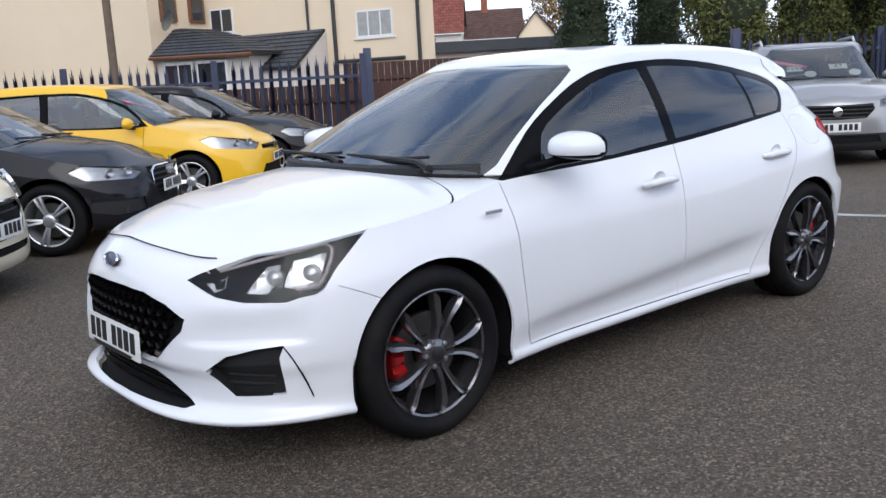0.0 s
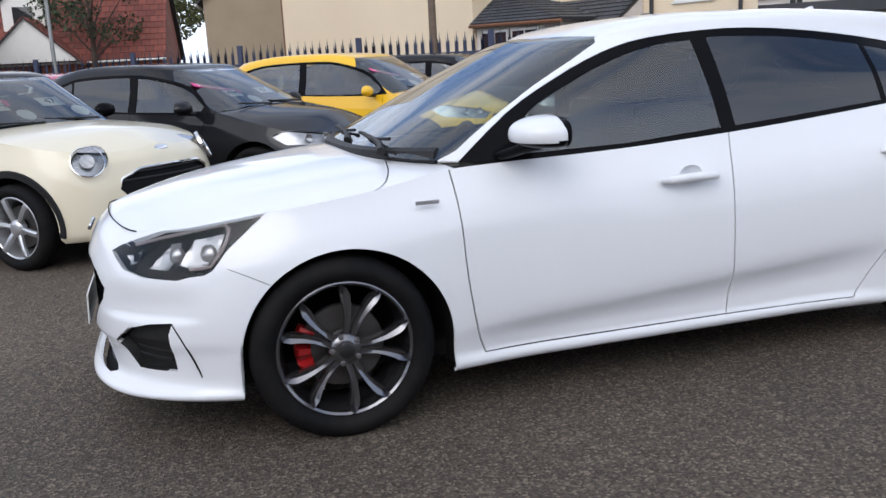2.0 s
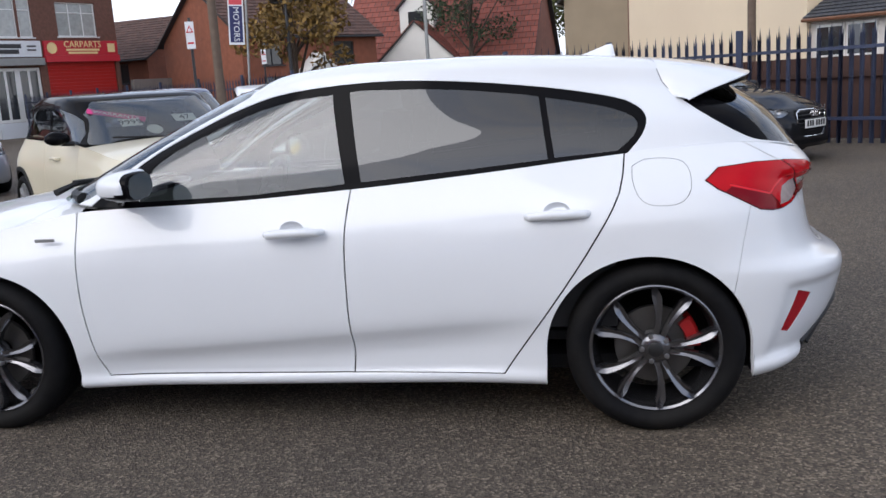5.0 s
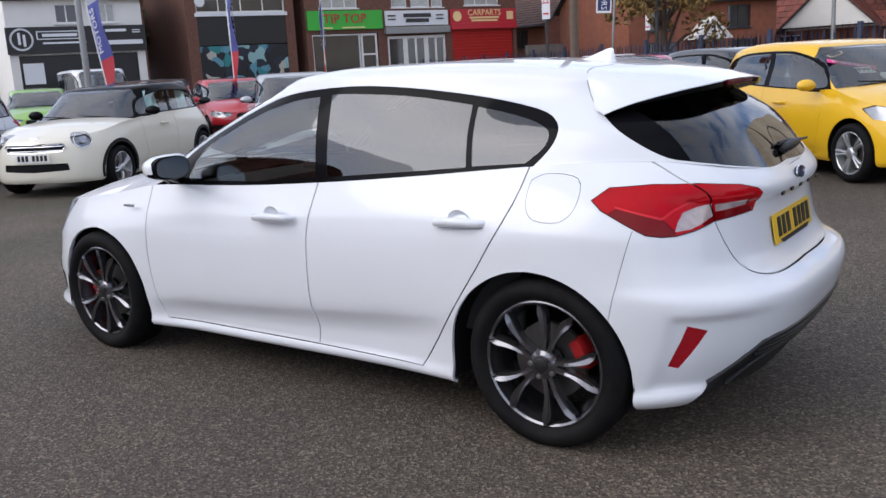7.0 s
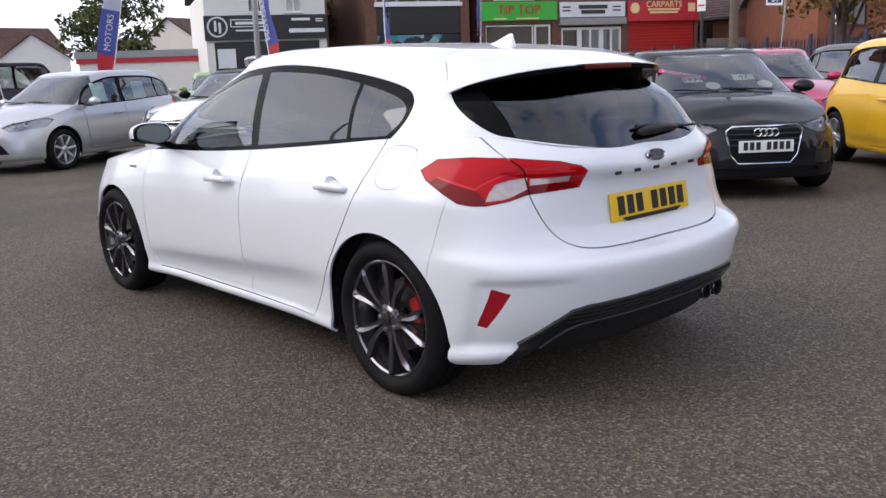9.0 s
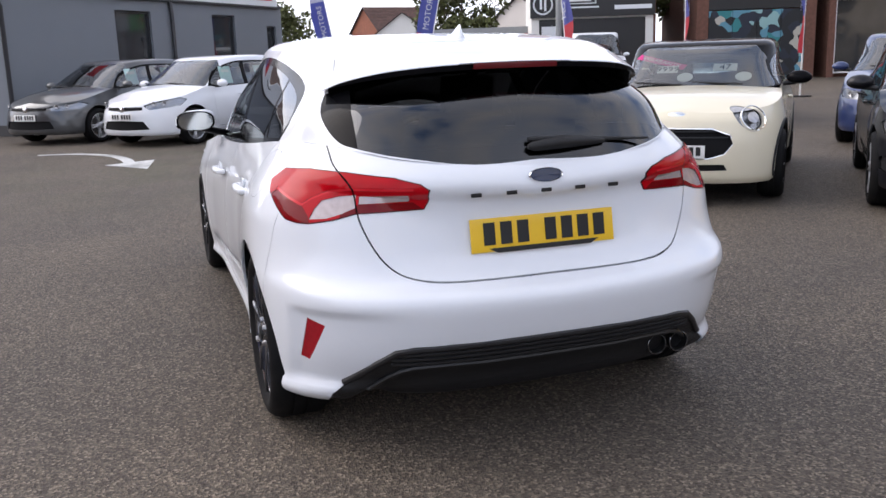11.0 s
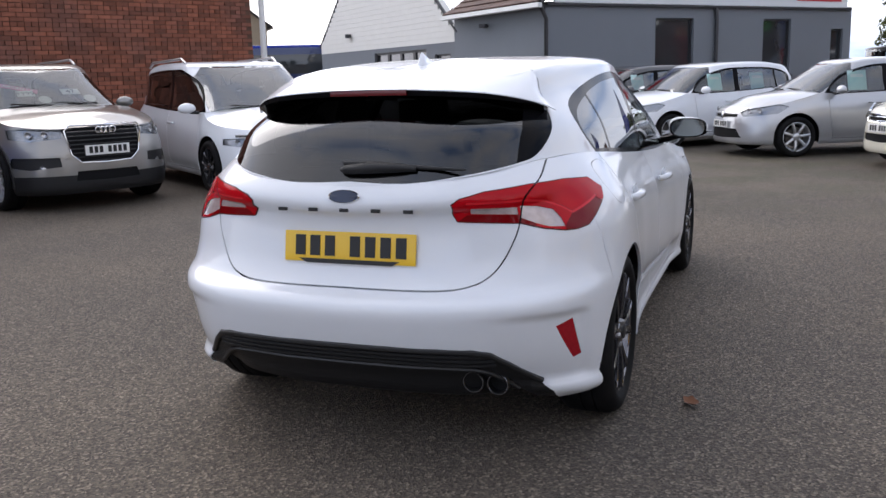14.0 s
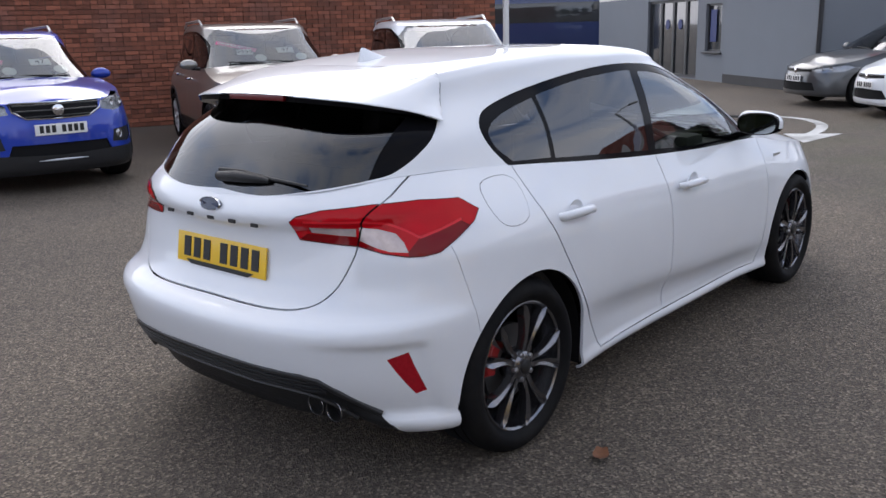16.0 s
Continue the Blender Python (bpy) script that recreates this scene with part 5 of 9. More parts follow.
    for y0, y1 in ((0.60, -0.05), (-0.02, -0.62)):
        wa = part("wiper", tube_bm([(1.12, y0, 0.962), (1.10, y0 - 0.10, 0.982), (1.075, (y0 + y1) / 2, 0.988), (1.055, y1, 0.990)], [0.016, 0.012, 0.009, 0.007], 6), M["plastic"], car, "black wiper arm")
        part("wiper_blade", tube_bm([(1.07, y0 - 0.06, 1.0), (1.085, (y0 + y1) / 2, 0.985), (1.03, y1 - 0.06, 0.992)], 0.007, 6), M["plastic"], wa)
    seats(car, 0.10, 0.36, 0.34, -0.82)
    part("cabin_floor", box_bm(2.3, 1.36, 0.04, (-0.25, 0, 0.32), 0.01), M["interior"], car)
    for sgn in (1, -1):
        part("door_lining", box_bm(2.0, 0.03, 0.52, (-0.22, 0.76 * sgn, 0.64), 0.01), M["interior"], car)
    part("rear_shelf", box_bm(0.45, 1.10, 0.03, (-1.55, 0, 0.95), 0.01), M["interior"], car)
    part("inner_mirror", box_bm(0.03, 0.23, 0.065, (0.42, 0, 1.245), 0.014), M["gap"], car)
    lo.free(), bo.free(), gr.free()
    return car


hero_car()


# ---------------------------------------------------------------- the other cars
def make_spec(L, W, H, wb, fo, nose_h, cowl_x, cowl_z, belt0, belt1, roof_f, roof_r, tail_z, tumble=0.15, boxy=3.0, tail_in=0.12):
    xf = wb / 2 + fo
    xr, w = xf - L, W / 2
    xcf, xcr = wb / 2 - 0.10, -wb / 2 + 0.02
    wr = w - tumble
    zt = H - 0.10
    s = {"xcf": xcf, "xcr": xcr, "nf": (boxy + 0.1, boxy - 0.3), "nr": (boxy + 0.2, boxy), "bonnet_end": cowl_x - 0.18, "cowl": (cowl_x, cowl_z), "crown": 2.2, "wb": wb, "W": W, "H": H,
         "nose": [(0, xf - 0.04), (0.08, xf - 0.01), (0.3, xf), (0.55, xf - 0.005), (0.8, xf - 0.035), (0.92, xf - 0.07), (1, xf - 0.13)],
         "tail": [(0, xr + 0.10), (0.12, xr + 0.02), (0.34, xr), (0.44, xr + 0.01), (0.50, xr + 0.05), (0.9, xr + tail_in * 0.7), (1, xr + tail_in)],
         "belt": [(xcf + 1, nose_h), (xcf + 0.72, nose_h - 0.02), (xcf + 0.35, nose_h + 0.02), (xcf, (nose_h + cowl_z) / 2 + 0.01), (cowl_x - 0.18, cowl_z - 0.035), (cowl_x - 0.5, belt0), (0, belt0 + 0.01), (-wb / 2, belt1), (xcr - 0.35, belt1 + 0.01), (xcr - 0.6, tail_z + 0.02), (xcr - 1, tail_z)],
         "hem": [(xcf + 1, 0.20), (xcf, 0.19), (xcr, 0.20), (xcr - 1, 0.26)],
         "width": [(xcf + 1, w * 0.985), (wb / 2, w * 1.0), (0.4, w * 0.975), (-0.5, w * 0.98), (-wb / 2, w), (xcr - 1, w * 0.985)],
         "belt_width": [(xcf + 1, w * 0.95), (xcf, w * 0.93), (cowl_x - 0.4, w * 0.90), (-0.5, w * 0.90), (-wb / 2, w * 0.865), (xcr - 0.5, w * 0.79), (xcr - 1, w * 0.77)],
         "door": [(0, 0.93), (0.06, 0.965), (0.10, 0.955), (0.22, 0.985), (0.3, 0.995), (0.55, 1.0), (0.75, 0.985), (1, 0.96)],
         "bumper": [(0, 0.95), (0.05, 0.985), (0.4, 1.0), (0.7, 0.985), (1, 0.95)],
         "shoulder": [(0, 0), (0.68, 0), (0.80, 0.15), (0.9, 0.5), (1, 1)],
         "bonnet": [(xf - 0.12, nose_h), (xf - 0.25, nose_h + 0.045), (xf - 0.5, nose_h + 0.6 * (cowl_z - nose_h) + 0.02), (cowl_x, cowl_z + 0.005)],
         "glass_base": [(cowl_x + 0.35, cowl_z - 0.01), (cowl_x - 0.15, cowl_z - 0.02), (cowl_x - 0.5, belt0), (0, belt0 + 0.008), (-wb / 2, belt1 - 0.002), (xcr - 0.35, belt1 + 0.008), (xcr - 0.6, tail_z + 0.018), (xcr - 1, tail_z)],
         "roof": [(roof_f + 0.08, H - 0.075), (roof_f - 0.1, H - 0.04), (roof_f - 0.5, H - 0.008), (roof_f - 0.9, H), ((roof_f + roof_r) / 2 - 0.2, H - 0.005), (roof_r + 0.3, H - 0.05), (roof_r, H - 0.085)],
         }
    mx = (cowl_x + roof_f) / 2
    rm = (xr + tail_in + roof_r) / 2 - 0.03
    s["green"] = [
        {"base": True, "xf": cowl_x, "xr": xr + tail_in + 0.005, "xcf": cowl_x - 0.62, "xcr": xcr + 0.05, "nf": 3.8, "nr": 3.4, "w": 0.995},
        {"xf": mx + 0.02, "xr": rm, "xcf": mx - 0.60, "xcr": xcr + 0.12, "nf": 3.8, "nr": 3.4, "w": [(mx, w * 0.90 - tumble * 0.42), (0, w * 0.90 - tumble * 0.36), (xcr, w * 0.86 - tumble * 0.36), (xr, w * 0.78 - tumble * 0.3)],
         "z": [(mx + 0.4, (cowl_z + zt) / 2 + 0.02), (0, (belt0 + zt) / 2), (xcr + 0.12, (belt1 + zt) / 2), (xcr - 0.88, (tail_z + zt) / 2)]},
        {"xf": roof_f + 0.07, "xr": roof_r - 0.03, "xcf": roof_f - 0.45, "xcr": xcr + 0.2, "nf": 3.6, "nr": 3.4, "w": [(roof_f, wr - 0.02), (-0.2, wr), (xcr, wr - 0.03), (roof_r, wr - 0.06)],
         "z": [(roof_f + 0.5, zt - 0.01), (roof_f - 0.45, zt - 0.02), (-0.3, zt), (xcr + 0.2, zt - 0.03), (xcr - 0.8, zt - 0.04)]},
        {"xf": roof_f + 0.02, "xr": roof_r - 0.01, "xcf": roof_f - 0.45, "xcr": xcr + 0.2, "nf": 3.6, "nr": 3.4, "w": [(roof_f, wr - 0.06), (-0.2, wr - 0.045), (xcr, wr - 0.07), (roof_r, wr - 0.10)], "drop": 0.035},
        {"xf": roof_f - 0.08, "xr": roof_r + 0.02, "xcf": roof_f - 0.45, "xcr": xcr + 0.25, "nf": 3.2, "nr": 3.2, "w": wr - 0.16, "drop": 0.008},
        {"xf": roof_f - 0.20, "xr": roof_r + 0.06, "xcf": roof_f - 0.5, "xcr": xcr + 0.3, "nf": 3.0, "nr": 3.0, "w": 0.0, "drop": 0.0},
    ]
    return s


SPECS = {
    "mini": make_spec(3.82, 1.727, 1.414, 2.495, 0.72, 0.80, 0.86, 0.97, 0.96, 0.985, 0.28, -1.50, 0.93, 0.16, 2.7, 0.16),
    "city": make_spec(3.97, 1.74, 1.42, 2.47, 0.79, 0.72, 0.98, 0.96, 0.92, 0.99, 0.22, -1.52, 0.97, 0.20, 2.8, 0.14),
    "hatch": make_spec(4.02, 1.72, 1.47, 2.50, 0.83, 0.76, 1.04, 0.98, 0.93, 1.00, 0.32, -1.60, 0.98, 0.20, 2.8, 0.13),
    "estate": make_spec(4.30, 1.79, 1.46, 2.62, 0.86, 0.74, 1.05, 0.97, 0.94, 0.99, 0.28, -1.68, 0.98, 0.20, 2.9, 0.12),
    "suv": make_spec(4.55, 1.86, 1.66, 2.75, 0.87, 0.92, 1.08, 1.13, 1.08, 1.13, 0.35, -1.78, 1.12, 0.19, 3.0, 0.14),
    "small_suv": make_spec(4.22, 1.77, 1.62, 2.55, 0.88, 0.92, 1.02, 1.10, 1.04, 1.11, 0.32, -1.66, 1.10, 0.18, 3.0, 0.14),
    "mpv": make_spec(4.58, 1.83, 1.64, 2.84, 0.86, 0.80, 1.42, 1.03, 0.98, 1.05, 0.45, -1.88, 1.02, 0.19, 2.9, 0.12),
    "van": make_spec(4.90, 1.92, 1.96, 3.05, 0.92, 0.98, 1.55, 1.22, 1.12, 1.14, 0.85, -2.36, 1.10, 0.12, 3.6, 0.08),
}
LOOKS = {
    "mini": {"lamp": "round", "grille": [(0, 0.66), (0.30, 0.655), (0.44, 0.60), (0.47, 0.53), (0.40, 0.44), (0.28, 0.405), (0, 0.40)], "slot": [(0, 0.36), (0.40, 0.36), (0.43, 0.31), (0, 0.30)], "plate_z": 0.47, "band": 1, "doors": 1},
    "city": {"lamp": [(0.50, 0.66), (0.62, 0.70), (0.93, 0.75), (0.97, 0.70), (0.93, 0.62), (0.62, 0.60)], "grille": [(0, 0.68), (0.30, 0.68), (0.35, 0.64), (0.31, 0.42), (0.24, 0.34), (0, 0.34)], "slot": [(0, 0.30), (0.5, 0.30), (0.55, 0.26), (0, 0.25)], "plate_z": 0.50, "doors": 2, "vent": [(0.52, 0.33), (0.55, 0.44), (0.92, 0.45), (0.94, 0.36), (0.80, 0.31)]},
    "hatch": {"lamp": [(0.50, 0.68), (0.66, 0.73), (0.95, 0.80), (0.985, 0.76), (0.95, 0.66), (0.60, 0.61)], "grille": [(0, 0.66), (0.38, 0.66), (0.40, 0.61), (0, 0.59)], "slot": [(0, 0.44), (0.42, 0.43), (0.52, 0.30), (0, 0.28)], "plate_z": 0.50, "doors": 2},
    "estate": {"lamp": [(0.52, 0.66), (0.66, 0.70), (0.94, 0.74), (0.98, 0.70), (0.93, 0.62), (0.60, 0.60)], "grille": [(0, 0.66), (0.42, 0.66), (0.42, 0.61), (0, 0.60)], "slot": [(0, 0.44), (0.50, 0.43), (0.56, 0.30), (0, 0.28)], "plate_z": 0.49, "doors": 2},
    "suv": {"lamp": [(0.52, 0.80), (0.54, 0.89), (0.86, 0.91), (0.965, 0.90), (0.95, 0.80), (0.80, 0.77)], "grille": [(0, 0.93), (0.38, 0.93), (0.43, 0.88), (0.38, 0.62), (0.28, 0.53), (0, 0.52)], "slot": [(0, 0.44), (0.34, 0.44), (0.36, 0.34), (0, 0.33)], "plate_z": 0.66, "doors": 2, "rails": 1, "skirt": 1, "vent": [(0.50, 0.50), (0.52, 0.60), (0.93, 0.60), (0.95, 0.50), (0.80, 0.47)]},
    "small_suv": {"lamp": [(0.54, 0.80), (0.60, 0.88), (0.90, 0.96), (0.98, 0.94), (0.95, 0.82), (0.70, 0.77)], "grille": [(0, 0.90), (0.44, 0.91), (0.42, 0.82), (0.30, 0.75), (0, 0.74)], "slot": [(0, 0.50), (0.46, 0.50), (0.50, 0.40), (0, 0.38)], "plate_z": 0.64, "doors": 2, "rails": 1, "skirt": 1, "vent": [(0.56, 0.46), (0.60, 0.58), (0.90, 0.60), (0.93, 0.50), (0.80, 0.44)]},
    "mpv": {"lamp": [(0.56, 0.60), (0.56, 0.675), (0.75, 0.695), (0.93, 0.69), (0.93, 0.62), (0.72, 0.59)], "grille": [(0, 0.665), (0.36, 0.66), (0.41, 0.60), (0.36, 0.50), (0, 0.49)], "slot": [(0, 0.385), (0.60, 0.395), (0.69, 0.375), (0.70, 0.30), (0.64, 0.27), (0, 0.255)], "plate_z": 0.575, "brow": 0.765, "doors": 2, "rails": 1},
    "van": {"lamp": [(0.60, 0.80), (0.64, 0.94), (0.92, 1.0), (0.98, 0.98), (0.95, 0.80)], "grille": [(0, 0.90), (0.5, 0.90), (0.5, 0.80), (0, 0.80)], "slot": [(0, 0.48), (0.6, 0.48), (0.6, 0.34), (0, 0.34)], "plate_z": 0.55, "doors": 1},
}
SPECS["crossover"] = make_spec(4.16, 1.74, 1.53, 2.54, 0.85, 0.84, 1.02, 1.03, 0.99, 1.05, 0.30, -1.62, 1.04, 0.18, 3.0, 0.14)
LOOKS["crossover"] = {"lamp": [(0.56, 0.70), (0.62, 0.78), (0.92, 0.87), (0.98, 0.85), (0.95, 0.74), (0.72, 0.68)], "grille": [(0, 0.74), (0.40, 0.75), (0.42, 0.68), (0.32, 0.58), (0, 0.57)], "slot": [(0, 0.38), (0.46, 0.38), (0.50, 0.30), (0, 0.29)], "plate_z": 0.48, "doors": 2, "rails": 1, "skirt": 1, "vent": [(0.60, 0.38), (0.62, 0.50), (0.90, 0.52), (0.93, 0.42), (0.80, 0.36)]}
SPECS["hatch_three_door"] = SPECS["hatch"]
SPECS["older_mini"] = SPECS["mini"]
LOOKS["older_mini"] = dict(LOOKS["mini"], grille=[(0, 0.70), (0.40, 0.70), (0.43, 0.66), (0.39, 0.60), (0, 0.59)], slot=[(0, 0.45), (0.45, 0.45), (0.47, 0.36), (0, 0.34)], plate_z=0.525)
LOOKS["hatch_three_door"] = dict(LOOKS["hatch"], doors=1)
M["sash"] = mat("magenta_card", (0.62, 0.03, 0.20), 0.5)
M["card"] = mat("white_card", (0.75, 0.75, 0.72), 0.6)
M["sheet"] = mat("pale_green_sheet", (0.50, 0.70, 0.68), 0.6)
M["card_blue"] = mat("blue_card", (0.035, 0.05, 0.16), 0.6)
M["headlamp_bowl"] = mat("bright_lamp_bowl", (0.40, 0.40, 0.41), 0.22, 0.7, 0.3, 0.6, 34)


def parked_car(name, kind, colour, label, at, heading, fine=0.42, roof=None, rim=("silver_rim", "steel"), spokes=5, style="pair", glassk="screen_glass", rear_glass="screen_glass", cards=False, plate=True, chrome_grille=True, tail=True, lean=0.0, sheets=False):
    s, k = SPECS[kind], LOOKS[kind]
    car = thing(name, label, "van" if kind == "van" else "car", pose(at[0], at[1], lean, 0, 0, heading), "cars in the car park")
    sh = Shell(s, fine)
    lo, bo, gr = sh.lower, sh.bonnet, sh.green
    nl, nb, ng = normals_of(lo), normals_of(bo), normals_of(gr)
    wb, w, H = s["wb"], s["W"] / 2, s["H"]
    xf = wb / 2 + (s["nose"][2][1] - wb / 2)
    xr = s["tail"][2][1]
    P = M[colour]
    anyf, plain = (lambda f: True), (lambda f: f.material_index == 0)
    big = kind in ("suv", "small_suv", "van", "mpv")
    tr = 0.35 if kind in ("suv", "small_suv") else 0.33 if big else 0.305
    ARCH, HL, TL, GR, SL, GAP, SK, VN = 1, 2, 3, 4, 5, 6, 7, 8
    n = s["nf"][1]

    def fp(q):
        return s["xcf"] + (xf - 0.02 - s["xcf"]) * max(0, 1 - q ** n) ** (1 / n), q * w * 0.985

    def rp(q):
        m_ = s["nr"][1]
        return s["xcr"] + (xr + 0.04 - s["xcr"]) * max(0, 1 - q ** m_) ** (1 / m_), q * w * 0.97
    aF = (-0.8, 0.6)
    from mathutils import bvhtree
    side_tree = bvhtree.BVHTree.FromBMesh(lo)

    def flank(x, z):
        # half width of the skin at (x, z)
        hit = side_tree.ray_cast(Vector((x, 3, z)), Vector((0, -1, 0)))[0]
        return hit.y if hit is not None else None
    if k["lamp"] == "round":
        x0, y0 = fp(0.72)
        cs = -0.8 * x0 + 0.6 * y0
        lp = [(cs + 0.115 * math.cos(t), 0.735 + 0.098 * math.sin(t)) for t in np.linspace(0, 2 * math.pi, 22)[:-1]]
    else:
        lp = [(-0.8 * fp(q)[0] + 0.6 * fp(q)[1], z) for q, z in k["lamp"]]
    cut(lo, lp, aF, anyf, HL, (0.6, 0.8, 0))
    cut(bo, lp, aF, anyf, 3, (0.6, 0.8, 0))
    cut(lo, [(-0.01, k["grille"][0][1])] + k["grille"][1:-1] + [(-0.01, k["grille"][-1][1])], (0, 1), lambda f: f.normal.x > 0.2, GR, (1, 0, 0))
    cut(lo, [(-0.01, k["slot"][0][1])] + k["slot"][1:-1] + [(-0.01, k["slot"][-1][1])], (0, 1), lambda f: f.normal.x > 0.2, SL, (1, 0, 0))
    if k.get("vent"):
        cut(lo, [(-0.8 * fp(q)[0] + 0.6 * fp(q)[1], z) for q, z in k["vent"]], aF, lambda f: f.normal.x > 0.1 and f.material_index == 0, VN, (0.6, 0.8, 0))
    zb = min(v for _, v in s["glass_base"][-1:])
    if tail:
        tp = [(0.62, zb - 0.16), (0.64, zb - 0.03), (0.90, zb - 0.0), (0.985, zb - 0.06), (0.96, zb - 0.20), (0.72, zb - 0.22)]
        cut(lo, [(0.74 * rp(q)[0] + 0.67 * rp(q)[1], z) for q, z in tp], (0.74, 0.67), anyf, TL, (-0.67, 0.74, 0))
    if k.get("skirt"):
        cut(lo, [(-3, 0.0), (-3, 0.40), (3, 0.40), (3, 0.0)], (1, 0), plain, SK)
    for cx in (wb / 2, -wb / 2):
        r_ = tr + 0.05
        cut(lo, [(cx + r_ * math.cos(t), tr + 0.005 + r_ * math.sin(t)) for t in np.linspace(0, math.pi, 22)] + [(cx - r_, 0.05), (cx + r_, 0.05)], (1, 0), anyf, ARCH)
    b0 = s["cowl"][0] - 0.40
    zb0, zb1 = s["glass_base"][2][1], s["glass_base"][4][1]
    lines = [[(b0 + 0.12, zb0 + 0.1), (b0 + 0.10, 0.60), (b0 + 0.02, 0.26)]]
    if k["doors"] == 2:
        lines += [[(-0.22, zb1 + 0.1), (-0.18, 0.60), (-0.18, 0.26)], [(-wb / 2 + 0.02, zb1 + 0.1), (-wb / 2 + 0.20, 0.72), (-wb / 2 + 0.46, 0.30), (-wb / 2 + 0.5, 0.26)]]
    else:
        lines += [[(-0.42, zb1 + 0.1), (-0.40, 0.60), (-0.38, 0.26)]]
    lines += [[(lines[0][-1][0], 0.265), (lines[-1][-1][0], 0.265)]]
    for ln in lines:
        for p, q in zip(ln, ln[1:]):
            cut(lo, strip([p, q], 0.007), (1, 0), lambda f: f.material_index in (0, SK), GAP, (0, 1, 0))
    part("inner_body", take_not(lo, (ARCH, HL, GR, SL, VN), nl, 2, -0.024), M["gap"], car)
    skin("body", take(lo, 0, nl, 2), P, car, nl, 0.01)
    skin("bonnet", take(bo, 0, nb, 2), P, car, nb, 0.008)
    if k.get("skirt"):
        skin("lower_cladding", take(lo, SK, nl, 2), M["plastic"], car, nl, 0, "black plastic lower cladding")
    for mi in (0, 1):
        sg = 1 if mi == 0 else -1
        lm = part("headlamp", take(lo, HL, nl, mi, -0.02), M["headlamp_bowl"], car, "clear headlamp")
        if k["lamp"] == "round":
            part("lamp_top", take(bo, 3, nb, mi, -0.004), M["headlamp_bowl"], lm)
        ln_ = skin("lamp_lens", take(lo, HL, nl, mi, 0.003), M["lens"], lm, nl, 0)
        ln_.visible_shadow = False
        if k["lamp"] == "round":
            x0, y0 = fp(0.72)
            rg = lathe_bm([(0.104, 0.0), (0.108, 0.006), (0.114, 0.004), (0.116, -0.02)], 30, "x")
            o = part("lamp_ring", rg, M["chrome"], lm, "chrome lamp ring")
            o.matrix_basis = pose(x0 - 0.010, y0 * sg, 0.735, 0, -26, 37 * sg)
            part("inner_lens", lathe_bm([(0.0, -0.004), (0.030, -0.002), (0.048, 0.0), (0.052, -0.004)], 20, "x"), M["headlamp_bowl"], lm).matrix_basis = pose(x0 - 0.012, y0 * sg, 0.74, 0, -22, 37 * sg)
        else:
            lz = sum(z for _, z in k["lamp"]) / len(k["lamp"])
            for q_ in (0.66, 0.80):
                qx, qy = fp(q_)
                part("inner_lens", lathe_bm([(0.0, -0.012), (0.022, -0.008), (0.034, 0.0), (0.037, -0.004)], 16, "x"), M["headlamp_bowl"], lm).matrix_basis = pose(qx - 0.016, qy * sg, lz, 0, 0, 38 * sg)
        if tail:
            part("rear_lamp", take(lo, TL, nl, mi, 0.004), M["red_lens"], car, "red rear lamp")
        mx_, mz = s["cowl"][0] - 0.42, zb0 + 0.055
        mb = bmesh.new()
        bmesh.ops.create_uvsphere(mb, u_segments=16, v_segments=10, radius=1.0)
        for v in mb.verts:
            c = v.co
            v.co = Vector((0.075 * c.x if c.x > 0 else 0.035 * c.x, 0.115 * c.y, 0.072 * c.z * (1.0 if c.z > 0 else 0.8)))
        mir = part("door_mirror", mb, M["gloss_black"] if roof else P, car)
        mir.matrix_basis = pose(mx_, (w * 0.90 + 0.15) * sg, mz)
        part("mirror_arm", tube_bm([(0.03, -0.14 * sg, -0.05), (0.0, -0.03 * sg, -0.04)], 0.022, 8), M["plastic"], mir)
        hs = [(-0.02, 0)] if k["doors"] == 1 else [(0.02, 0), (-0.92, 0.03)]
        for hx, dz in hs:
            hh = tube_bm([(0.10, 0, 0), (0.08, 0.03 * sg, 0), (-0.08, 0.03 * sg, 0), (-0.10, 0, 0)], 0.014, 8)
            part("door_handle", hh, M["chrome"] if kind == "suv" else P, car).matrix_basis = pose(hx, (w * 0.965 - 0.004) * sg, zb0 - 0.14 + dz)
        own = bmesh.new()
        for cx in (wb / 2, -wb / 2):
            r_ = tr + 0.052
            own = bmesh.new()
            prof = [(cx + r_, 0.25)] + [(cx + r_ * math.cos(t), tr + r_ * math.sin(t)) for t in np.linspace(0, math.pi, 20)] + [(cx - r_, 0.25)]
            a0 = [own.verts.new((x, (min(w * 0.97, (flank(x, z) or w * 0.9) - 0.012)) * sg, z)) for x, z in prof]
            a1 = [own.verts.new((x, (w - 0.34) * sg, z)) for x, z in prof]
            for i in range(len(prof) - 1):
                own.faces.new((a0[i], a0[i + 1], a1[i + 1], a1[i]))
            own.faces.new(a1)
            part("arch_liner", own, M["gap"], car)
            if k.get("band") or k.get("skirt"):
                ring_ = [(cx + (r_ + 0.020) * math.cos(t), tr + (r_ + 0.020) * math.sin(t)) for t in np.linspace(-0.18, math.pi + 0.18, 24)]
                tb = bmesh.new()
                secs = [[tb.verts.new((x + dx_ * (x - cx) / r_, (flank(x, max(z, 0.27)) or w * 0.9) * sg + o_ * sg, z + dx_ * (z - tr) / r_)) for dx_, o_ in ((-0.024, -0.006), (-0.022, 0.008), (0.020, 0.008), (0.024, -0.006))] for x, z in ring_]
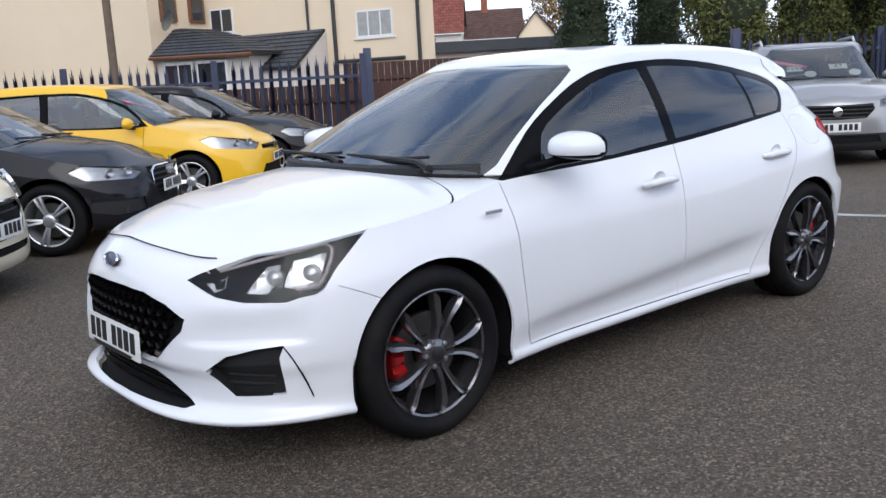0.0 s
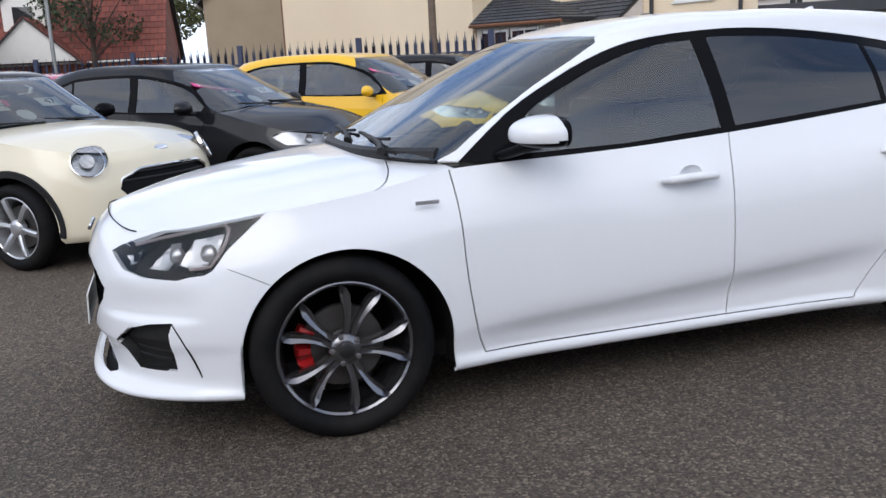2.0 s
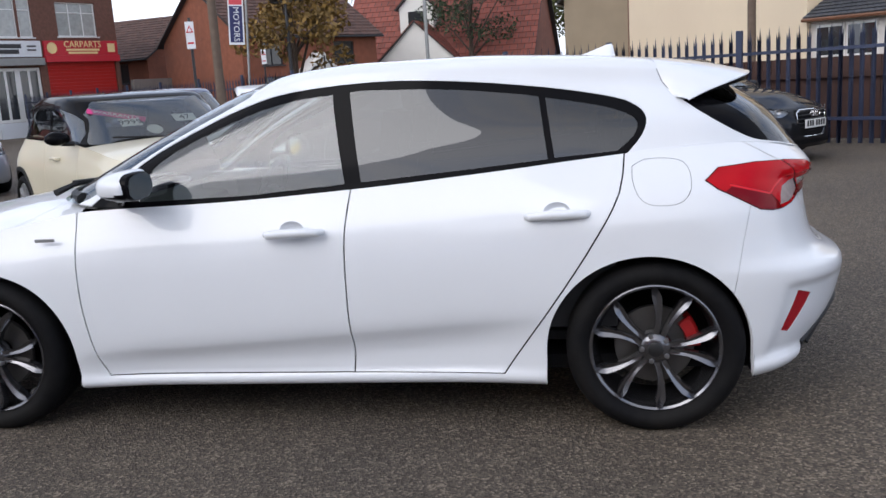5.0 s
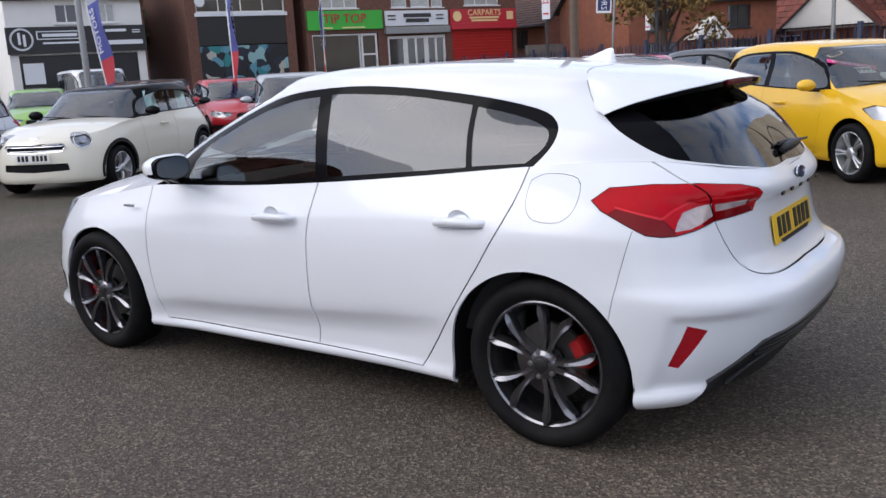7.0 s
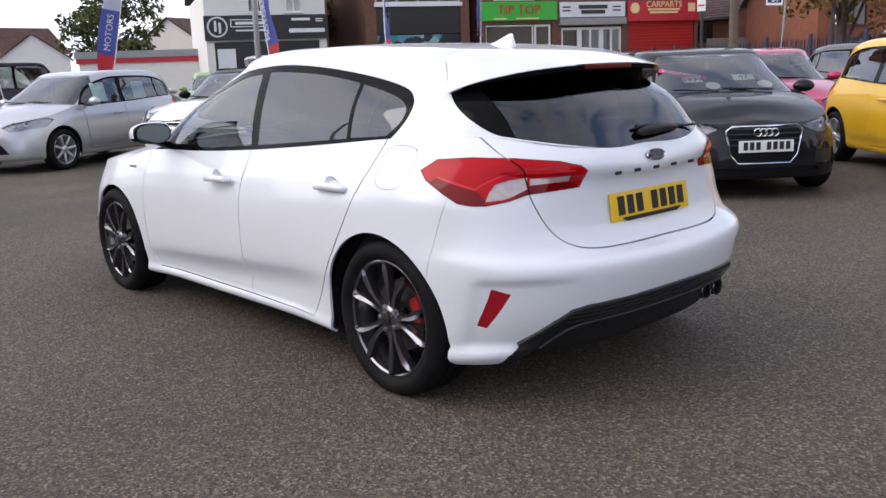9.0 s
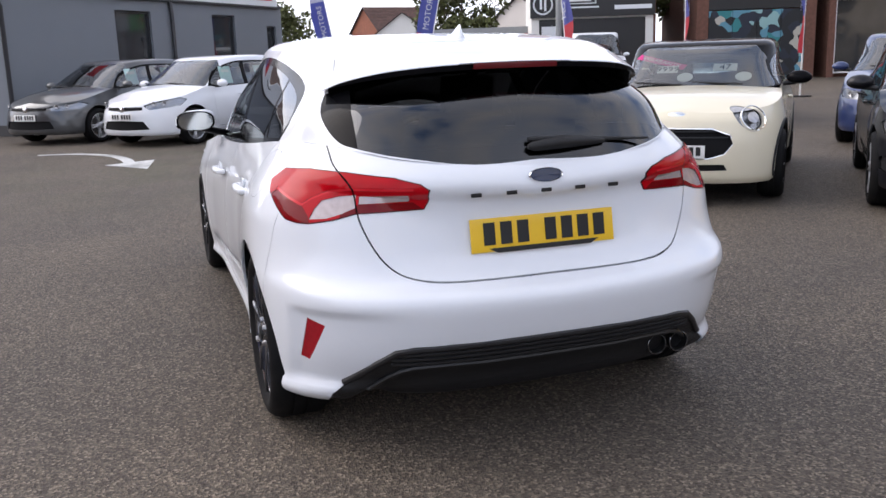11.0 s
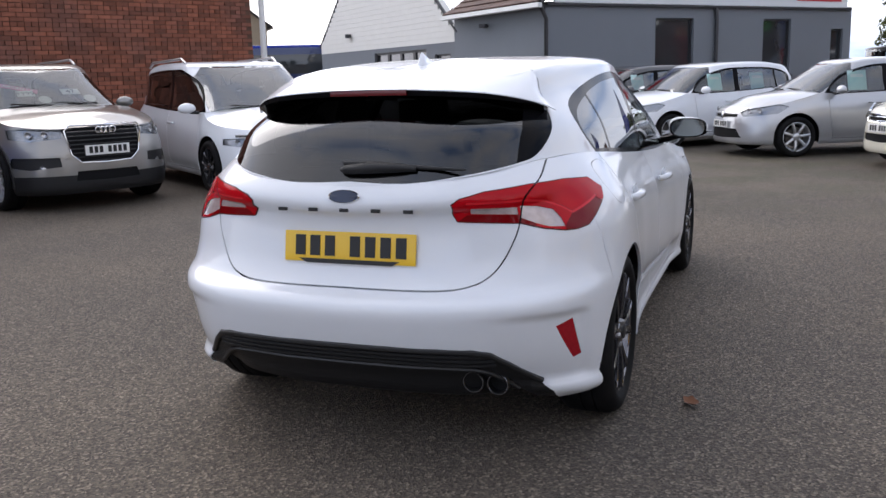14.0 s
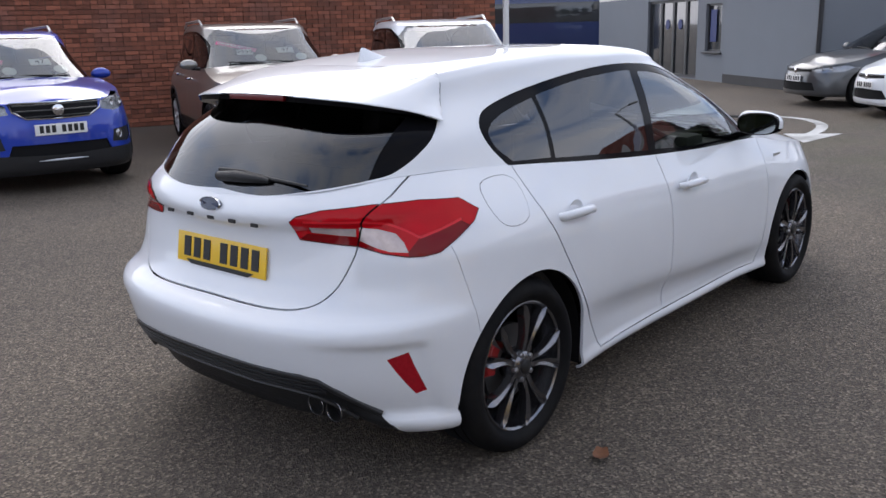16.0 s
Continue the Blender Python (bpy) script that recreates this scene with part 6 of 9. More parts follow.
                for s0, s1 in zip(secs, secs[1:]):
                    for q_ in range(3):
                        tb.faces.new((s0[q_], s0[q_ + 1], s1[q_ + 1], s1[q_]))
                bmesh.ops.recalc_face_normals(tb, faces=tb.faces)
                part("arch_trim", tb, M["plastic"], car, "black plastic wheel arch trim")
            wheel(car, (cx, (w - 0.012) * sg, tr), sg > 0, style, tr, tr * 0.715, spokes, rim, turn=20 if cx > 0 else 47, detail=False)
    # grille, intake, badge, plate
    g = part("grille", take(lo, GR, nl, 2, -0.025), M["gap"], car, "black front grille")
    zs = [z for _, z in k["grille"]]
    z0, z1 = min(zs), max(zs)
    nb_ = max(2, int((z1 - z0) / 0.045))
    for i in range(nb_):
        z = z0 + (i + 0.5) * (z1 - z0) / nb_
        ym = max([p_[0] + (q_[0] - p_[0]) * (z - p_[1]) / (q_[1] - p_[1]) for p_, q_ in zip(k["grille"], k["grille"][1:]) if (p_[1] - z) * (q_[1] - z) < 0] + [0.1]) - 0.02
        part("grille_bar", tube_bm([(fp(abs(y) / w)[0] - 0.012, y, z) for y in np.linspace(-ym, ym, 9)], 0.007, 6), M["chrome"] if colour == "p_cream_white" else M["dark_trim"], g)
    if chrome_grille:
        ring = [(y, z) for y, z in k["grille"]] + [(-y, z) for y, z in k["grille"][::-1]]
        pts = [(fp(min(0.99, abs(y) / w))[0] + 0.004, y, z) for y, z in ring]
        part("grille_surround", tube_bm(pts + [pts[0]], 0.010, 6), M["chrome"], g, "chrome grille surround")
    if k.get("brow"):
        def prow(y, z, out):
            hit = side_tree.ray_cast(Vector((5, abs(y), z)), Vector((-1, 0, 0)))[0]
            return Vector(((hit.x if hit is not None else fp(min(0.97, abs(y) / w))[0]) + out, y, z))
        for dz, rad, mm in ((0.0, 0.007, "chrome"), (0.013, 0.008, "gloss_black"), (0.026, 0.005, "chrome")):
            part("brow_strip", tube_bm([prow(y, k["brow"] - 0.055 + dz - 0.012 * (1 - abs(y) / w), 0.003) for y in np.linspace(-0.80 * w, 0.80 * w, 31)], rad, 6), M[mm], car, "thin strip under the bonnet edge")
        for sg in (1, -1):
            part("intake_trim", tube_bm([prow(y * sg, z, 0.003) for y, z in ((0.40, 0.396), (0.60, 0.402), (0.675, 0.392), (0.70, 0.370), (0.705, 0.305), (0.69, 0.282), (0.64, 0.266), (0.45, 0.262))], 0.007, 6), M["chrome"], car, "chrome trim round the end of the lower intake")
    if k.get("vent"):
        for mi in (0, 1):
            part("side_intake", take(lo, VN, nl, mi, -0.02), M["plastic"], car, "black side intake in the bumper")
    if kind == "small_suv":
        part("skid_strip", tube_bm([(fp(abs(y) / w)[0] + 0.006, y, 0.335) for y in np.linspace(-0.52, 0.52, 15)], 0.016, 8), M["silver_rim"], car, "silver skid strip under the bumper")
    part("lower_intake", take(lo, SL, nl, 2, -0.02), M["gap"], car)
    bd = part("front_badge", lathe_bm([(0.0, 0.008), (0.045, 0.006), (0.055, 0.0)], 24, "x"), M["chrome"], car, "round chrome badge")
    bd.matrix_basis = pose(xf - 0.005, 0, z1 - 0.06) @ Matrix.Diagonal((0.5, 2.0, 0.7, 1)) if kind in ("city", "suv") else pose(xf - 0.02, 0, (z0 + z1) / 2 if "mini" not in kind else 0.775)
    if kind in ("city", "suv") and chrome_grille:
        bd.data = mesh_from("front_badge", tube_bm([(0, 0.034 * math.cos(t), 0.034 * math.sin(t)) for t in np.linspace(0, 2 * math.pi, 21)], 0.0055, 6, cap=False), M["chrome"])
        bd.matrix_basis = pose(xf + 0.006, -0.078, z1 - 0.055)
        for q_ in (-0.026, 0.026, 0.078):
            part("badge_ring", tube_bm([(0, 0.034 * math.cos(t), 0.034 * math.sin(t)) for t in np.linspace(0, 2 * math.pi, 21)], 0.0055, 6, cap=False), M["chrome"], car).matrix_basis = pose(xf + 0.006, q_, z1 - 0.055)
    if "mini" in kind:
        bd.matrix_basis = pose(xf - 0.10, 0, 0.775, 0, -40, 0) @ Matrix.Diagonal((1, 1.3, 0.5, 1))
    if plate:
        number_plate(car, pose(xf + 0.012, 0, k["plate_z"]), False, 0.50, 0.108, holder=False)
    for sg in (1, -1):
        fx, fy = fp(0.70)
        part("fog_lamp", lathe_bm([(0.0, 0.01), (0.03, 0.008), (0.042, 0.0), (0.05, 0.006), (0.055, -0.01)], 20, "x"), M["headlamp_bowl"], car).matrix_basis = pose(fx + 0.012, fy * sg, k["slot"][0][1] + 0.03, 0, 0, 30 * sg)
    # greenhouse
    SW, WS, RG = 1, 2, 3
    zt = H - 0.115
    rfx, rrx = s["green"][2]["xf"] - 0.07, s["green"][2]["xr"] + 0.03
    trim = curve2([(b0 + 0.18, zb0 - 0.01), ((b0 + 0.18 + rfx) / 2 - 0.06, (zb0 + zt) / 2 + 0.05), (rfx - 0.22, zt - 0.02), (rfx - 0.6, zt + 0.008), ((rfx + rrx) / 2 - 0.25, zt), (rrx + 0.42, zt - 0.035), (rrx + 0.20, zt - 0.10), (rrx + 0.12, (zb1 + zt) / 2), (rrx + 0.16, zb1 + 0.02)], 3) + [(rrx + 0.16, zb1 - 0.1), (b0 + 0.18, zb0 - 0.1)]
    cut(gr, trim, (1, 0), lambda f: f.normal.y > 0.15, SW, (0, 1, 0))

    def at_top(x):
        P_ = trim[:-2]
        xs = [p[0] for p in P_][::-1]
        zz = [p[1] for p in P_][::-1]
        return float(np.interp(x, xs, zz)) - 0.028

    def belt_at(x):
        return float(spline(s["glass_base"])(x)) + 0.02
    bpx = -0.20 if k["doors"] == 2 else -0.40
    panes = [(b0 + 0.06, bpx + 0.05), (bpx - 0.05, rrx + 0.52)] + ([(rrx + 0.49, rrx + 0.20)] if k["doors"] == 2 else [])
    if k["doors"] == 1:
        panes = [(b0 + 0.06, bpx + 0.05), (bpx - 0.05, rrx + 0.24)]
    idx = 10
    for xa, xbn in panes:
        xs = np.linspace(xa, xbn, 7)
        poly = [(float(x), max(at_top(x), belt_at(x) + 0.004)) for x in xs] + [(float(x), belt_at(x)) for x in xs[::-1]]
        cut(gr, poly, (1, 0), lambda f: f.normal.y > 0.15, idx, (0, 1, 0))
        idx += 1
    cut(gr, [(-0.01, 0.5), (w * 0.84, 0.5), (w * 0.835, s["cowl"][1]), (w * 0.90 - 0.15 * 0.75, zt - 0.12), (w * 0.60, zt + 0.03), (-0.01, zt + 0.035)], (0, 1), lambda f: f.material_index == 0 and f.normal.x > 0.25 and f.calc_center_median().x > rfx - 0.12, WS, (1, 0, 0))
    cut(gr, [(-0.01, 0.5), (w * 0.68, 0.5), (w * 0.70, (zb + zt) / 2), (w * 0.60, zt - 0.05), (-0.01, zt - 0.03)], (0, 1), lambda f: f.material_index == 0 and f.normal.x < -0.2 and f.calc_center_median().x < rrx + 0.1, RG, (-1, 0, 0))
    skin("roof", take(gr, 0, ng, 2), M[roof] if roof else P, car, ng, 0.008)
    wsn = skin("windscreen", take(gr, WS, ng, 2), M["screen_glass"], car, ng, 0, "clear windscreen")
    wsn.visible_shadow = False
    rgn = skin("rear_screen", take(gr, RG, ng, 2), M[rear_glass], car, ng, 0)
    rgn.visible_shadow = False
    for mi in (0, 1):
        t = skin("window_surround", take(gr, SW, ng, mi, -0.002), M["gloss_black"], car, ng, 0.006)
        for v in range(10, idx):
            o = skin("side_window", take(gr, v, ng, mi, -0.003), M[glassk if v == 10 else rear_glass], t, ng, 0)
            o.visible_shadow = False
    if k.get("rails"):
        for sg in (1, -1):
            part("roof_rail", tube_bm([(rfx - 0.35, (w - 0.27) * sg, H - 0.035), (rfx - 0.5, (w - 0.26) * sg, H + 0.03), (rrx + 0.5, (w - 0.27) * sg, H + 0.012), (rrx + 0.3, (w - 0.28) * sg, H - 0.055)], 0.018, 8), M["silver_rim"], car, "silver roof rail")
    seats(car, 0.10 if not big else 0.25, 0.35, 0.36 if not big else 0.52, -0.75)
    part("cabin_floor", box_bm(wb - 0.2, s["W"] - 0.45, 0.04, (-0.1, 0, 0.34), 0.01), M["interior"], car)
    part("floor_pan", box_bm(wb + 0.9, s["W"] - 0.4, 0.06, (0, 0, 0.24), 0.02), M["gap"], car)
    for y0, y1 in ((0.45, -0.05), (-0.1, -0.55)):
        part("wiper", tube_bm([(s["cowl"][0] - 0.01, y0, s["cowl"][1] + 0.012), (s["cowl"][0] - 0.07, y1, s["cowl"][1] + 0.035)], 0.009, 6), M["plastic"], car)
    if sheets:
        # pale price sheets hung inside the windows of the near side
        tilt = math.degrees(math.atan2(s["green"][0]["w"] * w * 0.90 - s["green"][2]["w"][1][1], zt - zb0))
        for xa, xbn in panes[:2]:
            sh_ = part("price_sheet", box_bm(0.30, 0.003, 0.30, (0, 0, 0)), M["sheet"], car, "pale blue-green price sheet inside the side window", smooth=False)
            sh_.matrix_basis = pose((xa + xbn) / 2 - 0.03, w * 0.90 - (w * 0.90 - s["green"][2]["w"][1][1]) * 0.5 - 0.045, zb0 + 0.19, tilt, 0, 0)
            part("sheet_bar", box_bm(0.20, 0.003, 0.05, (0, 0.002, 0.07)), M["card"], sh_, smooth=False)
    if cards:
        # price cards and a sash behind the windscreen
        cx0, cz0 = s["cowl"]
        sl = math.degrees(math.atan2(H - 0.08 - cz0, cx0 - rfx))
        base = pose(cx0 - 0.06, 0, cz0 - 0.01, 0, -(90 - sl), 0)
        holder = part("window_card", box_bm(0.003, 0.20, 0.12, (0, -0.28, 0.30)), M["card"], car, "white price card behind the windscreen")
        holder.matrix_basis = base
        tx = text_bm("9999", 0.11, 0.002)
        tx.transform(Matrix.Translation((0.003, -0.28, 0.30)) @ pose(0, 0, 0, 90, 0, 90))
        part("card_figures", tx, M["plate_ink"], holder)
        h2 = part("window_card", box_bm(0.003, 0.22, 0.12, (0, 0.26, 0.32)), M["card"], car, "white price card behind the windscreen")
        h2.matrix_basis = base
        tx = text_bm("47", 0.11, 0.002)
        tx.transform(Matrix.Translation((0.003, 0.26, 0.32)) @ pose(0, 0, 0, 90, 0, 90))
        part("card_figures", tx, M["plate_ink"], h2)
        for y in (-0.10, 0.44):
            part("permit_disc", lathe_bm([(0.0, 0.002), (0.075, 0.002), (0.075, -0.002)], 20, "x"), M["card"], car, "white round card at the foot of the windscreen").matrix_basis = base @ pose(0, y, 0.16)
        sa = part("sash", box_bm(0.002, 0.52, 0.085, (0, 0, 0)), M["sash"], car, "magenta warranty sash across the windscreen")
        sa.matrix_basis = base @ pose(-0.002, -0.36, 0.44, -24, 0, 0)
        tx = text_bm("WARRANTY", 0.075, 0.002)
        tx.transform(Matrix.Translation((0.002, 0, 0)) @ pose(0, 0, 0, 90, 0, 90))
        part("sash_letters", tx, M["card"], sa)
    lo.free(), bo.free(), gr.free()
    return car


M["p_black"] = paint("black_car_paint", (0.005, 0.005, 0.007), 0.0, 0.55, 0.55)
M["p_yellow"] = paint("yellow_car_paint", (0.78, 0.46, 0.01))
M["p_cream"] = paint("cream_car_paint", (0.72, 0.66, 0.50))
M["p_cream_white"] = paint("pale_cream_car_paint", (0.74, 0.71, 0.60))
M["p_silver"] = paint("silver_car_paint", (0.46, 0.47, 0.49), 0.55, 0.3)
M["p_bronze"] = paint("bronze_silver_car_paint", (0.29, 0.28, 0.265), 0.6, 0.3)
M["p_grey"] = paint("dark_grey_car_paint", (0.075, 0.078, 0.082), 0.4, 0.3)
M["p_blue"] = paint("bright_blue_car_paint", (0.015, 0.045, 0.36), 0.2, 0.3)
M["p_navy"] = paint("navy_car_paint", (0.02, 0.035, 0.11), 0.2, 0.3)
M["p_red"] = paint("red_car_paint", (0.42, 0.012, 0.02))
M["p_pink"] = paint("raspberry_car_paint", (0.45, 0.02, 0.09), 0.2)
M["p_silver2"] = paint("grey_silver_car_paint", (0.30, 0.30, 0.31), 0.5, 0.3)
M["p_green"] = paint("lime_car_paint", (0.22, 0.42, 0.06))

parked_car("small_hatchback", "city", "p_black", "glossy black small hatchback with a sash in its windscreen", (1.50, -5.90), 139, cards=True, glassk="green_glass", rear_glass="privacy_glass", style="pair")
parked_car("yellow_hatchback", "hatch_three_door", "p_yellow", "bright yellow three-door hatchback with silver wheels", (-0.60, -7.70), 138, cards=True, glassk="green_glass", style="pair", chrome_grille=False)
parked_car("retro_hatchback", "mini", "p_cream", "cream small hatchback with a black roof", (3.30, -4.33), 138.5, roof="gloss_black", cards=True, glassk="green_glass", style="plain", spokes=6)
parked_car("retro_hatchback", "older_mini", "p_cream_white", "pale cream small hatchback with a dark roof", (8.92, -4.44), 115, roof="gloss_black", sheets=True, glassk="green_glass", style="pair")
parked_car("silver_hatchback", "hatch", "p_silver", "silver five-door hatchback with silver wheels", (10.95, -2.42), 117, sheets=True, glassk="green_glass", style="plain", spokes=7, chrome_grille=False)
parked_car("white_hatchback", "hatch", "white", "small white five-door hatchback", (12.45, -0.05), 133, sheets=True, glassk="green_glass", style="pair", chrome_grille=False, fine=0.34)
parked_car("grey_estate_car", "estate", "p_grey", "dark grey estate car beside the office wall", (14.1, 1.6), 137, sheets=True, style="pair", chrome_grille=False, fine=0.36)
parked_car("people_carrier", "mpv", "white", "white people carrier with dark wheels and roof rails", (5.88, 5.71), -125.5, rear_glass="privacy_glass", style="split", rim=("rim", "dark_trim"))
parked_car("bronze_suv", "suv", "p_bronze", "bronze-silver sport utility car before the brick wall", (4.05, 7.55), -115, rear_glass="privacy_glass", cards=True, style="pair")
parked_car("blue_suv", "small_suv", "p_blue", "bright blue compact sport utility car before the brick wall", (0.86, 8.15), -101, rear_glass="privacy_glass", cards=True, chrome_grille=True)
parked_car("silver_crossover", "crossover", "p_silver2", "grey-silver crossover car with roof rails", (-8.75, -3.02), 37, cards=True, chrome_grille=False)
parked_car("dark_hatchback", "city", "p_black", "black hatchback beside the palisade fence", (-2.50, -9.25), 138, fine=0.34, glassk="green_glass")
for nm, kd, col, lab, at, hd in (
        ("raspberry_hatchback", "city", "p_pink", "raspberry red small hatchback with a card in its windscreen", (3.1, -10.2), 130),
        ("navy_hatchback", "estate", "p_navy", "navy blue estate car in the second row", (5.4, -9.4), 132),
        ("white_rear_hatchback", "hatch", "white", "white hatchback parked with its tail outwards", (6.4, -16.4), -68),
        ("grey_hatchback", "hatch", "p_grey", "grey hatchback near the blue fence", (2.2, -12.9), 150),
        ("red_hatchback", "city", "p_red", "red hatchback in the far row", (13.2, -10.6), 150),
        ("silver_saloon", "estate", "p_silver", "silver car in the far row", (9.6, -9.0), 140),
        ("black_estate", "estate", "p_black", "black car behind the cream hatchback", (11.6, -7.2), -40),
        ("black_van", "van", "p_black", "black van parked by the road", (27.5, -6.3), -75),
        ("silver_estate", "estate", "p_silver", "pale blue-silver estate car", (15.5, -5.0), -45),
        ("lime_hatchback", "city", "p_green", "lime green small car in the far row", (19.5, -9.5), 150),
        ("white_van", "van", "white", "white van across the road", (24.0, -14.2), 160)):
    parked_car(nm, kd, col, lab, at, hd, fine=0.26, plate=False, chrome_grille=False, glassk="green_glass")


# ---------------------------------------------------------------- ground
def asphalt_material():
    m = bpy.data.materials.new("worn_tarmac")
    m.use_nodes = True
    n, l = m.node_tree.nodes, m.node_tree.links
    b = n["Principled BSDF"]
    co = n.new("ShaderNodeTexCoord")
    v = n.new("ShaderNodeTexVoronoi")
    v.inputs["Scale"].default_value = 108
    l.new(co.outputs["Object"], v.inputs["Vector"])
    stone = n.new("ShaderNodeValToRGB")
    e = stone.color_ramp.elements
    e[0].position, e[0].color = 0.0, (0.046, 0.037, 0.028, 1)
    e[1].position, e[1].color = 1.0, (0.30, 0.25, 0.195, 1)
    mid = stone.color_ramp.elements.new(0.80)
    mid.color = (0.150, 0.122, 0.094, 1)
    sep = n.new("ShaderNodeSeparateColor")
    l.new(v.outputs["Color"], sep.inputs[0])
    l.new(sep.outputs[0], stone.inputs[0])
    fine = n.new("ShaderNodeTexNoise")
    fine.inputs["Scale"].default_value = 260
    fine.inputs["Detail"].default_value = 3
    l.new(co.outputs["Object"], fine.inputs["Vector"])
    mul = n.new("ShaderNodeMix")
    mul.data_type, mul.blend_type = "RGBA", "MULTIPLY"
    mul.inputs[0].default_value = 0.7
    fr = n.new("ShaderNodeValToRGB")
    fr.color_ramp.elements[0].position, fr.color_ramp.elements[0].color = 0.3, (0.58, 0.58, 0.58, 1)
    fr.color_ramp.elements[1].position, fr.color_ramp.elements[1].color = 0.7, (1.38, 1.38, 1.38, 1)
    l.new(fine.outputs[0], fr.inputs[0])
    l.new(stone.outputs[0], mul.inputs[6])
    l.new(fr.outputs[0], mul.inputs[7])
    stain = n.new("ShaderNodeTexNoise")
    stain.inputs["Scale"].default_value = 0.45
    stain.inputs["Detail"].default_value = 7
    l.new(co.outputs["Object"], stain.inputs["Vector"])
    sr = n.new("ShaderNodeValToRGB")
    sr.color_ramp.elements[0].position, sr.color_ramp.elements[0].color = 0.32, (0.80, 0.80, 0.81, 1)
    sr.color_ramp.elements[1].position, sr.color_ramp.elements[1].color = 0.70, (1.26, 1.23, 1.16, 1)
    l.new(stain.outputs[0], sr.inputs[0])
    m2 = n.new("ShaderNodeMix")
    m2.data_type, m2.blend_type = "RGBA", "MULTIPLY"
    m2.inputs[0].default_value = 1.0
    l.new(mul.outputs[2], m2.inputs[6])
    l.new(sr.outputs[0], m2.inputs[7])
    # mossy patch ahead of the car
    moss = n.new("ShaderNodeTexNoise")
    moss.inputs["Scale"].default_value = 1.3
    moss.inputs["Detail"].default_value = 8
    l.new(co.outputs["Object"], moss.inputs["Vector"])
    dist = n.new("ShaderNodeVectorMath")
    dist.operation = "DISTANCE"
    dist.inputs[1].default_value = (7.5, -0.8, 0)
    l.new(co.outputs["Object"], dist.inputs[0])
    mr = n.new("ShaderNodeMapRange")
    mr.inputs[1].default_value, mr.inputs[2].default_value, mr.inputs[3].default_value, mr.inputs[4].default_value = 1.0, 5.0, 0.55, 0.0
    l.new(dist.outputs["Value"], mr.inputs[0])
    mm = n.new("ShaderNodeMath")
    mm.operation = "MULTIPLY"
    mo = n.new("ShaderNodeMapRange")
    mo.inputs[1].default_value, mo.inputs[2].default_value = 0.38, 0.62
    l.new(moss.outputs[0], mo.inputs[0])
    l.new(mr.outputs[0], mm.inputs[0])
    l.new(mo.outputs[0], mm.inputs[1])
    m3 = n.new("ShaderNodeMix")
    m3.data_type = "RGBA"
    l.new(mm.outputs[0], m3.inputs[0])
    l.new(m2.outputs[2], m3.inputs[6])
    m3.inputs[7].default_value = (0.075, 0.078, 0.034, 1)
    l.new(m3.outputs[2], b.inputs["Base Color"])
    b.inputs["Roughness"].default_value = 0.72
    b.inputs["Specular IOR Level"].default_value = 0.45
    bp = n.new("ShaderNodeBump")
    bp.inputs["Strength"].default_value = 0.9
    bp.inputs["Distance"].default_value = 0.013
    hm = n.new("ShaderNodeMath")
    hm.operation = "ADD"
    l.new(v.outputs["Distance"], hm.inputs[0])
    l.new(fine.outputs[0], hm.inputs[1])
    l.new(hm.outputs[0], bp.inputs["Height"])
    l.new(bp.outputs[0], b.inputs["Normal"])
    return m


M["asphalt"] = asphalt_material()
g = bmesh.new()
bmesh.ops.create_grid(g, x_segments=4, y_segments=4, size=600)
tagged(part("ground", g, M["asphalt"], None), "dark worn tarmac of the car park", "ground", kind="structure")
M["road_paint"] = mat("worn_white_road_paint", (0.55, 0.55, 0.53), 0.7, 0, 0, 0.35, 14, 0.3, 120, grime=(0.20, 0.20, 0.19))


def flat(name, poly, z, material, label, category="marking"):
    bm = bmesh.new()
    bm.faces.new([bm.verts.new((x, y, z)) for x, y in poly])
    bmesh.ops.recalc_face_normals(bm, faces=bm.faces)
    if list(bm.faces)[0].normal.z < 0:
        bmesh.ops.reverse_faces(bm, faces=bm.faces)
    o = part(name, bm, material, None, smooth=False)
    return tagged(o, label, category, kind="structure")


flat("road_marking", strip([(-3.80, -0.70), (-4.02, 0.0), (-4.75, 2.0)], 0.10), 0.004, M["road_paint"], "worn white bay line on the tarmac")
arc = curve2([(10.55, 2.75), (10.35, 2.15), (9.75, 1.68), (9.0, 1.45), (8.2, 1.38)], 5)
flat("road_marking", strip(arc, 0.16), 0.004, M["road_paint"], "worn white curved arrow shaft on the tarmac")
flat("road_marking", [(8.72, 1.05), (7.55, 1.17), (8.35, 1.72)], 0.005, M["road_paint"], "worn white arrow head on the tarmac")
flat("road_marking", strip([(-5.6, -10.2), (-9.0, -8.2)], 0.12), 0.004, mat("yellow_road_paint", (0.60, 0.40, 0.06), 0.7, 0, 0, 0.3, 12), "worn yellow line at the gateway")


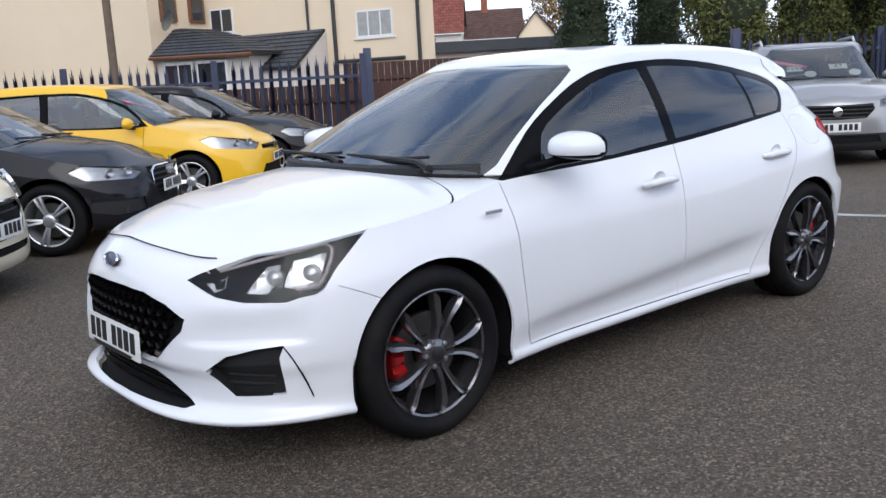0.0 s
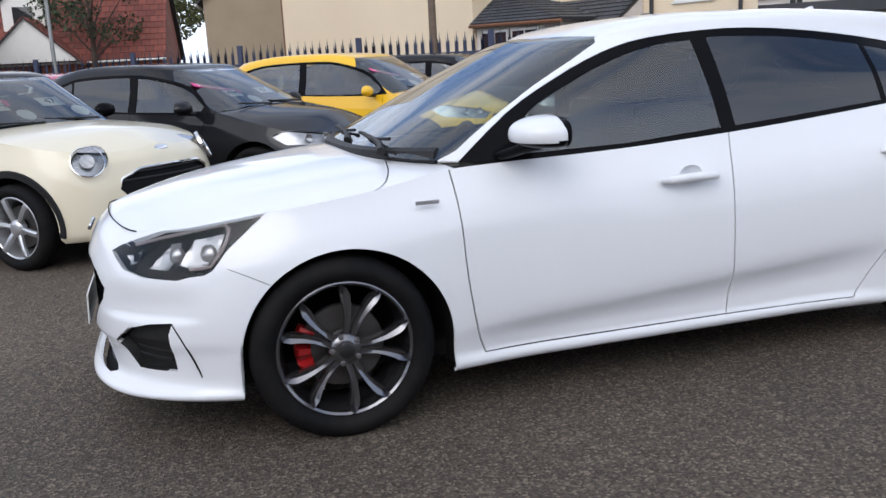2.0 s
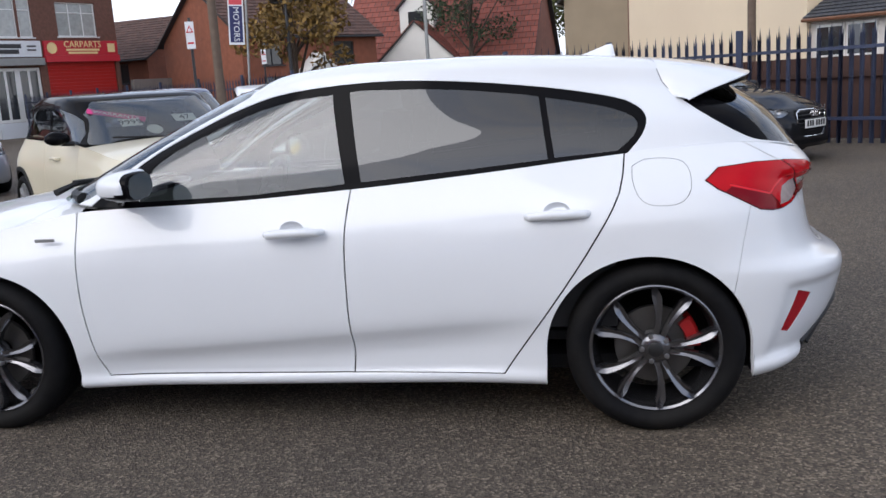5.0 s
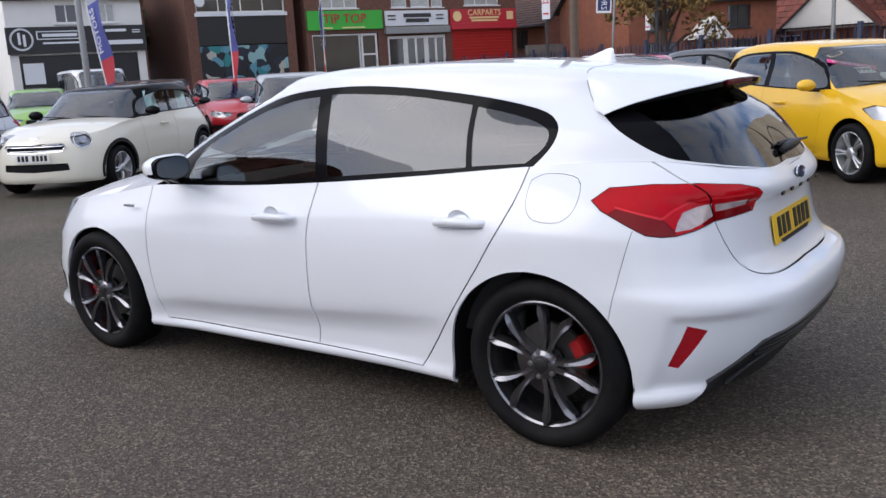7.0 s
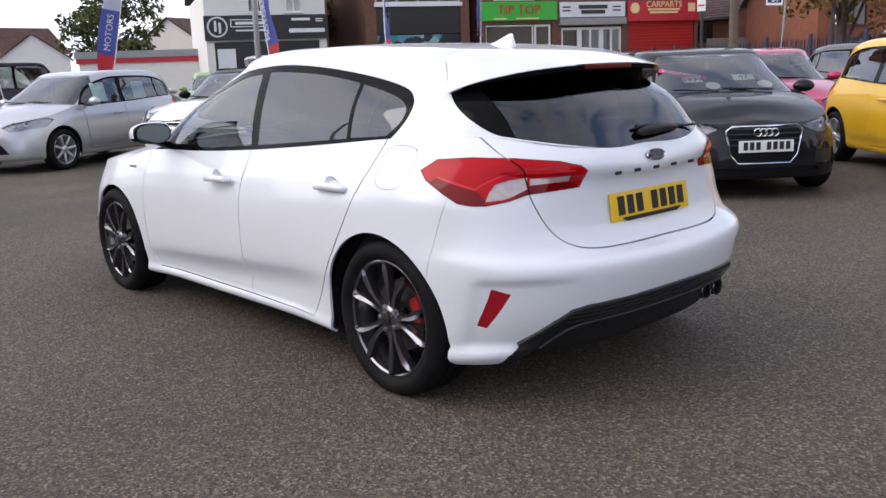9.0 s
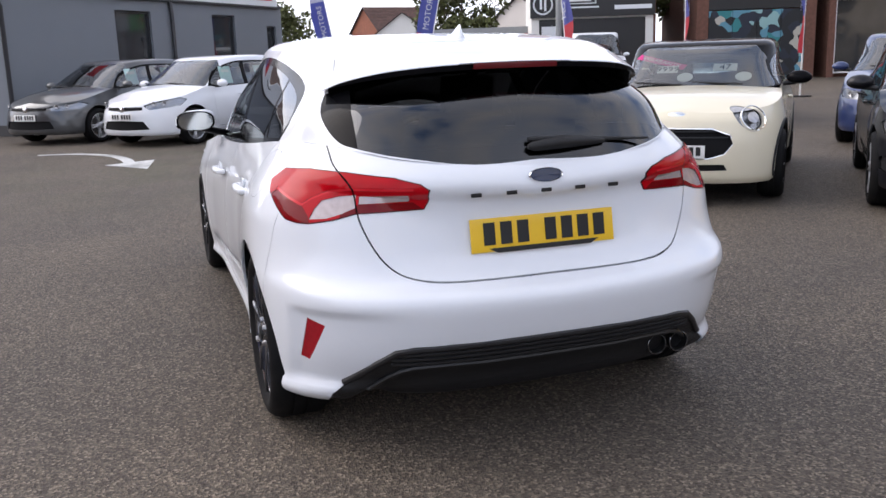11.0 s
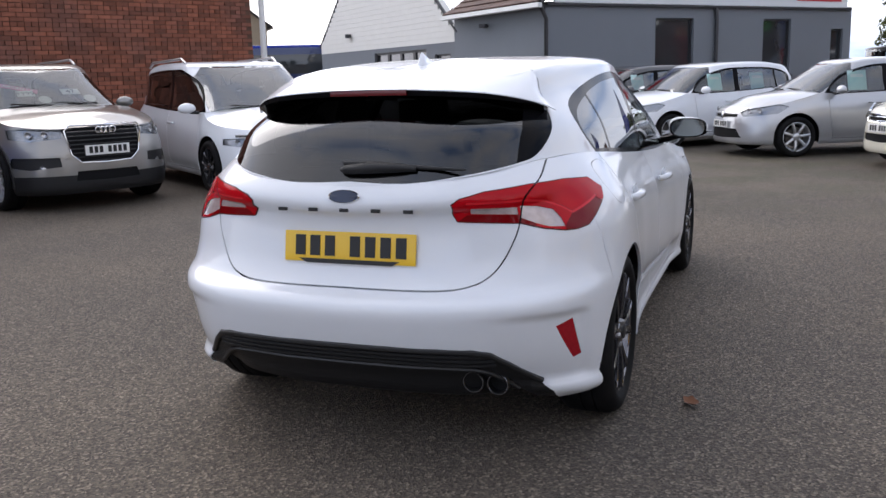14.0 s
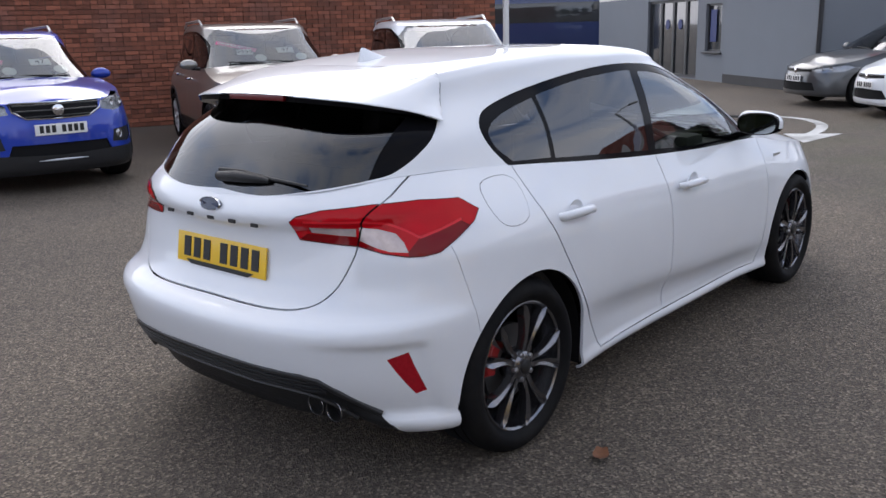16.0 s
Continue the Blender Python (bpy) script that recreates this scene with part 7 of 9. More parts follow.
# ---------------------------------------------------------------- walls and bricks
M["brick"] = mat("red_brown_brick", (0.235, 0.082, 0.047), 0.88, 0, 0, 0.4, 9, 0.5, 60, random_amt=0.36)
M["brick_far"] = mat("red_brown_brick_joined", (0.235, 0.082, 0.047), 0.88, 0, 0, 0.4, 9, 0.5, 60, random_amt=0.36, island=True, grime=(0.17, 0.078, 0.058))
M["mortar"] = mat("grey_mortar", (0.120, 0.066, 0.046), 0.95, 0, 0, 0.3, 12, 0.4, 80)
M["orange_brick"] = mat("orange_house_brick", (0.235, 0.082, 0.045), 0.85, 0, 0, 0.35, 3.5, 0.2, 40, grime=(0.18, 0.068, 0.042))
M["shop_brick"] = mat("brown_shop_brick", (0.14, 0.065, 0.045), 0.85, 0, 0, 0.45, 7, 0.3, 30)
M["grey_render"] = mat("blue_grey_render", (0.180, 0.197, 0.222), 0.8, 0, 0, 0.06, 1.5, 0.25, 180, grime=(0.165, 0.178, 0.198))
M["white_board"] = mat("white_weatherboard", (0.72, 0.71, 0.67), 0.6, 0, 0, 0.05, 3)
M["plinth"] = mat("dark_plinth", (0.035, 0.034, 0.035), 0.7, 0, 0, 0.2, 6)
M["cream_render"] = mat("cream_house_render", (0.72, 0.60, 0.43), 0.85, 0, 0, 0.05, 1.0, 0.2, 60, grime=(0.66, 0.54, 0.39))
M["pale_render"] = mat("pale_grey_render", (0.60, 0.56, 0.52), 0.85, 0, 0, 0.05, 1.0, 0.2, 60)
M["tan_render"] = mat("tan_render", (0.30, 0.24, 0.165), 0.9, 0, 0, 0.15, 1.2, 0.2, 40)
M["slate"] = mat("dark_slate", (0.055, 0.06, 0.072), 0.6, 0, 0, 0.3, 3, 0.3, 30, random_amt=0.22, island=True)
M["tile_brown"] = mat("brown_roof_tile", (0.095, 0.05, 0.038), 0.75, 0, 0, 0.3, 4, 0.3, 30, random_amt=0.25, island=True)
M["tile_red"] = mat("red_roof_tile", (0.19, 0.055, 0.038), 0.75, 0, 0, 0.3, 4, 0.3, 30, random_amt=0.25, island=True)
M["white_frame"] = mat("white_window_frame", (0.72, 0.72, 0.70), 0.4)
M["brown_frame"] = mat("brown_window_frame", (0.16, 0.07, 0.035), 0.5)
M["dark_frame"] = mat("dark_window_frame", (0.025, 0.026, 0.03), 0.4)
M["pane"] = mat("window_pane", (0.03, 0.034, 0.038), 0.06, 0, 0.6, 0.4, 1.2)
M["net_pane"] = mat("curtained_pane", (0.36, 0.37, 0.35), 0.12, 0, 0.6, 0.3, 6)
M["fence_blue"] = mat("navy_palisade_paint", (0.030, 0.040, 0.082), 0.45, 0.1, 0.1, 0.25, 6)
M["timber_brown"] = mat("dark_brown_boards", (0.055, 0.025, 0.019), 0.8, 0, 0, 0.35, 8, 0.3, 60, random_amt=0.2)
M["post_grey"] = mat("grey_galvanised_post", (0.30, 0.31, 0.31), 0.5, 0.6, 0, 0.15, 6)
M["post_brown"] = mat("weathered_wooden_pole", (0.13, 0.095, 0.07), 0.85, 0, 0, 0.3, 6)
M["shop_black"] = mat("black_shopfront", (0.012, 0.012, 0.013), 0.4)
M["shop_green"] = mat("green_sign", (0.05, 0.42, 0.04), 0.5)
M["shop_red"] = mat("red_shutter", (0.46, 0.022, 0.018), 0.5, 0, 0, 0.15, 4)
M["sign_white"] = mat("white_sign", (0.70, 0.72, 0.74), 0.5)
M["sign_red"] = mat("red_sign", (0.50, 0.02, 0.035), 0.5)
M["sign_yellow"] = mat("pale_yellow_letters", (0.80, 0.62, 0.30), 0.5)
M["banner_blue"] = mat("blue_banner", (0.13, 0.15, 0.44), 0.7)
M["banner_navy"] = mat("navy_banner", (0.025, 0.03, 0.11), 0.7)
M["banner_red"] = mat("red_banner", (0.60, 0.07, 0.09), 0.7)
M["banner_pale"] = mat("pale_banner", (0.55, 0.56, 0.66), 0.7)


def wall_frame(p, q):
    """The pose whose x runs from p to q along the ground, y points to its left, z up."""
    d = math.degrees(math.atan2(q[1] - p[1], q[0] - p[0]))
    return pose(p[0], p[1], 0, 0, 0, d), math.hypot(q[0] - p[0], q[1] - p[1])


def holed_wall(name, p, q, height, thick, material, openings, label, base=0.0, gable=None, side=1):
    """A wall with openings right through it (x0, x1, z0, z1); side: +1, its thickness lies to the left of p-q."""
    m, length = wall_frame(p, q)
    xs = sorted({0.0, length, *[o[0] for o in openings], *[o[1] for o in openings]})
    zs = sorted({base, height, *[o[2] for o in openings], *[o[3] for o in openings]})
    bm = bmesh.new()
    y0, y1 = (0, thick) if side > 0 else (-thick, 0)
    for xa, xb in zip(xs, xs[1:]):
        for za, zb in zip(zs, zs[1:]):
            cx, cz = (xa + xb) / 2, (za + zb) / 2
            if any(o[0] < cx < o[1] and o[2] < cz < o[3] for o in openings):
                continue
            own = bmesh.new()
            bmesh.ops.create_cube(own, size=1)
            for v in own.verts:
                v.co = Vector((xa if v.co.x < 0 else xb, y0 if v.co.y < 0 else y1, za if v.co.z < 0 else zb))
            join_bm(bm, own)
    if gable:
        prism_bm([(0, height), (length, height), (gable[0], gable[1])], thick, Matrix.Translation((0, y1, 0)) @ pose(0, 0, 0, 90, 0, 0), bm=bm)
    bmesh.ops.remove_doubles(bm, verts=bm.verts, dist=1e-4)
    seen_f = {}
    for f in list(bm.faces):
        key = tuple(sorted((round(v.co.x, 3), round(v.co.y, 3), round(v.co.z, 3)) for v in f.verts))
        seen_f.setdefault(key, []).append(f)
    dup = [f for fs in seen_f.values() if len(fs) > 1 for f in fs]
    bmesh.ops.delete(bm, geom=dup, context="FACES_ONLY")
    o = part(name, bm, material, None, smooth=False)
    o.matrix_basis = m
    return o


def window_in(parent, x0, x1, z0, z1, frame_m, pane_m, depth=0.06, bars=1, cross=0, sill=True, y=0.0, name="window", fw=0.05):
    """A window set in a wall's opening: frame, bars, panes, sill; in the wall's own frame, the outside at y < 0."""
    bm = None
    for a, b, c, d in ((x0, x1, z0, z0 + fw), (x0, x1, z1 - fw, z1), (x0, x0 + fw, z0 + fw, z1 - fw), (x1 - fw, x1, z0 + fw, z1 - fw)):
        bm = box_bm(b - a, 0.06, d - c, ((a + b) / 2, y + depth, (c + d) / 2), bm=bm)
    for i in range(bars):
        xm = x0 + (x1 - x0) * (i + 1) / (bars + 1)
        bm = box_bm(fw * 0.9, 0.05, z1 - z0 - 2 * fw, (xm, y + depth, (z0 + z1) / 2), bm=bm)
    if cross:
        bm = box_bm(x1 - x0 - 2 * fw, 0.05, fw * 0.8, ((x0 + x1) / 2, y + depth + 0.001, z1 - (z1 - z0) * 0.3), bm=bm)
    w = part(name, bm, frame_m, parent, smooth=False)
    for i in range(bars + 1):
        xa = x0 + (x1 - x0) * i / (bars + 1)
        xb = x0 + (x1 - x0) * (i + 1) / (bars + 1)
        part("pane", box_bm(xb - xa - fw * 0.5, 0.012, z1 - z0 - fw, ((xa + xb) / 2, y + depth + 0.012, (z0 + z1) / 2)), pane_m, w, smooth=False)
    if sill:
        part("sill", box_bm(x1 - x0 + 0.14, 0.12, 0.05, ((x0 + x1) / 2, y - 0.01, z0 - 0.027), 0.01), frame_m, w)
    return w


def tiled_roof(name, parent, corners, rows, cols, material, thick=0.06, label=""):
    """Rows of overlapping tiles over a four-cornered slope: eave left, eave right, ridge right, ridge left."""
    a, b, c, d = (Vector(v) for v in corners)
    no = (b - a).cross(d - a).normalized()
    if no.z < 0:
        no = -no
    verts, faces = [], []
    for r in range(rows):
        t0, t1 = r / rows, (r + 1.12) / rows
        off = 0.5 if r % 2 else 0.0
        for k in range(cols + (1 if off else 0)):
            u0, u1 = max(0, (k - off) / cols), min(1, (k + 1 - off) / cols)
            if u1 - u0 < 1e-3:
                continue
            g_ = 0.04 / cols
            u0, u1 = u0 + g_, u1 - g_

            def pt(u, t, h):
                t = min(t, 1)
                return (a + (b - a) * u) * (1 - t) + (d + (c - d) * u) * t + no * h
            i = len(verts)
            verts += [pt(u0, t0, 0.045), pt(u1, t0, 0.045), pt(u1, t1, 0.012), pt(u0, t1, 0.012), pt(u0, t0, 0.012), pt(u1, t0, 0.012)]
            faces += [(i, i + 1, i + 2, i + 3), (i + 4, i + 5, i + 1, i)]
    me = bpy.data.meshes.new(name)
    me.from_pydata([tuple(v) for v in verts], [], faces)
    me.materials.append(material)
    o = new(name, me)
    o.parent = parent
    bm = bmesh.new()
    vs = [bm.verts.new(v) for v in (a, b, c, d)] + [bm.verts.new(v - no * thick) for v in (a, b, c, d)]
    for q in ((0, 1, 2, 3), (7, 6, 5, 4), (0, 4, 5, 1), (1, 5, 6, 2), (2, 6, 7, 3), (3, 7, 4, 0)):
        bm.faces.new([vs[i] for i in q])
    part("roof_deck", bm, M["plinth"], o, smooth=False)
    return o


# ---------------------------------------------------------------- brick wall behind the parked cars
BW0, BW1 = (10.6, 8.3), (-8.5, 17.4)
m_bw, len_bw = wall_frame(BW1, BW0)
core = part("brick_wall", box_bm(len_bw, 0.30, 4.7, (len_bw / 2, 0.162, 2.35)), M["mortar"], None, smooth=False)
core.matrix_basis = m_bw
tagged(core, "tall weathered red-brown brick wall behind the parked cars", "wall", kind="structure")
BL, BH = 0.225, 0.075
brick_me = mesh_from("brick", box_bm(0.213, 0.10, 0.063, (0, 0.0505, 0), 0.004, seg=1), M["brick"], False)
near_x0 = len_bw - 10.4
far_v, far_f = [], []
count = 0
for r in range(int(4.66 / BH)):
    z = 0.04 + r * BH
    header = r % 4 == 3
    bl = BL / 2 if header else BL
    for k in range(int(16.0 / bl)):
        x = len_bw - 0.12 - (k + (0.5 if r % 2 else 0.0)) * bl
        if x < len_bw - 16.0:
            continue
        jut = random.uniform(-0.004, 0.004) - (0.028 if r in (46, 47) else 0.0)
        if not header and count < 290 and near_x0 < x < near_x0 + 5.2 and r < 18:
            o = new("brick", brick_me)
            o.parent = core
            o.matrix_basis = pose(x, -0.012 + jut, z)
            count += 1
            continue
        hw, hh = (bl - 0.011) / 2, 0.0315
        i = len(far_v)
        y = -0.0115 + jut
        far_v += [(x - hw, y, z - hh), (x + hw, y, z - hh), (x + hw, y, z + hh), (x - hw, y, z + hh), (x - hw, 0.02, z - hh), (x + hw, 0.02, z - hh), (x + hw, 0.02, z + hh), (x - hw, 0.02, z + hh)]
        far_f += [(i, i + 1, i + 2, i + 3), (i + 4, i + 5, i + 1, i), (i + 1, i + 5, i + 6, i + 2), (i + 3, i + 2, i + 6, i + 7), (i + 4, i, i + 3, i + 7)]
me = bpy.data.meshes.new("brickwork")
me.from_pydata(far_v, [], far_f)
me.materials.append(M["brick_far"])
o = new("brickwork", me)
o.parent = core
tagged(o, kind="stuff")
pole = thing("downpipe", "pale grey pipe at the end of the brick wall", "pipe", pose(10.75, 8.15, 0))
part("pipe", tube_bm([(0, 0, 0), (0, 0, 6.3)], 0.06, 12), M["white_frame"], pole)

# ---------------------------------------------------------------- sales office
J, D, E, K = (18.0, 6.75), (15.3, 3.6), (23.2, -3.2), (24.3, 14.1)


def office():
    # wall facing the car park, left of the corner
    w1 = tagged(holed_wall("wall_office_side", J, D, 2.88, 0.30, M["grey_render"], [], "", side=1), "blue-grey rendered office wall", "wall", kind="structure")
    part("plinth_board", box_bm(wall_frame(J, D)[1], 0.03, 0.22, (wall_frame(J, D)[1] / 2, -0.017, 0.11)), M["plinth"], w1, smooth=False)
    lng = wall_frame(D, E)[1]
    wins = [(3.25, 4.50, 1.15, 2.60), (6.95, 8.00, 1.15, 2.60), (9.60, 10.10, 1.30, 2.35)]
    w2 = tagged(holed_wall("wall_office_front", D, E, 2.88, 0.30, M["grey_render"], wins, "", side=1), "blue-grey rendered office wall with dark windows", "wall", kind="structure")
    for i, (a, b, c, d) in enumerate(wins):
        window_in(w2, a, b, c, d, M["dark_frame"], M["pane"], 0.10, 0 if i != 1 else 0, 0, True)
    part("plinth_board", box_bm(lng, 0.03, 0.22, (lng / 2, -0.017, 0.11)), M["plinth"], w2, smooth=False)
    part("drainpipe", tube_bm([(5.20, -0.08, 0.02), (5.20, -0.08, 2.6), (5.20, -0.05, 2.85)], 0.05, 10), M["dark_frame"], w2)
    # gabled white part with the entrance
    lk = wall_frame(K, J)[1]
    door = [(4.55, 8.05, 0.02, 2.12), (8.55, 9.45, 0.75, 1.95)]
    w3 = tagged(holed_wall("wall_office_gable", K, J, 2.25, 0.30, M["grey_render"], door, "", side=1), "grey rendered entrance wall below white boarding", "wall", kind="structure")
    for r in range(26):
        z0 = 2.25 + r * 0.15
        top = 2.6 + (lk / 2) * 0.80
        half = lk / 2 if z0 < 2.6 else max(0.05, (top - z0) / 0.80)
        part("board", box_bm(max(0.12, 2 * half - 0.38) if z0 >= 2.6 else lk, 0.05, 0.149, (lk / 2, 0.0 + 0.02, z0 + 0.075), 0.002, pose(0, 0, 0, -0.8, 0, 0), seg=1), M["white_board"], w3, smooth=False)
    part("verge", tube_bm([(-0.12, 0.02, 2.50), (lk / 2, 0.02, 2.62 + lk / 2 * 0.80), (lk + 0.12, 0.02, 2.50)], 0.045, 6), M["dark_frame"], w3)
    part("gable_backing", prism_bm([(0, 2.25), (lk, 2.25), (lk, 2.6), (lk / 2, 2.6 + lk / 2 * 0.80), (0, 2.6)], 0.2, Matrix.Translation((0, 0.27, 0)) @ pose(0, 0, 0, 90, 0, 0)), M["white_board"], w3, smooth=False)
    for i in range(4):
        xa = 4.55 + i * 0.875
        window_in(w3, xa, xa + 0.875, 0.02, 2.12, M["dark_frame"], M["pane"], 0.10, 0, 0, False, name="glazed_door", fw=0.07)
    window_in(w3, 8.55, 9.45, 0.75, 1.95, M["dark_frame"], M["pane"], 0.10, 0, 0, True)
    part("window_poster", box_bm(0.35, 0.004, 0.8, (8.85, 0.075, 1.4)), M["card_blue"], w3, smooth=False)
    for i in (1, 2):
        part("door_sticker", lathe_bm([(0.0, 0.0), (0.14, 0.0)], 20), M["card_blue"], w3).matrix_basis = pose(4.98 + i * 0.875, 0.088, 1.45, 0, 0, 180)
    # roofs and fascia
    r1 = thing("office_roof", "brown tiled office roof over a white fascia", "roof", kind="structure")
    out = Vector((-0.76, 0.65, 0))
    A, Bc = Vector((J[0], J[1], 2.90)) + out * 0.35, Vector((D[0], D[1], 2.90)) + out * 0.35 + Vector((-0.65, -0.76, 0)) * 0.3
    Cc, Dc = Bc - out * 3.2 + Vector((0, 0, 1.9)) + Vector((0.65, 0.76, 0)) * 0.9, A - out * 3.2 + Vector((0, 0, 1.9))
    tiled_roof("roof_tiles", r1, (A, Bc, Cc, Dc), 12, 16, M["tile_brown"])
    part("fascia", tube_bm([A + Vector((0, 0, -0.06)), Bc + Vector((0, 0, -0.06))], 0.07, 4), M["white_frame"], r1)
    part("gutter_drop", tube_bm([(D[0] - 0.25, D[1] + 0.05, 2.85), (D[0] - 0.12, D[1] - 0.05, 2.55), (D[0] - 0.10, D[1] - 0.03, 0.05)], 0.05, 10), M["dark_frame"], r1)
    lamp = thing("wall_lamp", "small black wall lamp under the eave", "lamp", pose(16.9, 5.45, 2.55))
    part("lamp_head", box_bm(0.22, 0.16, 0.10, (-0.12, 0.1, 0), 0.02), M["dark_frame"], lamp)
    part("lamp_arm", tube_bm([(0, 0, 0), (-0.12, 0.1, 0)], 0.02, 6), M["dark_frame"], lamp)
    lamp2 = thing("wall_lamp", "small black wall lamp on the white boarding", "lamp", pose(22.6, 12.0, 2.75))
    part("lamp_head", box_bm(0.22, 0.16, 0.12, (-0.12, 0.1, 0), 0.02), M["dark_frame"], lamp2)
    # sign board along the front
    mD, l2 = wall_frame(D, E)
    sg = thing("fascia_sign", "long white sign board with red lettering above the office windows", "sign", mD)
    part("sign_board", box_bm(9.9, 0.08, 1.15, (5.15, -0.06, 3.47), 0.01), M["sign_white"], sg, smooth=False)
    part("sign_cap", box_bm(10.3, 0.30, 0.08, (5.15, 0.05, 2.89), 0.01), M["dark_frame"], sg, smooth=False)
    for words, size, x, z, mm in (("AVAILABLE FROM", 0.42, 6.05, 3.22, "sign_red"), ("PACKAGES", 0.42, 6.7, 3.62, "sign_red"), ("MOTORS", 0.40, 2.75, 3.36, "sign_white")):
        t = text_bm(words, size, 0.01)
        t.transform(Matrix.Translation((x, -0.112, z)) @ pose(0, 0, 0, 90, 0, 0))
        if words == "MOTORS":
            part("sign_panel", box_bm(1.9, 0.012, 0.5, (2.75, -0.104, 3.36)), M["banner_blue"], sg, smooth=False)
            part("sign_panel", box_bm(0.85, 0.012, 0.5, (1.35, -0.104, 3.36)), M["sign_red"], sg, smooth=False)
            t.transform(Matrix.Translation((0, -0.006, 0)))
        part("sign_letters", t, M[mm], sg, smooth=False)
    part("sign_panel", box_bm(1.75, 0.012, 0.55, (8.95, -0.104, 3.34)), M["sign_red"], sg, smooth=False)
    t = text_bm("£50 A WEEK", 0.27, 0.01)
    t.transform(Matrix.Translation((8.95, -0.118, 3.34)) @ pose(0, 0, 0, 90, 0, 0))
    part("sign_letters", t, M["sign_white"], sg, smooth=False)
    # dark inside behind the panes
    fl = thing("office_core", "dark office interior behind the glass", "building", kind="structure")
    for p_, q_ in ((J, D), (D, E), (K, J)):
        mm, ll = wall_frame(p_, q_)
        part("back_wall", box_bm(ll, 0.1, 2.9, (ll / 2, 2.2 if p_ != J else 1.2, 1.45)), M["interior"], fl, smooth=False).matrix_basis = mm


office()


# ---------------------------------------------------------------- palisade fences
def pale_mesh():
    bm = bmesh.new()
    prof = [(-0.034, 0.0), (-0.016, -0.016), (0.016, -0.016), (0.034, 0.0)]
    rows = [[bm.verts.new((x, y, z)) for x, y in prof] for z in (0.06, 1.60)]
    tips = [bm.verts.new((-0.030, -0.002, 1.70)), bm.verts.new((0.0, -0.022, 1.80)), bm.verts.new((0.030, -0.002, 1.70))]
    for i in range(3):
        bm.faces.new((rows[0][i], rows[0][i + 1], rows[1][i + 1], rows[1][i]))
    bm.faces.new((rows[1][0], rows[1][1], tips[0]))
    bm.faces.new((rows[1][1], rows[1][2], tips[1]))
    bm.faces.new((rows[1][2], rows[1][3], tips[2]))
    bmesh.ops.solidify(bm, geom=list(bm.faces), thickness=0.003)
    return mesh_from("pale", bm, M["fence_blue"], False)


PALE = pale_mesh()
POST = mesh_from("fence_post", box_bm(0.10, 0.055, 1.78, (0, 0.06, 0.89), 0.004, seg=1), M["fence_blue"], False)


def palisade(p, q, label, end_post=False):
    m, ln = wall_frame(p, q)
    f = thing("palisade_fence", label, "fence", m, "palisade fences")
    for z in (0.42, 1.42):
        part("rail", box_bm(ln, 0.04, 0.05, (ln / 2, 0.03, z)), M["fence_blue"], f, smooth=False)
    for i in range(int(ln / 0.155) + 1):
        o = new("pale", PALE)
        o.parent = f
        o.matrix_basis = pose(i * 0.155, 0, 0.0, random.uniform(-0.4, 0.4), random.uniform(-0.5, 0.5), 0)
    for i in range(int(ln / 2.46) + 1):
        o = new("fence_post", POST)
        o.parent = f
        o.matrix_basis = pose(i * 2.46, 0, 0)
    if end_post:
        part("gate_post", box_bm(0.13, 0.13, 1.86, (-0.08, 0.0, 0.93), 0.006), M["fence_blue"], f)
    return f


FD_ = Vector((0.79, -0.613))
G0 = Vector((-5.5, -9.1))
palisade(G0, G0 + FD_ * 38.0, "navy blue steel palisade fence with pointed pales", True)
palisade(G0 - FD_ * 6.4, G0 - FD_ * 22, "dark blue steel palisade fence below conifers", True)
# brown boards beyond the gateway and behind the palisade
for p, q, h in (((-19.0, -6.0), (-9.2, -15.2), 1.75), ((-7.2, -9.4), (-1.0, -14.2), 1.28)):
    m_, ln_ = wall_frame(p, q)
    f_ = thing("board_fence", "dark brown timber board fence", "fence", m_)
    for i in range(int(ln_ / 0.16)):
        part("board", box_bm(0.152, 0.025, h, (i * 0.16, random.uniform(0, 0.008), h / 2 + 0.02)), M["timber_brown"], f_, smooth=False)
    part("rail", box_bm(ln_, 0.05, 0.09, (ln_ / 2, 0.05, h * 0.8)), M["timber_brown"], f_, smooth=False)


# ---------------------------------------------------------------- poles, lamps, banners, signs
def street_pole(at, h, r, material, label, name="utility_pole", head=None):
    t = thing(name, label, "pole", pose(at[0], at[1], 0))
    part("shaft", tube_bm([(0, 0, 0), (0, 0, h * 0.5), (0, 0, h)], [r, r * 0.9, r * 0.75], 12), material, t)
    if head == "double":
        part("cross_arm", tube_bm([(-0.35, 0, h - 0.05), (0.35, 0, h - 0.05)], 0.03, 8), M["dark_frame"], t)
        for x in (-0.32, 0.32):
            fl = part("flood_lamp", box_bm(0.34, 0.26, 0.28, (x, -0.08, h + 0.12), 0.02, pose(0, 0, 0, 20, 0, 0)), M["dark_frame"], t)
            part("lamp_face", box_bm(0.28, 0.01, 0.2, (x, 0.07, h + 0.13), 0.0, pose(0, 0, 0, 20, 0, 0)), M["headlamp_bowl"], fl)
    if head == "arm":
        part("lamp_arm", tube_bm([(0, 0, h - 0.02), (0.5, 0.2, h + 0.25), (1.2, 0.45, h + 0.3)], 0.04, 8), material, t)
        part("lantern", box_bm(0.6, 0.2, 0.12, (1.45, 0.53, h + 0.29), 0.03, pose(0, 0, 0, 0, 0, 20)), material, t)
    return t


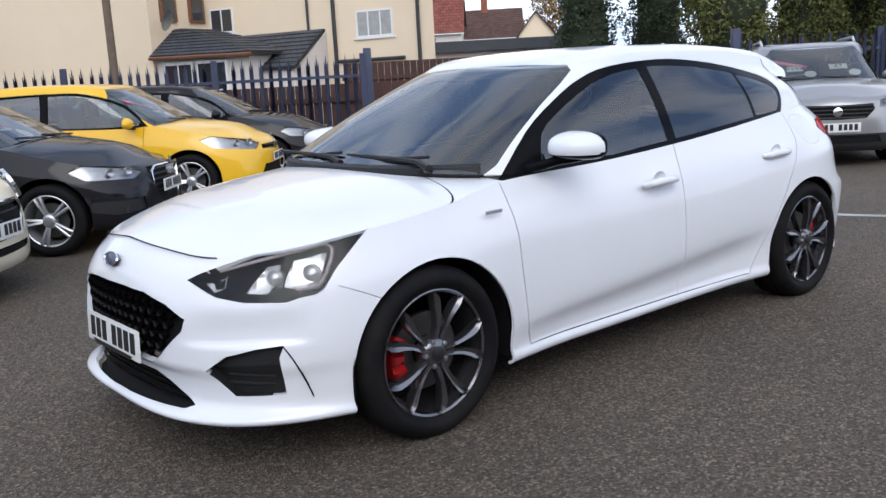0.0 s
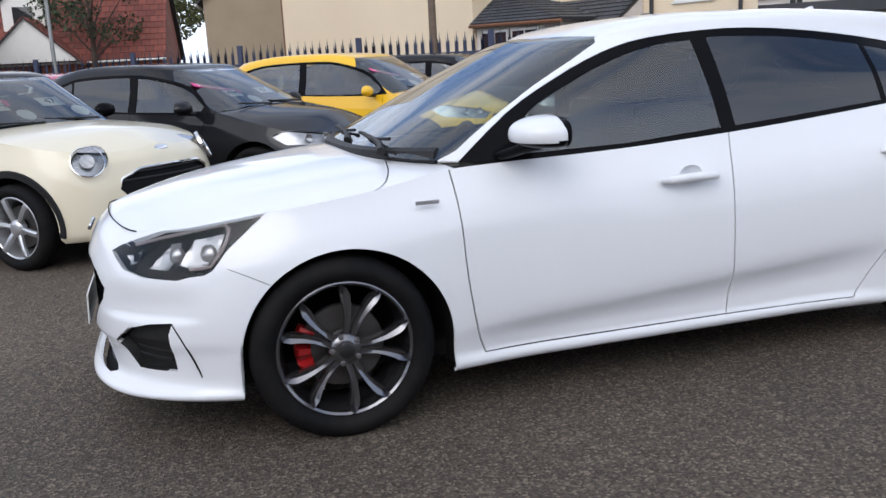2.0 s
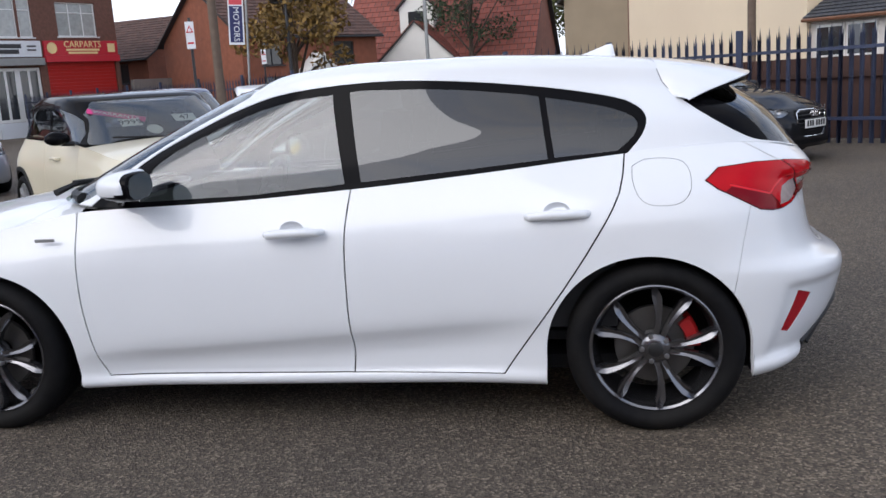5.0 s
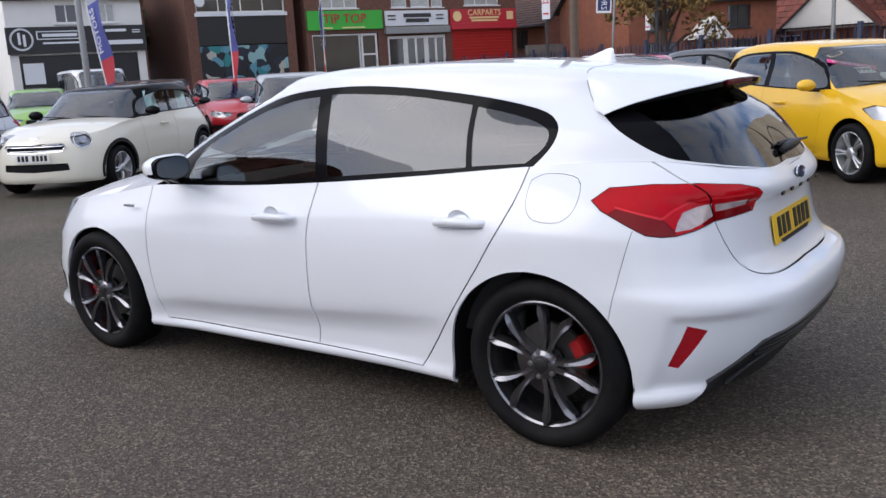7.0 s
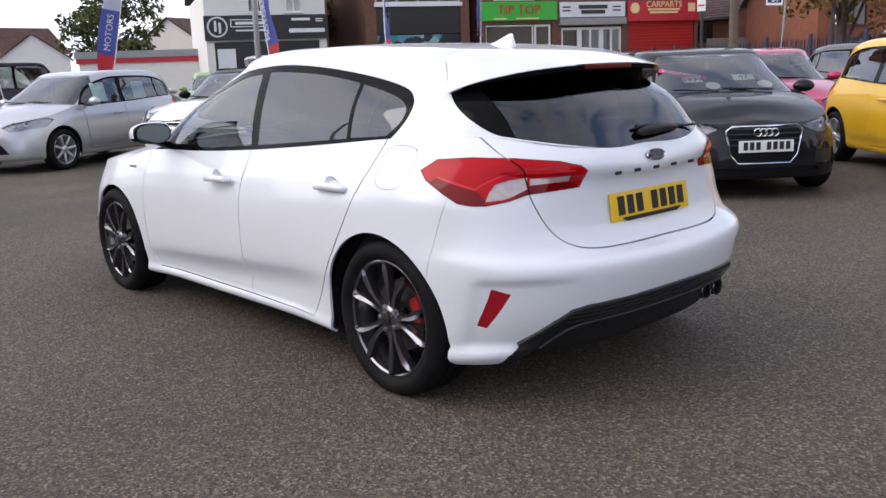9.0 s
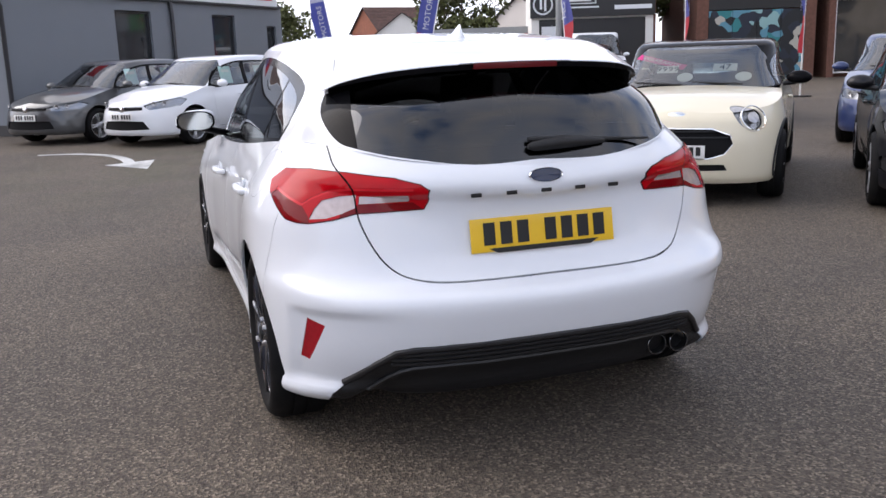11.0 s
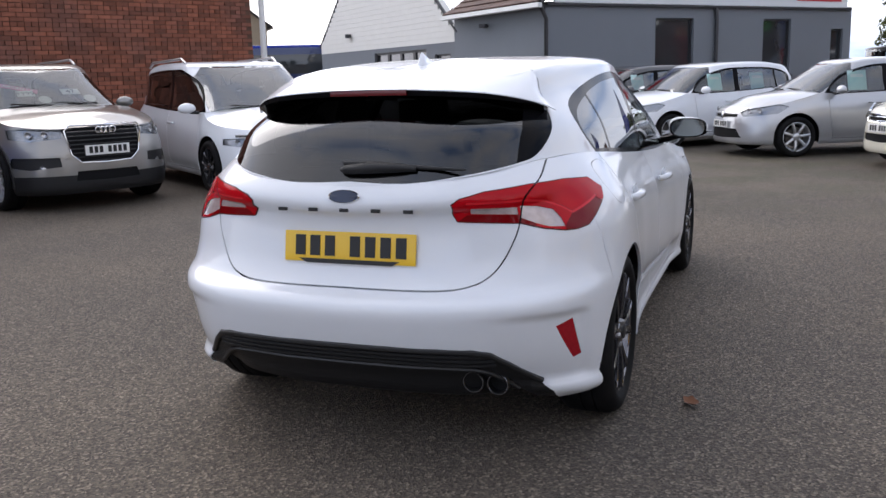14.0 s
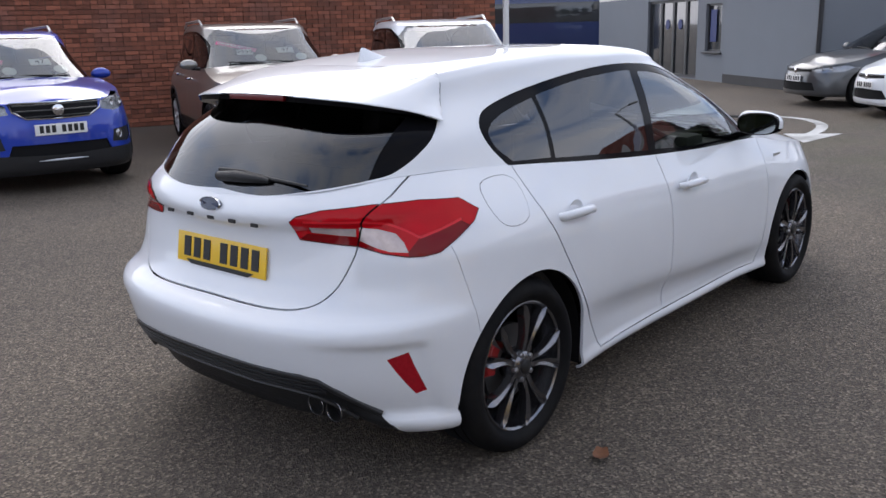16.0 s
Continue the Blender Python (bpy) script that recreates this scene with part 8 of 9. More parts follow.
street_pole((-5.35, -19.9), 8.5, 0.11, M["post_brown"], "weathered brown wooden utility pole")
street_pole((7.95, -17.6), 8.0, 0.12, M["post_brown"], "weathered brown wooden utility pole beside the banner")
street_pole((17.3, -9.6), 7.0, 0.085, M["post_grey"], "grey steel lamp column", "lamp_column", "arm")
street_pole((7.5, -22.0), 3.9, 0.06, M["dark_frame"], "dark post with twin flood lamps", "lamp_column", "double")
street_pole((6.0, -37.6), 8.0, 0.09, M["post_grey"], "grey steel street lamp column", "lamp_column", "arm")
street_pole((21.5, 18.5), 7.0, 0.08, M["post_grey"], "grey steel street lamp column", "lamp_column", "arm")


def feather_flag(at, lean, turn, h=4.9):
    """A tall feather banner, pale at the top, blue in the middle and red at the foot."""
    t = thing("feather_banner", "tall feather banner in blue and red on a thin pole", "banner", pose(at[0], at[1], 0, 0, lean, turn), "feather banners")
    part("pole", tube_bm([(0, 0, 0), (0, 0, 2.2), (0.02, 0, h)], [0.022, 0.018, 0.010], 8), M["white_frame"], t)
    part("foot", box_bm(0.5, 0.5, 0.04, (0, 0, 0.02), 0.01), M["plinth"], t)

    def cloth(name, z0, z1, m):
        bm = bmesh.new()
        L_, R_ = [], []
        for i in range(9):
            z = z0 + (z1 - z0) * i / 8
            k = (z - 1.0) / (h - 1.0)
            wd_ = 0.52 * math.sin(math.pi * min(1, 0.18 + 0.75 * k)) ** 0.8
            wv = 0.05 * math.sin(4 * z)
            L_.append(bm.verts.new((0.02, 0, z)))
            R_.append(bm.verts.new((0.02 + wd_, wv, z)))
        for i in range(8):
            bm.faces.new((L_[i], R_[i], R_[i + 1], L_[i + 1]))
        bmesh.ops.solidify(bm, geom=list(bm.faces), thickness=0.004)
        return part(name, bm, m, t)
    cloth("red_cloth", 1.1, 2.0, M["banner_red"])
    b = cloth("blue_cloth", 2.0, 3.3, M["banner_blue"])
    cloth("pale_cloth", 3.3, h, M["banner_pale"])
    tx = text_bm("MOTORS", 0.26, 0.003)
    tx.transform(Matrix.Translation((0.25, -0.055, 2.65)) @ pose(0, 0, 0, 90, 0, 0) @ pose(0, 0, 0, 0, 0, 90))
    part("banner_letters", tx, M["sign_white"], b, smooth=False)
    tx2 = text_bm("MOTORS", 0.26, 0.003)
    tx2.transform(Matrix.Translation((0.25, 0.060, 2.65)) @ pose(0, 0, 0, 90, 0, 180) @ pose(0, 0, 0, 0, 0, 90))
    part("banner_letters", tx2, M["sign_white"], b, smooth=False)
    return t


for at, lean, turn in (((13.4, -10.9), -2, 150), ((15.2, -8.9), -14, 175), ((14.2, -14.9), -3, 130), ((22.3, -7.3), -12, 70), ((26.0, -5.7), 10, 95)):
    feather_flag(at, lean, turn)

bn = thing("hanging_banner", "small red and blue banner on a pole at the fence", "banner", pose(8.85, -21.0, 0, 0, -3, 20))
part("pole", tube_bm([(-0.28, 0, 0), (-0.28, 0, 5.2)], 0.035, 8), M["post_grey"], bn)
part("banner_border", box_bm(0.44, 0.012, 1.75, (0.02, 0, 3.55)), M["sign_white"], bn, smooth=False)
part("blue_panel", box_bm(0.36, 0.018, 1.02, (0.02, 0, 3.25)), M["banner_navy"], bn, smooth=False)
part("red_panel", box_bm(0.36, 0.018, 0.56, (0.02, 0, 4.08)), M["banner_red"], bn, smooth=False)
for yy, rz in ((0.012, 180), (-0.012, 0)):
    tx = text_bm("MOTORS", 0.24, 0.004)
    tx.transform(Matrix.Translation((0.02, yy, 3.25)) @ pose(0, 0, 0, 90, 0, rz) @ pose(0, 0, 0, 0, 0, -90))
    part("banner_letters", tx, M["sign_white"], bn, smooth=False)

for at in ((7.93, -16.13), (11.9, -31.9)):
    sg = thing("road_sign", "white road sign with a red triangle on a dark post", "sign", pose(at[0], at[1], 0, 0, 0, 15))
    part("post", tube_bm([(0, 0, 0), (0, 0, 3.1)], 0.035, 8), M["dark_frame"], sg)
    part("plate", box_bm(0.20, 0.02, 0.62, (0, 0.05, 2.70), 0.008), M["sign_white"], sg, smooth=False)
    tri_ = prism_bm([(-0.085, 0), (0.085, 0), (0, 0.17)], 0.01, Matrix.Translation((0, 0.062, 2.76)) @ pose(0, 0, 0, 90, 0, 180))
    part("red_triangle", tri_, M["sign_red"], sg, smooth=False)
    part("white_triangle", prism_bm([(-0.05, 0), (0.05, 0), (0, 0.10)], 0.012, Matrix.Translation((0, 0.062, 2.785)) @ pose(0, 0, 0, 90, 0, 180)), M["sign_white"], sg, smooth=False)
    part("sign_bar", box_bm(0.14, 0.012, 0.04, (0, 0.062, 2.52)), M["sign_red"], sg, smooth=False)

# ---------------------------------------------------------------- row of shops across the road
SA, SD = Vector((20.0, -35.0)), Vector((0.384, 0.923))


def along(k, off=0.0):
    n = Vector((SD.y, -SD.x))          # away from the car park
    p = SA + SD * k + n * off
    return (p.x, p.y)


def frontage(name, k0, k1, h, wall_m, openings, label):
    """A shop's front wall seen from the car park (from its right end k0 to its left end k1)."""
    house = thing(name, label, "shop", pose(*along(k1), 0, 0, 0, math.degrees(math.atan2(-SD.y, -SD.x))), "shops across the road")
    ln = k1 - k0
    w = holed_wall("front_wall", along(k1), along(k0), h, 0.3, wall_m, openings, "")
    w.parent = house
    w.matrix_basis = Matrix()
    part("side_and_back", box_bm(ln - 0.02, 7.5, h - 0.02, (ln / 2, 4.06, h / 2)), wall_m, house, smooth=False)
    return house, ln


def shop_door(house, x0, x1, z1, fm, pm):
    window_in(house, x0, x1, 0.02, z1, fm, pm, 0.10, 0, 1, False, name="shop_door", fw=0.09)


def lettering(house, words, size, x, y, z, m, depth=0.02):
    t = text_bm(words, size, depth)
    t.transform(Matrix.Translation((x, y, z)) @ pose(0, 0, 0, 90, 0, 0))
    part("sign_letters", t, m, house, smooth=False)


def roof_over(house, ln, h, rise=2.4, depth=7.5, material=None):
    tiled_roof("roof", house, ((-0.2, -0.3, h), (ln + 0.2, -0.3, h), (ln + 0.2, depth / 2, h + rise), (-0.2, depth / 2, h + rise)), 14, max(8, int(ln * 3)), material or M["tile_brown"])
    tiled_roof("roof", house, ((ln + 0.2, depth + 0.2, h), (-0.2, depth + 0.2, h), (-0.2, depth / 2, h + rise), (ln + 0.2, depth / 2, h + rise)), 6, 6, material or M["tile_brown"])


# red shuttered shop
h_, ln_ = frontage("red_shop", 0.0, 3.9, 6.6, M["shop_brick"], [(0.15, 3.7, 0.0, 3.05), (0.9, 2.9, 4.15, 5.6)], "brick shop with a closed red shutter and a red sign")
for i in range(21):
    part("shutter_slat", box_bm(3.5, 0.05, 0.142, (1.92, 0.08, 0.09 + i * 0.145), 0.012, pose(0, 0, 0, 12, 0, 0), seg=1), M["shop_red"], h_, smooth=False)
part("shutter_box", box_bm(3.8, 0.22, 0.28, (1.92, -0.08, 3.20), 0.02), M["sign_red"], h_, smooth=False)
part("sign_board", box_bm(3.75, 0.10, 0.62, (1.92, -0.06, 3.66), 0.01), M["sign_red"], h_, smooth=False)
lettering(h_, "CARPARTS", 0.40, 1.95, -0.13, 3.80, M["sign_yellow"])
for i, w_ in enumerate((1.7, 1.5)):
    part("sign_bar", box_bm(w_, 0.02, 0.09, (1.95, -0.12, 3.58 - i * 0.13)), M["sign_yellow"], h_, smooth=False)
part("sign_roundel", lathe_bm([(0.0, 0.0), (0.24, 0.0), (0.24, 0.02)], 24), M["sign_yellow"], h_).matrix_basis = pose(0.4, -0.125, 3.66, 0, 0, 180)
part("sign_square", box_bm(0.38, 0.02, 0.38, (3.45, -0.12, 3.66)), M["sign_yellow"], h_, smooth=False)
window_in(h_, 0.9, 2.9, 4.15, 5.6, M["white_frame"], M["net_pane"], 0.10, 2, 1)
roof_over(h_, ln_, 6.6)
# grey shop
h_, ln_ = frontage("grey_shop", 3.9, 7.4, 6.6, M["shop_brick"], [(0.2, 3.3, 0.0, 2.90), (0.5, 1.3, 4.1, 5.7), (1.5, 2.5, 4.1, 5.7), (2.6, 3.2, 4.1, 5.7)], "brick shop with a pale sign and white shopfront windows")
part("sign_board", box_bm(3.3, 0.10, 0.66, (1.75, -0.06, 3.63), 0.01), M["sign_white"], h_, smooth=False)
for i, (a, b) in enumerate(((1.45, 3.74), (1.2, 3.52))):
    part("sign_bar", box_bm(a, 0.02, 0.17, (1.75, -0.12, b)), M["dark_frame"], h_, smooth=False)
for x in (0.42, 2.95):
    for z in (3.74, 3.58):
        part("sign_bar", box_bm(0.4, 0.02, 0.06, (x, -0.12, z)), M["dark_frame"], h_, smooth=False)
part("shutter_box", box_bm(3.4, 0.25, 0.30, (1.75, -0.08, 3.10), 0.02), M["post_grey"], h_, smooth=False)
for a, b, z0 in ((0.2, 1.15, 0.02), (1.15, 2.25, 0.65), (2.25, 3.3, 0.65)):
    window_in(h_, a, b, z0, 2.86, M["white_frame"], M["pane"], 0.10, 0 if z0 < 0.1 else 1, 0, False, fw=0.12)
part("stall_riser", box_bm(2.15, 0.12, 0.64, (2.22, 0.08, 0.32)), M["sign_white"], h_, smooth=False)
for a, b in ((0.5, 1.3), (1.5, 2.5), (2.6, 3.2)):
    window_in(h_, a, b, 4.1, 5.7, M["white_frame"], M["net_pane"], 0.08, 0, 1)
dish = part("satellite_dish", lathe_bm([(0.0, 0.0), (0.2, 0.03), (0.33, 0.09)], 20), M["post_grey"], h_)
dish.matrix_basis = pose(0.1, -0.25, 4.9, -20, 0, 160)
roof_over(h_, ln_, 6.6)
# green shop
h_, ln_ = frontage("green_shop", 7.4, 11.1, 6.6, M["shop_brick"], [(0.25, 3.45, 0.0, 3.05), (0.7, 2.5, 4.1, 5.7)], "brick shop with a bright green sign above a dark window")
part("sign_board", box_bm(3.6, 0.10, 0.80, (1.85, -0.06, 3.60), 0.01), M["shop_green"], h_, smooth=False)
lettering(h_, "TIP TOP", 0.58, 1.80, -0.13, 3.64, M["sign_red"])
for x, w_ in ((0.9, 0.6), (2.2, 1.1)):
    part("sign_bar", box_bm(w_, 0.02, 0.06, (x, -0.12, 3.28)), M["sign_yellow"], h_, smooth=False)
window_in(h_, 0.25, 2.55, 0.15, 3.02, M["white_frame"], M["pane"], 0.10, 0, 0, False, fw=0.06)
shop_door(h_, 2.6, 3.4, 3.02, M["white_frame"], M["pane"])
window_in(h_, 0.7, 2.5, 4.1, 5.7, M["white_frame"], M["net_pane"], 0.08, 2, 1)
roof_over(h_, ln_, 6.6)
# dark front with painted shutters
h_, ln_ = frontage("dark_shop", 11.6, 16.2, 7.4, M["shop_brick"], [(0.45, 4.2, 0.0, 3.85), (0.45, 4.2, 4.02, 4.90)], "brick building with a dark shopfront and graffiti panels")
part("black_fascia", box_bm(3.74, 0.12, 1.10, (2.32, 0.08, 3.29)), M["shop_black"], h_, smooth=False)
for z_ in (3.93, 4.98):
    part("window_head", box_bm(3.9, 0.12, 0.13, (2.32, -0.02, z_)), M["sign_white"], h_, smooth=False)
part("wall_clock", lathe_bm([(0.0, 0.03), (0.20, 0.03), (0.22, 0.0)], 24), M["sign_white"], h_, "round white wall clock").matrix_basis = pose(0.62, 0.02, 4.45, 0, 0, 180)
window_in(h_, 0.45, 4.2, 4.02, 4.90, M["white_frame"], M["pane"], 0.10, 3, 1)
gm = mat("graffiti_panel", (0.05, 0.10, 0.11), 0.6)
n_, l_ = gm.node_tree.nodes, gm.node_tree.links
tc_, vo_ = n_.new("ShaderNodeTexCoord"), n_.new("ShaderNodeTexVoronoi")
wv_ = n_.new("ShaderNodeTexNoise")
wv_.inputs["Scale"].default_value = 1.6
mxv = n_.new("ShaderNodeMix")
mxv.data_type = "VECTOR"
mxv.inputs[0].default_value = 0.35
l_.new(tc_.outputs["Object"], wv_.inputs["Vector"])
l_.new(tc_.outputs["Object"], mxv.inputs[4])
l_.new(wv_.outputs["Color"], mxv.inputs[5])
vo_.inputs["Scale"].default_value = 4.0
l_.new(mxv.outputs[1], vo_.inputs["Vector"])
rp_ = n_.new("ShaderNodeValToRGB")
rp_.color_ramp.interpolation = "CONSTANT"
cols = ((0.0, (0.010, 0.012, 0.014)), (0.40, (0.03, 0.20, 0.21)), (0.50, (0.25, 0.42, 0.42)), (0.58, (0.015, 0.02, 0.035)), (0.72, (0.10, 0.26, 0.34)), (0.88, (0.42, 0.40, 0.34)))
for i, (p_, c_) in enumerate(cols):
    e_ = rp_.color_ramp.elements[i] if i < 2 else rp_.color_ramp.elements.new(p_)
    e_.position, e_.color = p_, (*c_, 1)
sp_ = n_.new("ShaderNodeSeparateColor")
l_.new(vo_.outputs["Color"], sp_.inputs[0])
l_.new(sp_.outputs[0], rp_.inputs[0])
l_.new(rp_.outputs[0], n_["Principled BSDF"].inputs["Base Color"])
for i in range(4):
    part("painted_shutter", box_bm(0.92, 0.10, 2.68, (0.93 + i * 0.935, 0.085, 1.36), 0.01), gm, h_, smooth=False)
roof_over(h_, ln_, 7.4, 1.0)
# black and white building
h_, ln_ = frontage("black_fronted_shop", 17.9, 22.7, 4.55, M["white_board"], [(0.3, 4.5, 0.0, 2.6), (1.7, 2.5, 3.72, 4.42), (3.2, 3.85, 3.72, 4.42)], "white two-storey building with a black shopfront")
part("black_fascia", box_bm(4.9, 0.14, 0.95, (2.4, -0.08, 3.13), 0.01), M["shop_black"], h_, smooth=False)
part("black_front", box_bm(4.2, 0.10, 2.58, (2.4, 0.12, 1.29)), M["shop_black"], h_, smooth=False)
part("white_door_panel", box_bm(0.7, 0.05, 0.75, (0.75, 0.05, 1.95)), M["sign_white"], h_, smooth=False)
part("white_door_panel", box_bm(0.5, 0.05, 1.9, (2.9, 0.05, 0.96)), M["sign_white"], h_, smooth=False)
part("logo_disc", lathe_bm([(0.0, 0.0), (0.40, 0.0), (0.40, 0.02)], 32), M["sign_white"], h_).matrix_basis = pose(0.45, -0.155, 3.17, 0, 0, 180)
part("logo_core", lathe_bm([(0.0, 0.0), (0.33, 0.0), (0.33, 0.02)], 32), M["shop_black"], h_).matrix_basis = pose(0.45, -0.17, 3.17, 0, 0, 180)
part("logo_bar", box_bm(0.09, 0.02, 0.42, (0.37, -0.185, 3.20)), M["sign_white"], h_, smooth=False)
part("logo_bar", box_bm(0.09, 0.02, 0.42, (0.54, -0.185, 3.13)), M["sign_white"], h_, smooth=False)
part("sign_frame", box_bm(1.58, 0.02, 0.30, (1.75, -0.160, 3.30)), M["sign_white"], h_, smooth=False)
part("sign_field", box_bm(1.50, 0.02, 0.23, (1.75, -0.166, 3.30)), M["shop_black"], h_, smooth=False)
for x, z, w_, hh in ((1.75, 3.30, 1.2, 0.11), (1.9, 3.02, 1.5, 0.06), (3.75, 3.42, 0.75, 0.10), (3.98, 2.98, 1.45, 0.16), (4.5, 3.42, 0.3, 0.04), (4.5, 3.34, 0.3, 0.04)):
    part("sign_bar", box_bm(w_, 0.02, hh, (x, -0.175, z)), M["sign_white"], h_, smooth=False)
window_in(h_, 1.7, 2.5, 3.72, 4.42, M["white_frame"], M["pane"], 0.08, 1, 0)
window_in(h_, 3.2, 3.85, 3.72, 4.42, M["white_frame"], M["net_pane"], 0.08, 1, 0)
roof_over(h_, ln_, 4.6, 2.6, material=M["tile_red"])
part("gable_face", prism_bm([(1.1, 4.55), (3.4, 4.55), (2.25, 5.9)], 0.25, Matrix.Translation((0, 0.05, 0)) @ pose(0, 0, 0, 90, 0, 0)), M["white_board"], h_, smooth=False)
part("brick_side", box_bm(0.12, 7.6, 4.6, (4.87, 4.0, 2.3)), M["shop_brick"], h_, smooth=False)
# low white garage with a red line, and a wall beside the shops
lw = thing("low_garage", "long low white garage with a red fascia line", "building", pose(31.9, -18.6, 0, 0, 0, 62), "")
part("wall", box_bm(8.0, 5.0, 2.0, (4.0, -2.5, 1.0)), M["white_board"], lw, smooth=False)
part("red_line", box_bm(8.2, 5.2, 0.20, (4.0, -2.5, 2.10)), M["sign_red"], lw, smooth=False)
part("roof_slab", box_bm(8.3, 5.3, 0.30, (4.0, -2.5, 2.36)), M["post_grey"], lw, smooth=False)
wl_ = thing("yard_wall", "grey concrete yard wall beside the shops", "wall", pose(19.7, -35.4, 0, 0, 0, -113), kind="structure")
part("panel", box_bm(3.6, 0.2, 2.2, (1.8, 0, 1.1)), mat("grey_concrete", (0.22, 0.20, 0.18), 0.9, 0, 0, 0.2, 3), wl_, smooth=False)


# ---------------------------------------------------------------- houses
def house(name, at, turn, w, d, h, rise, wall_m, roof_m, label, windows=(), frame_m=None, chimney=None, pane_m=None, gable_m=None, verge=0.25):
    """A gabled house; its front (y = 0, seen from -y) is w wide, the ridge runs along x."""
    t = thing(name, label, "house", pose(at[0], at[1], 0, 0, 0, turn), "houses beyond the fence")
    ops = [(a, b, c, e) for a, b, c, e in windows]
    fw = holed_wall("front_wall", (0, 0), (w, 0), h, 0.3, wall_m, ops, "")
    fw.parent = t
    fw.matrix_basis = Matrix()
    for a, b, c, e in ops:
        window_in(t, a, b, c, e, frame_m or M["white_frame"], pane_m or M["pane"], 0.08, 1 if b - a > 0.8 else 0, 0)
    body = box_bm(w - 0.01, d - 0.3, h - 0.01, (w / 2, 0.302 + (d - 0.3) / 2, h / 2))
    part("side_wall", body, wall_m, t, smooth=False)
    for x in (0.0, w - 0.25):
        part("gable", prism_bm([(0, 0), (d, 0), (d / 2, rise)], 0.25, Matrix.Translation((x, 0, h)) @ pose(0, 0, 0, 90, 0, 90)), gable_m or wall_m, t, smooth=False)
    e_ = -0.3
    k = rise / (d / 2)
    tiled_roof("roof", t, ((-verge, e_, h + e_ * k + 0.06), (w + verge, e_, h + e_ * k + 0.06), (w + verge, d / 2, h + rise + 0.06), (-verge, d / 2, h + rise + 0.06)), 16, max(10, int(w * 2.6)), roof_m)
    tiled_roof("roof", t, ((w + verge, d - e_, h + e_ * k + 0.06), (-verge, d - e_, h + e_ * k + 0.06), (-verge, d / 2, h + rise + 0.06), (w + verge, d / 2, h + rise + 0.06)), 10, 10, roof_m)
    part("gutter", tube_bm([(-verge, e_ - 0.03, h + e_ * k), (w + verge, e_ - 0.03, h + e_ * k)], 0.05, 8), M["white_frame"] if frame_m is None else frame_m, t)
    if chimney is not None:
        c = part("chimney", box_bm(0.6, 0.9, 1.5, (chimney, d / 2, h + rise + 0.45), 0.02), M["orange_brick"], t, smooth=False)
        for dy in (-0.22, 0.22):
            part("chimney_pot", lathe_bm([(0.12, 0), (0.10, 0.35), (0.08, 0.35)], 12, "z"), M["tile_red"], c).matrix_basis = pose(chimney, d / 2 + dy, h + rise + 1.2)
    return t


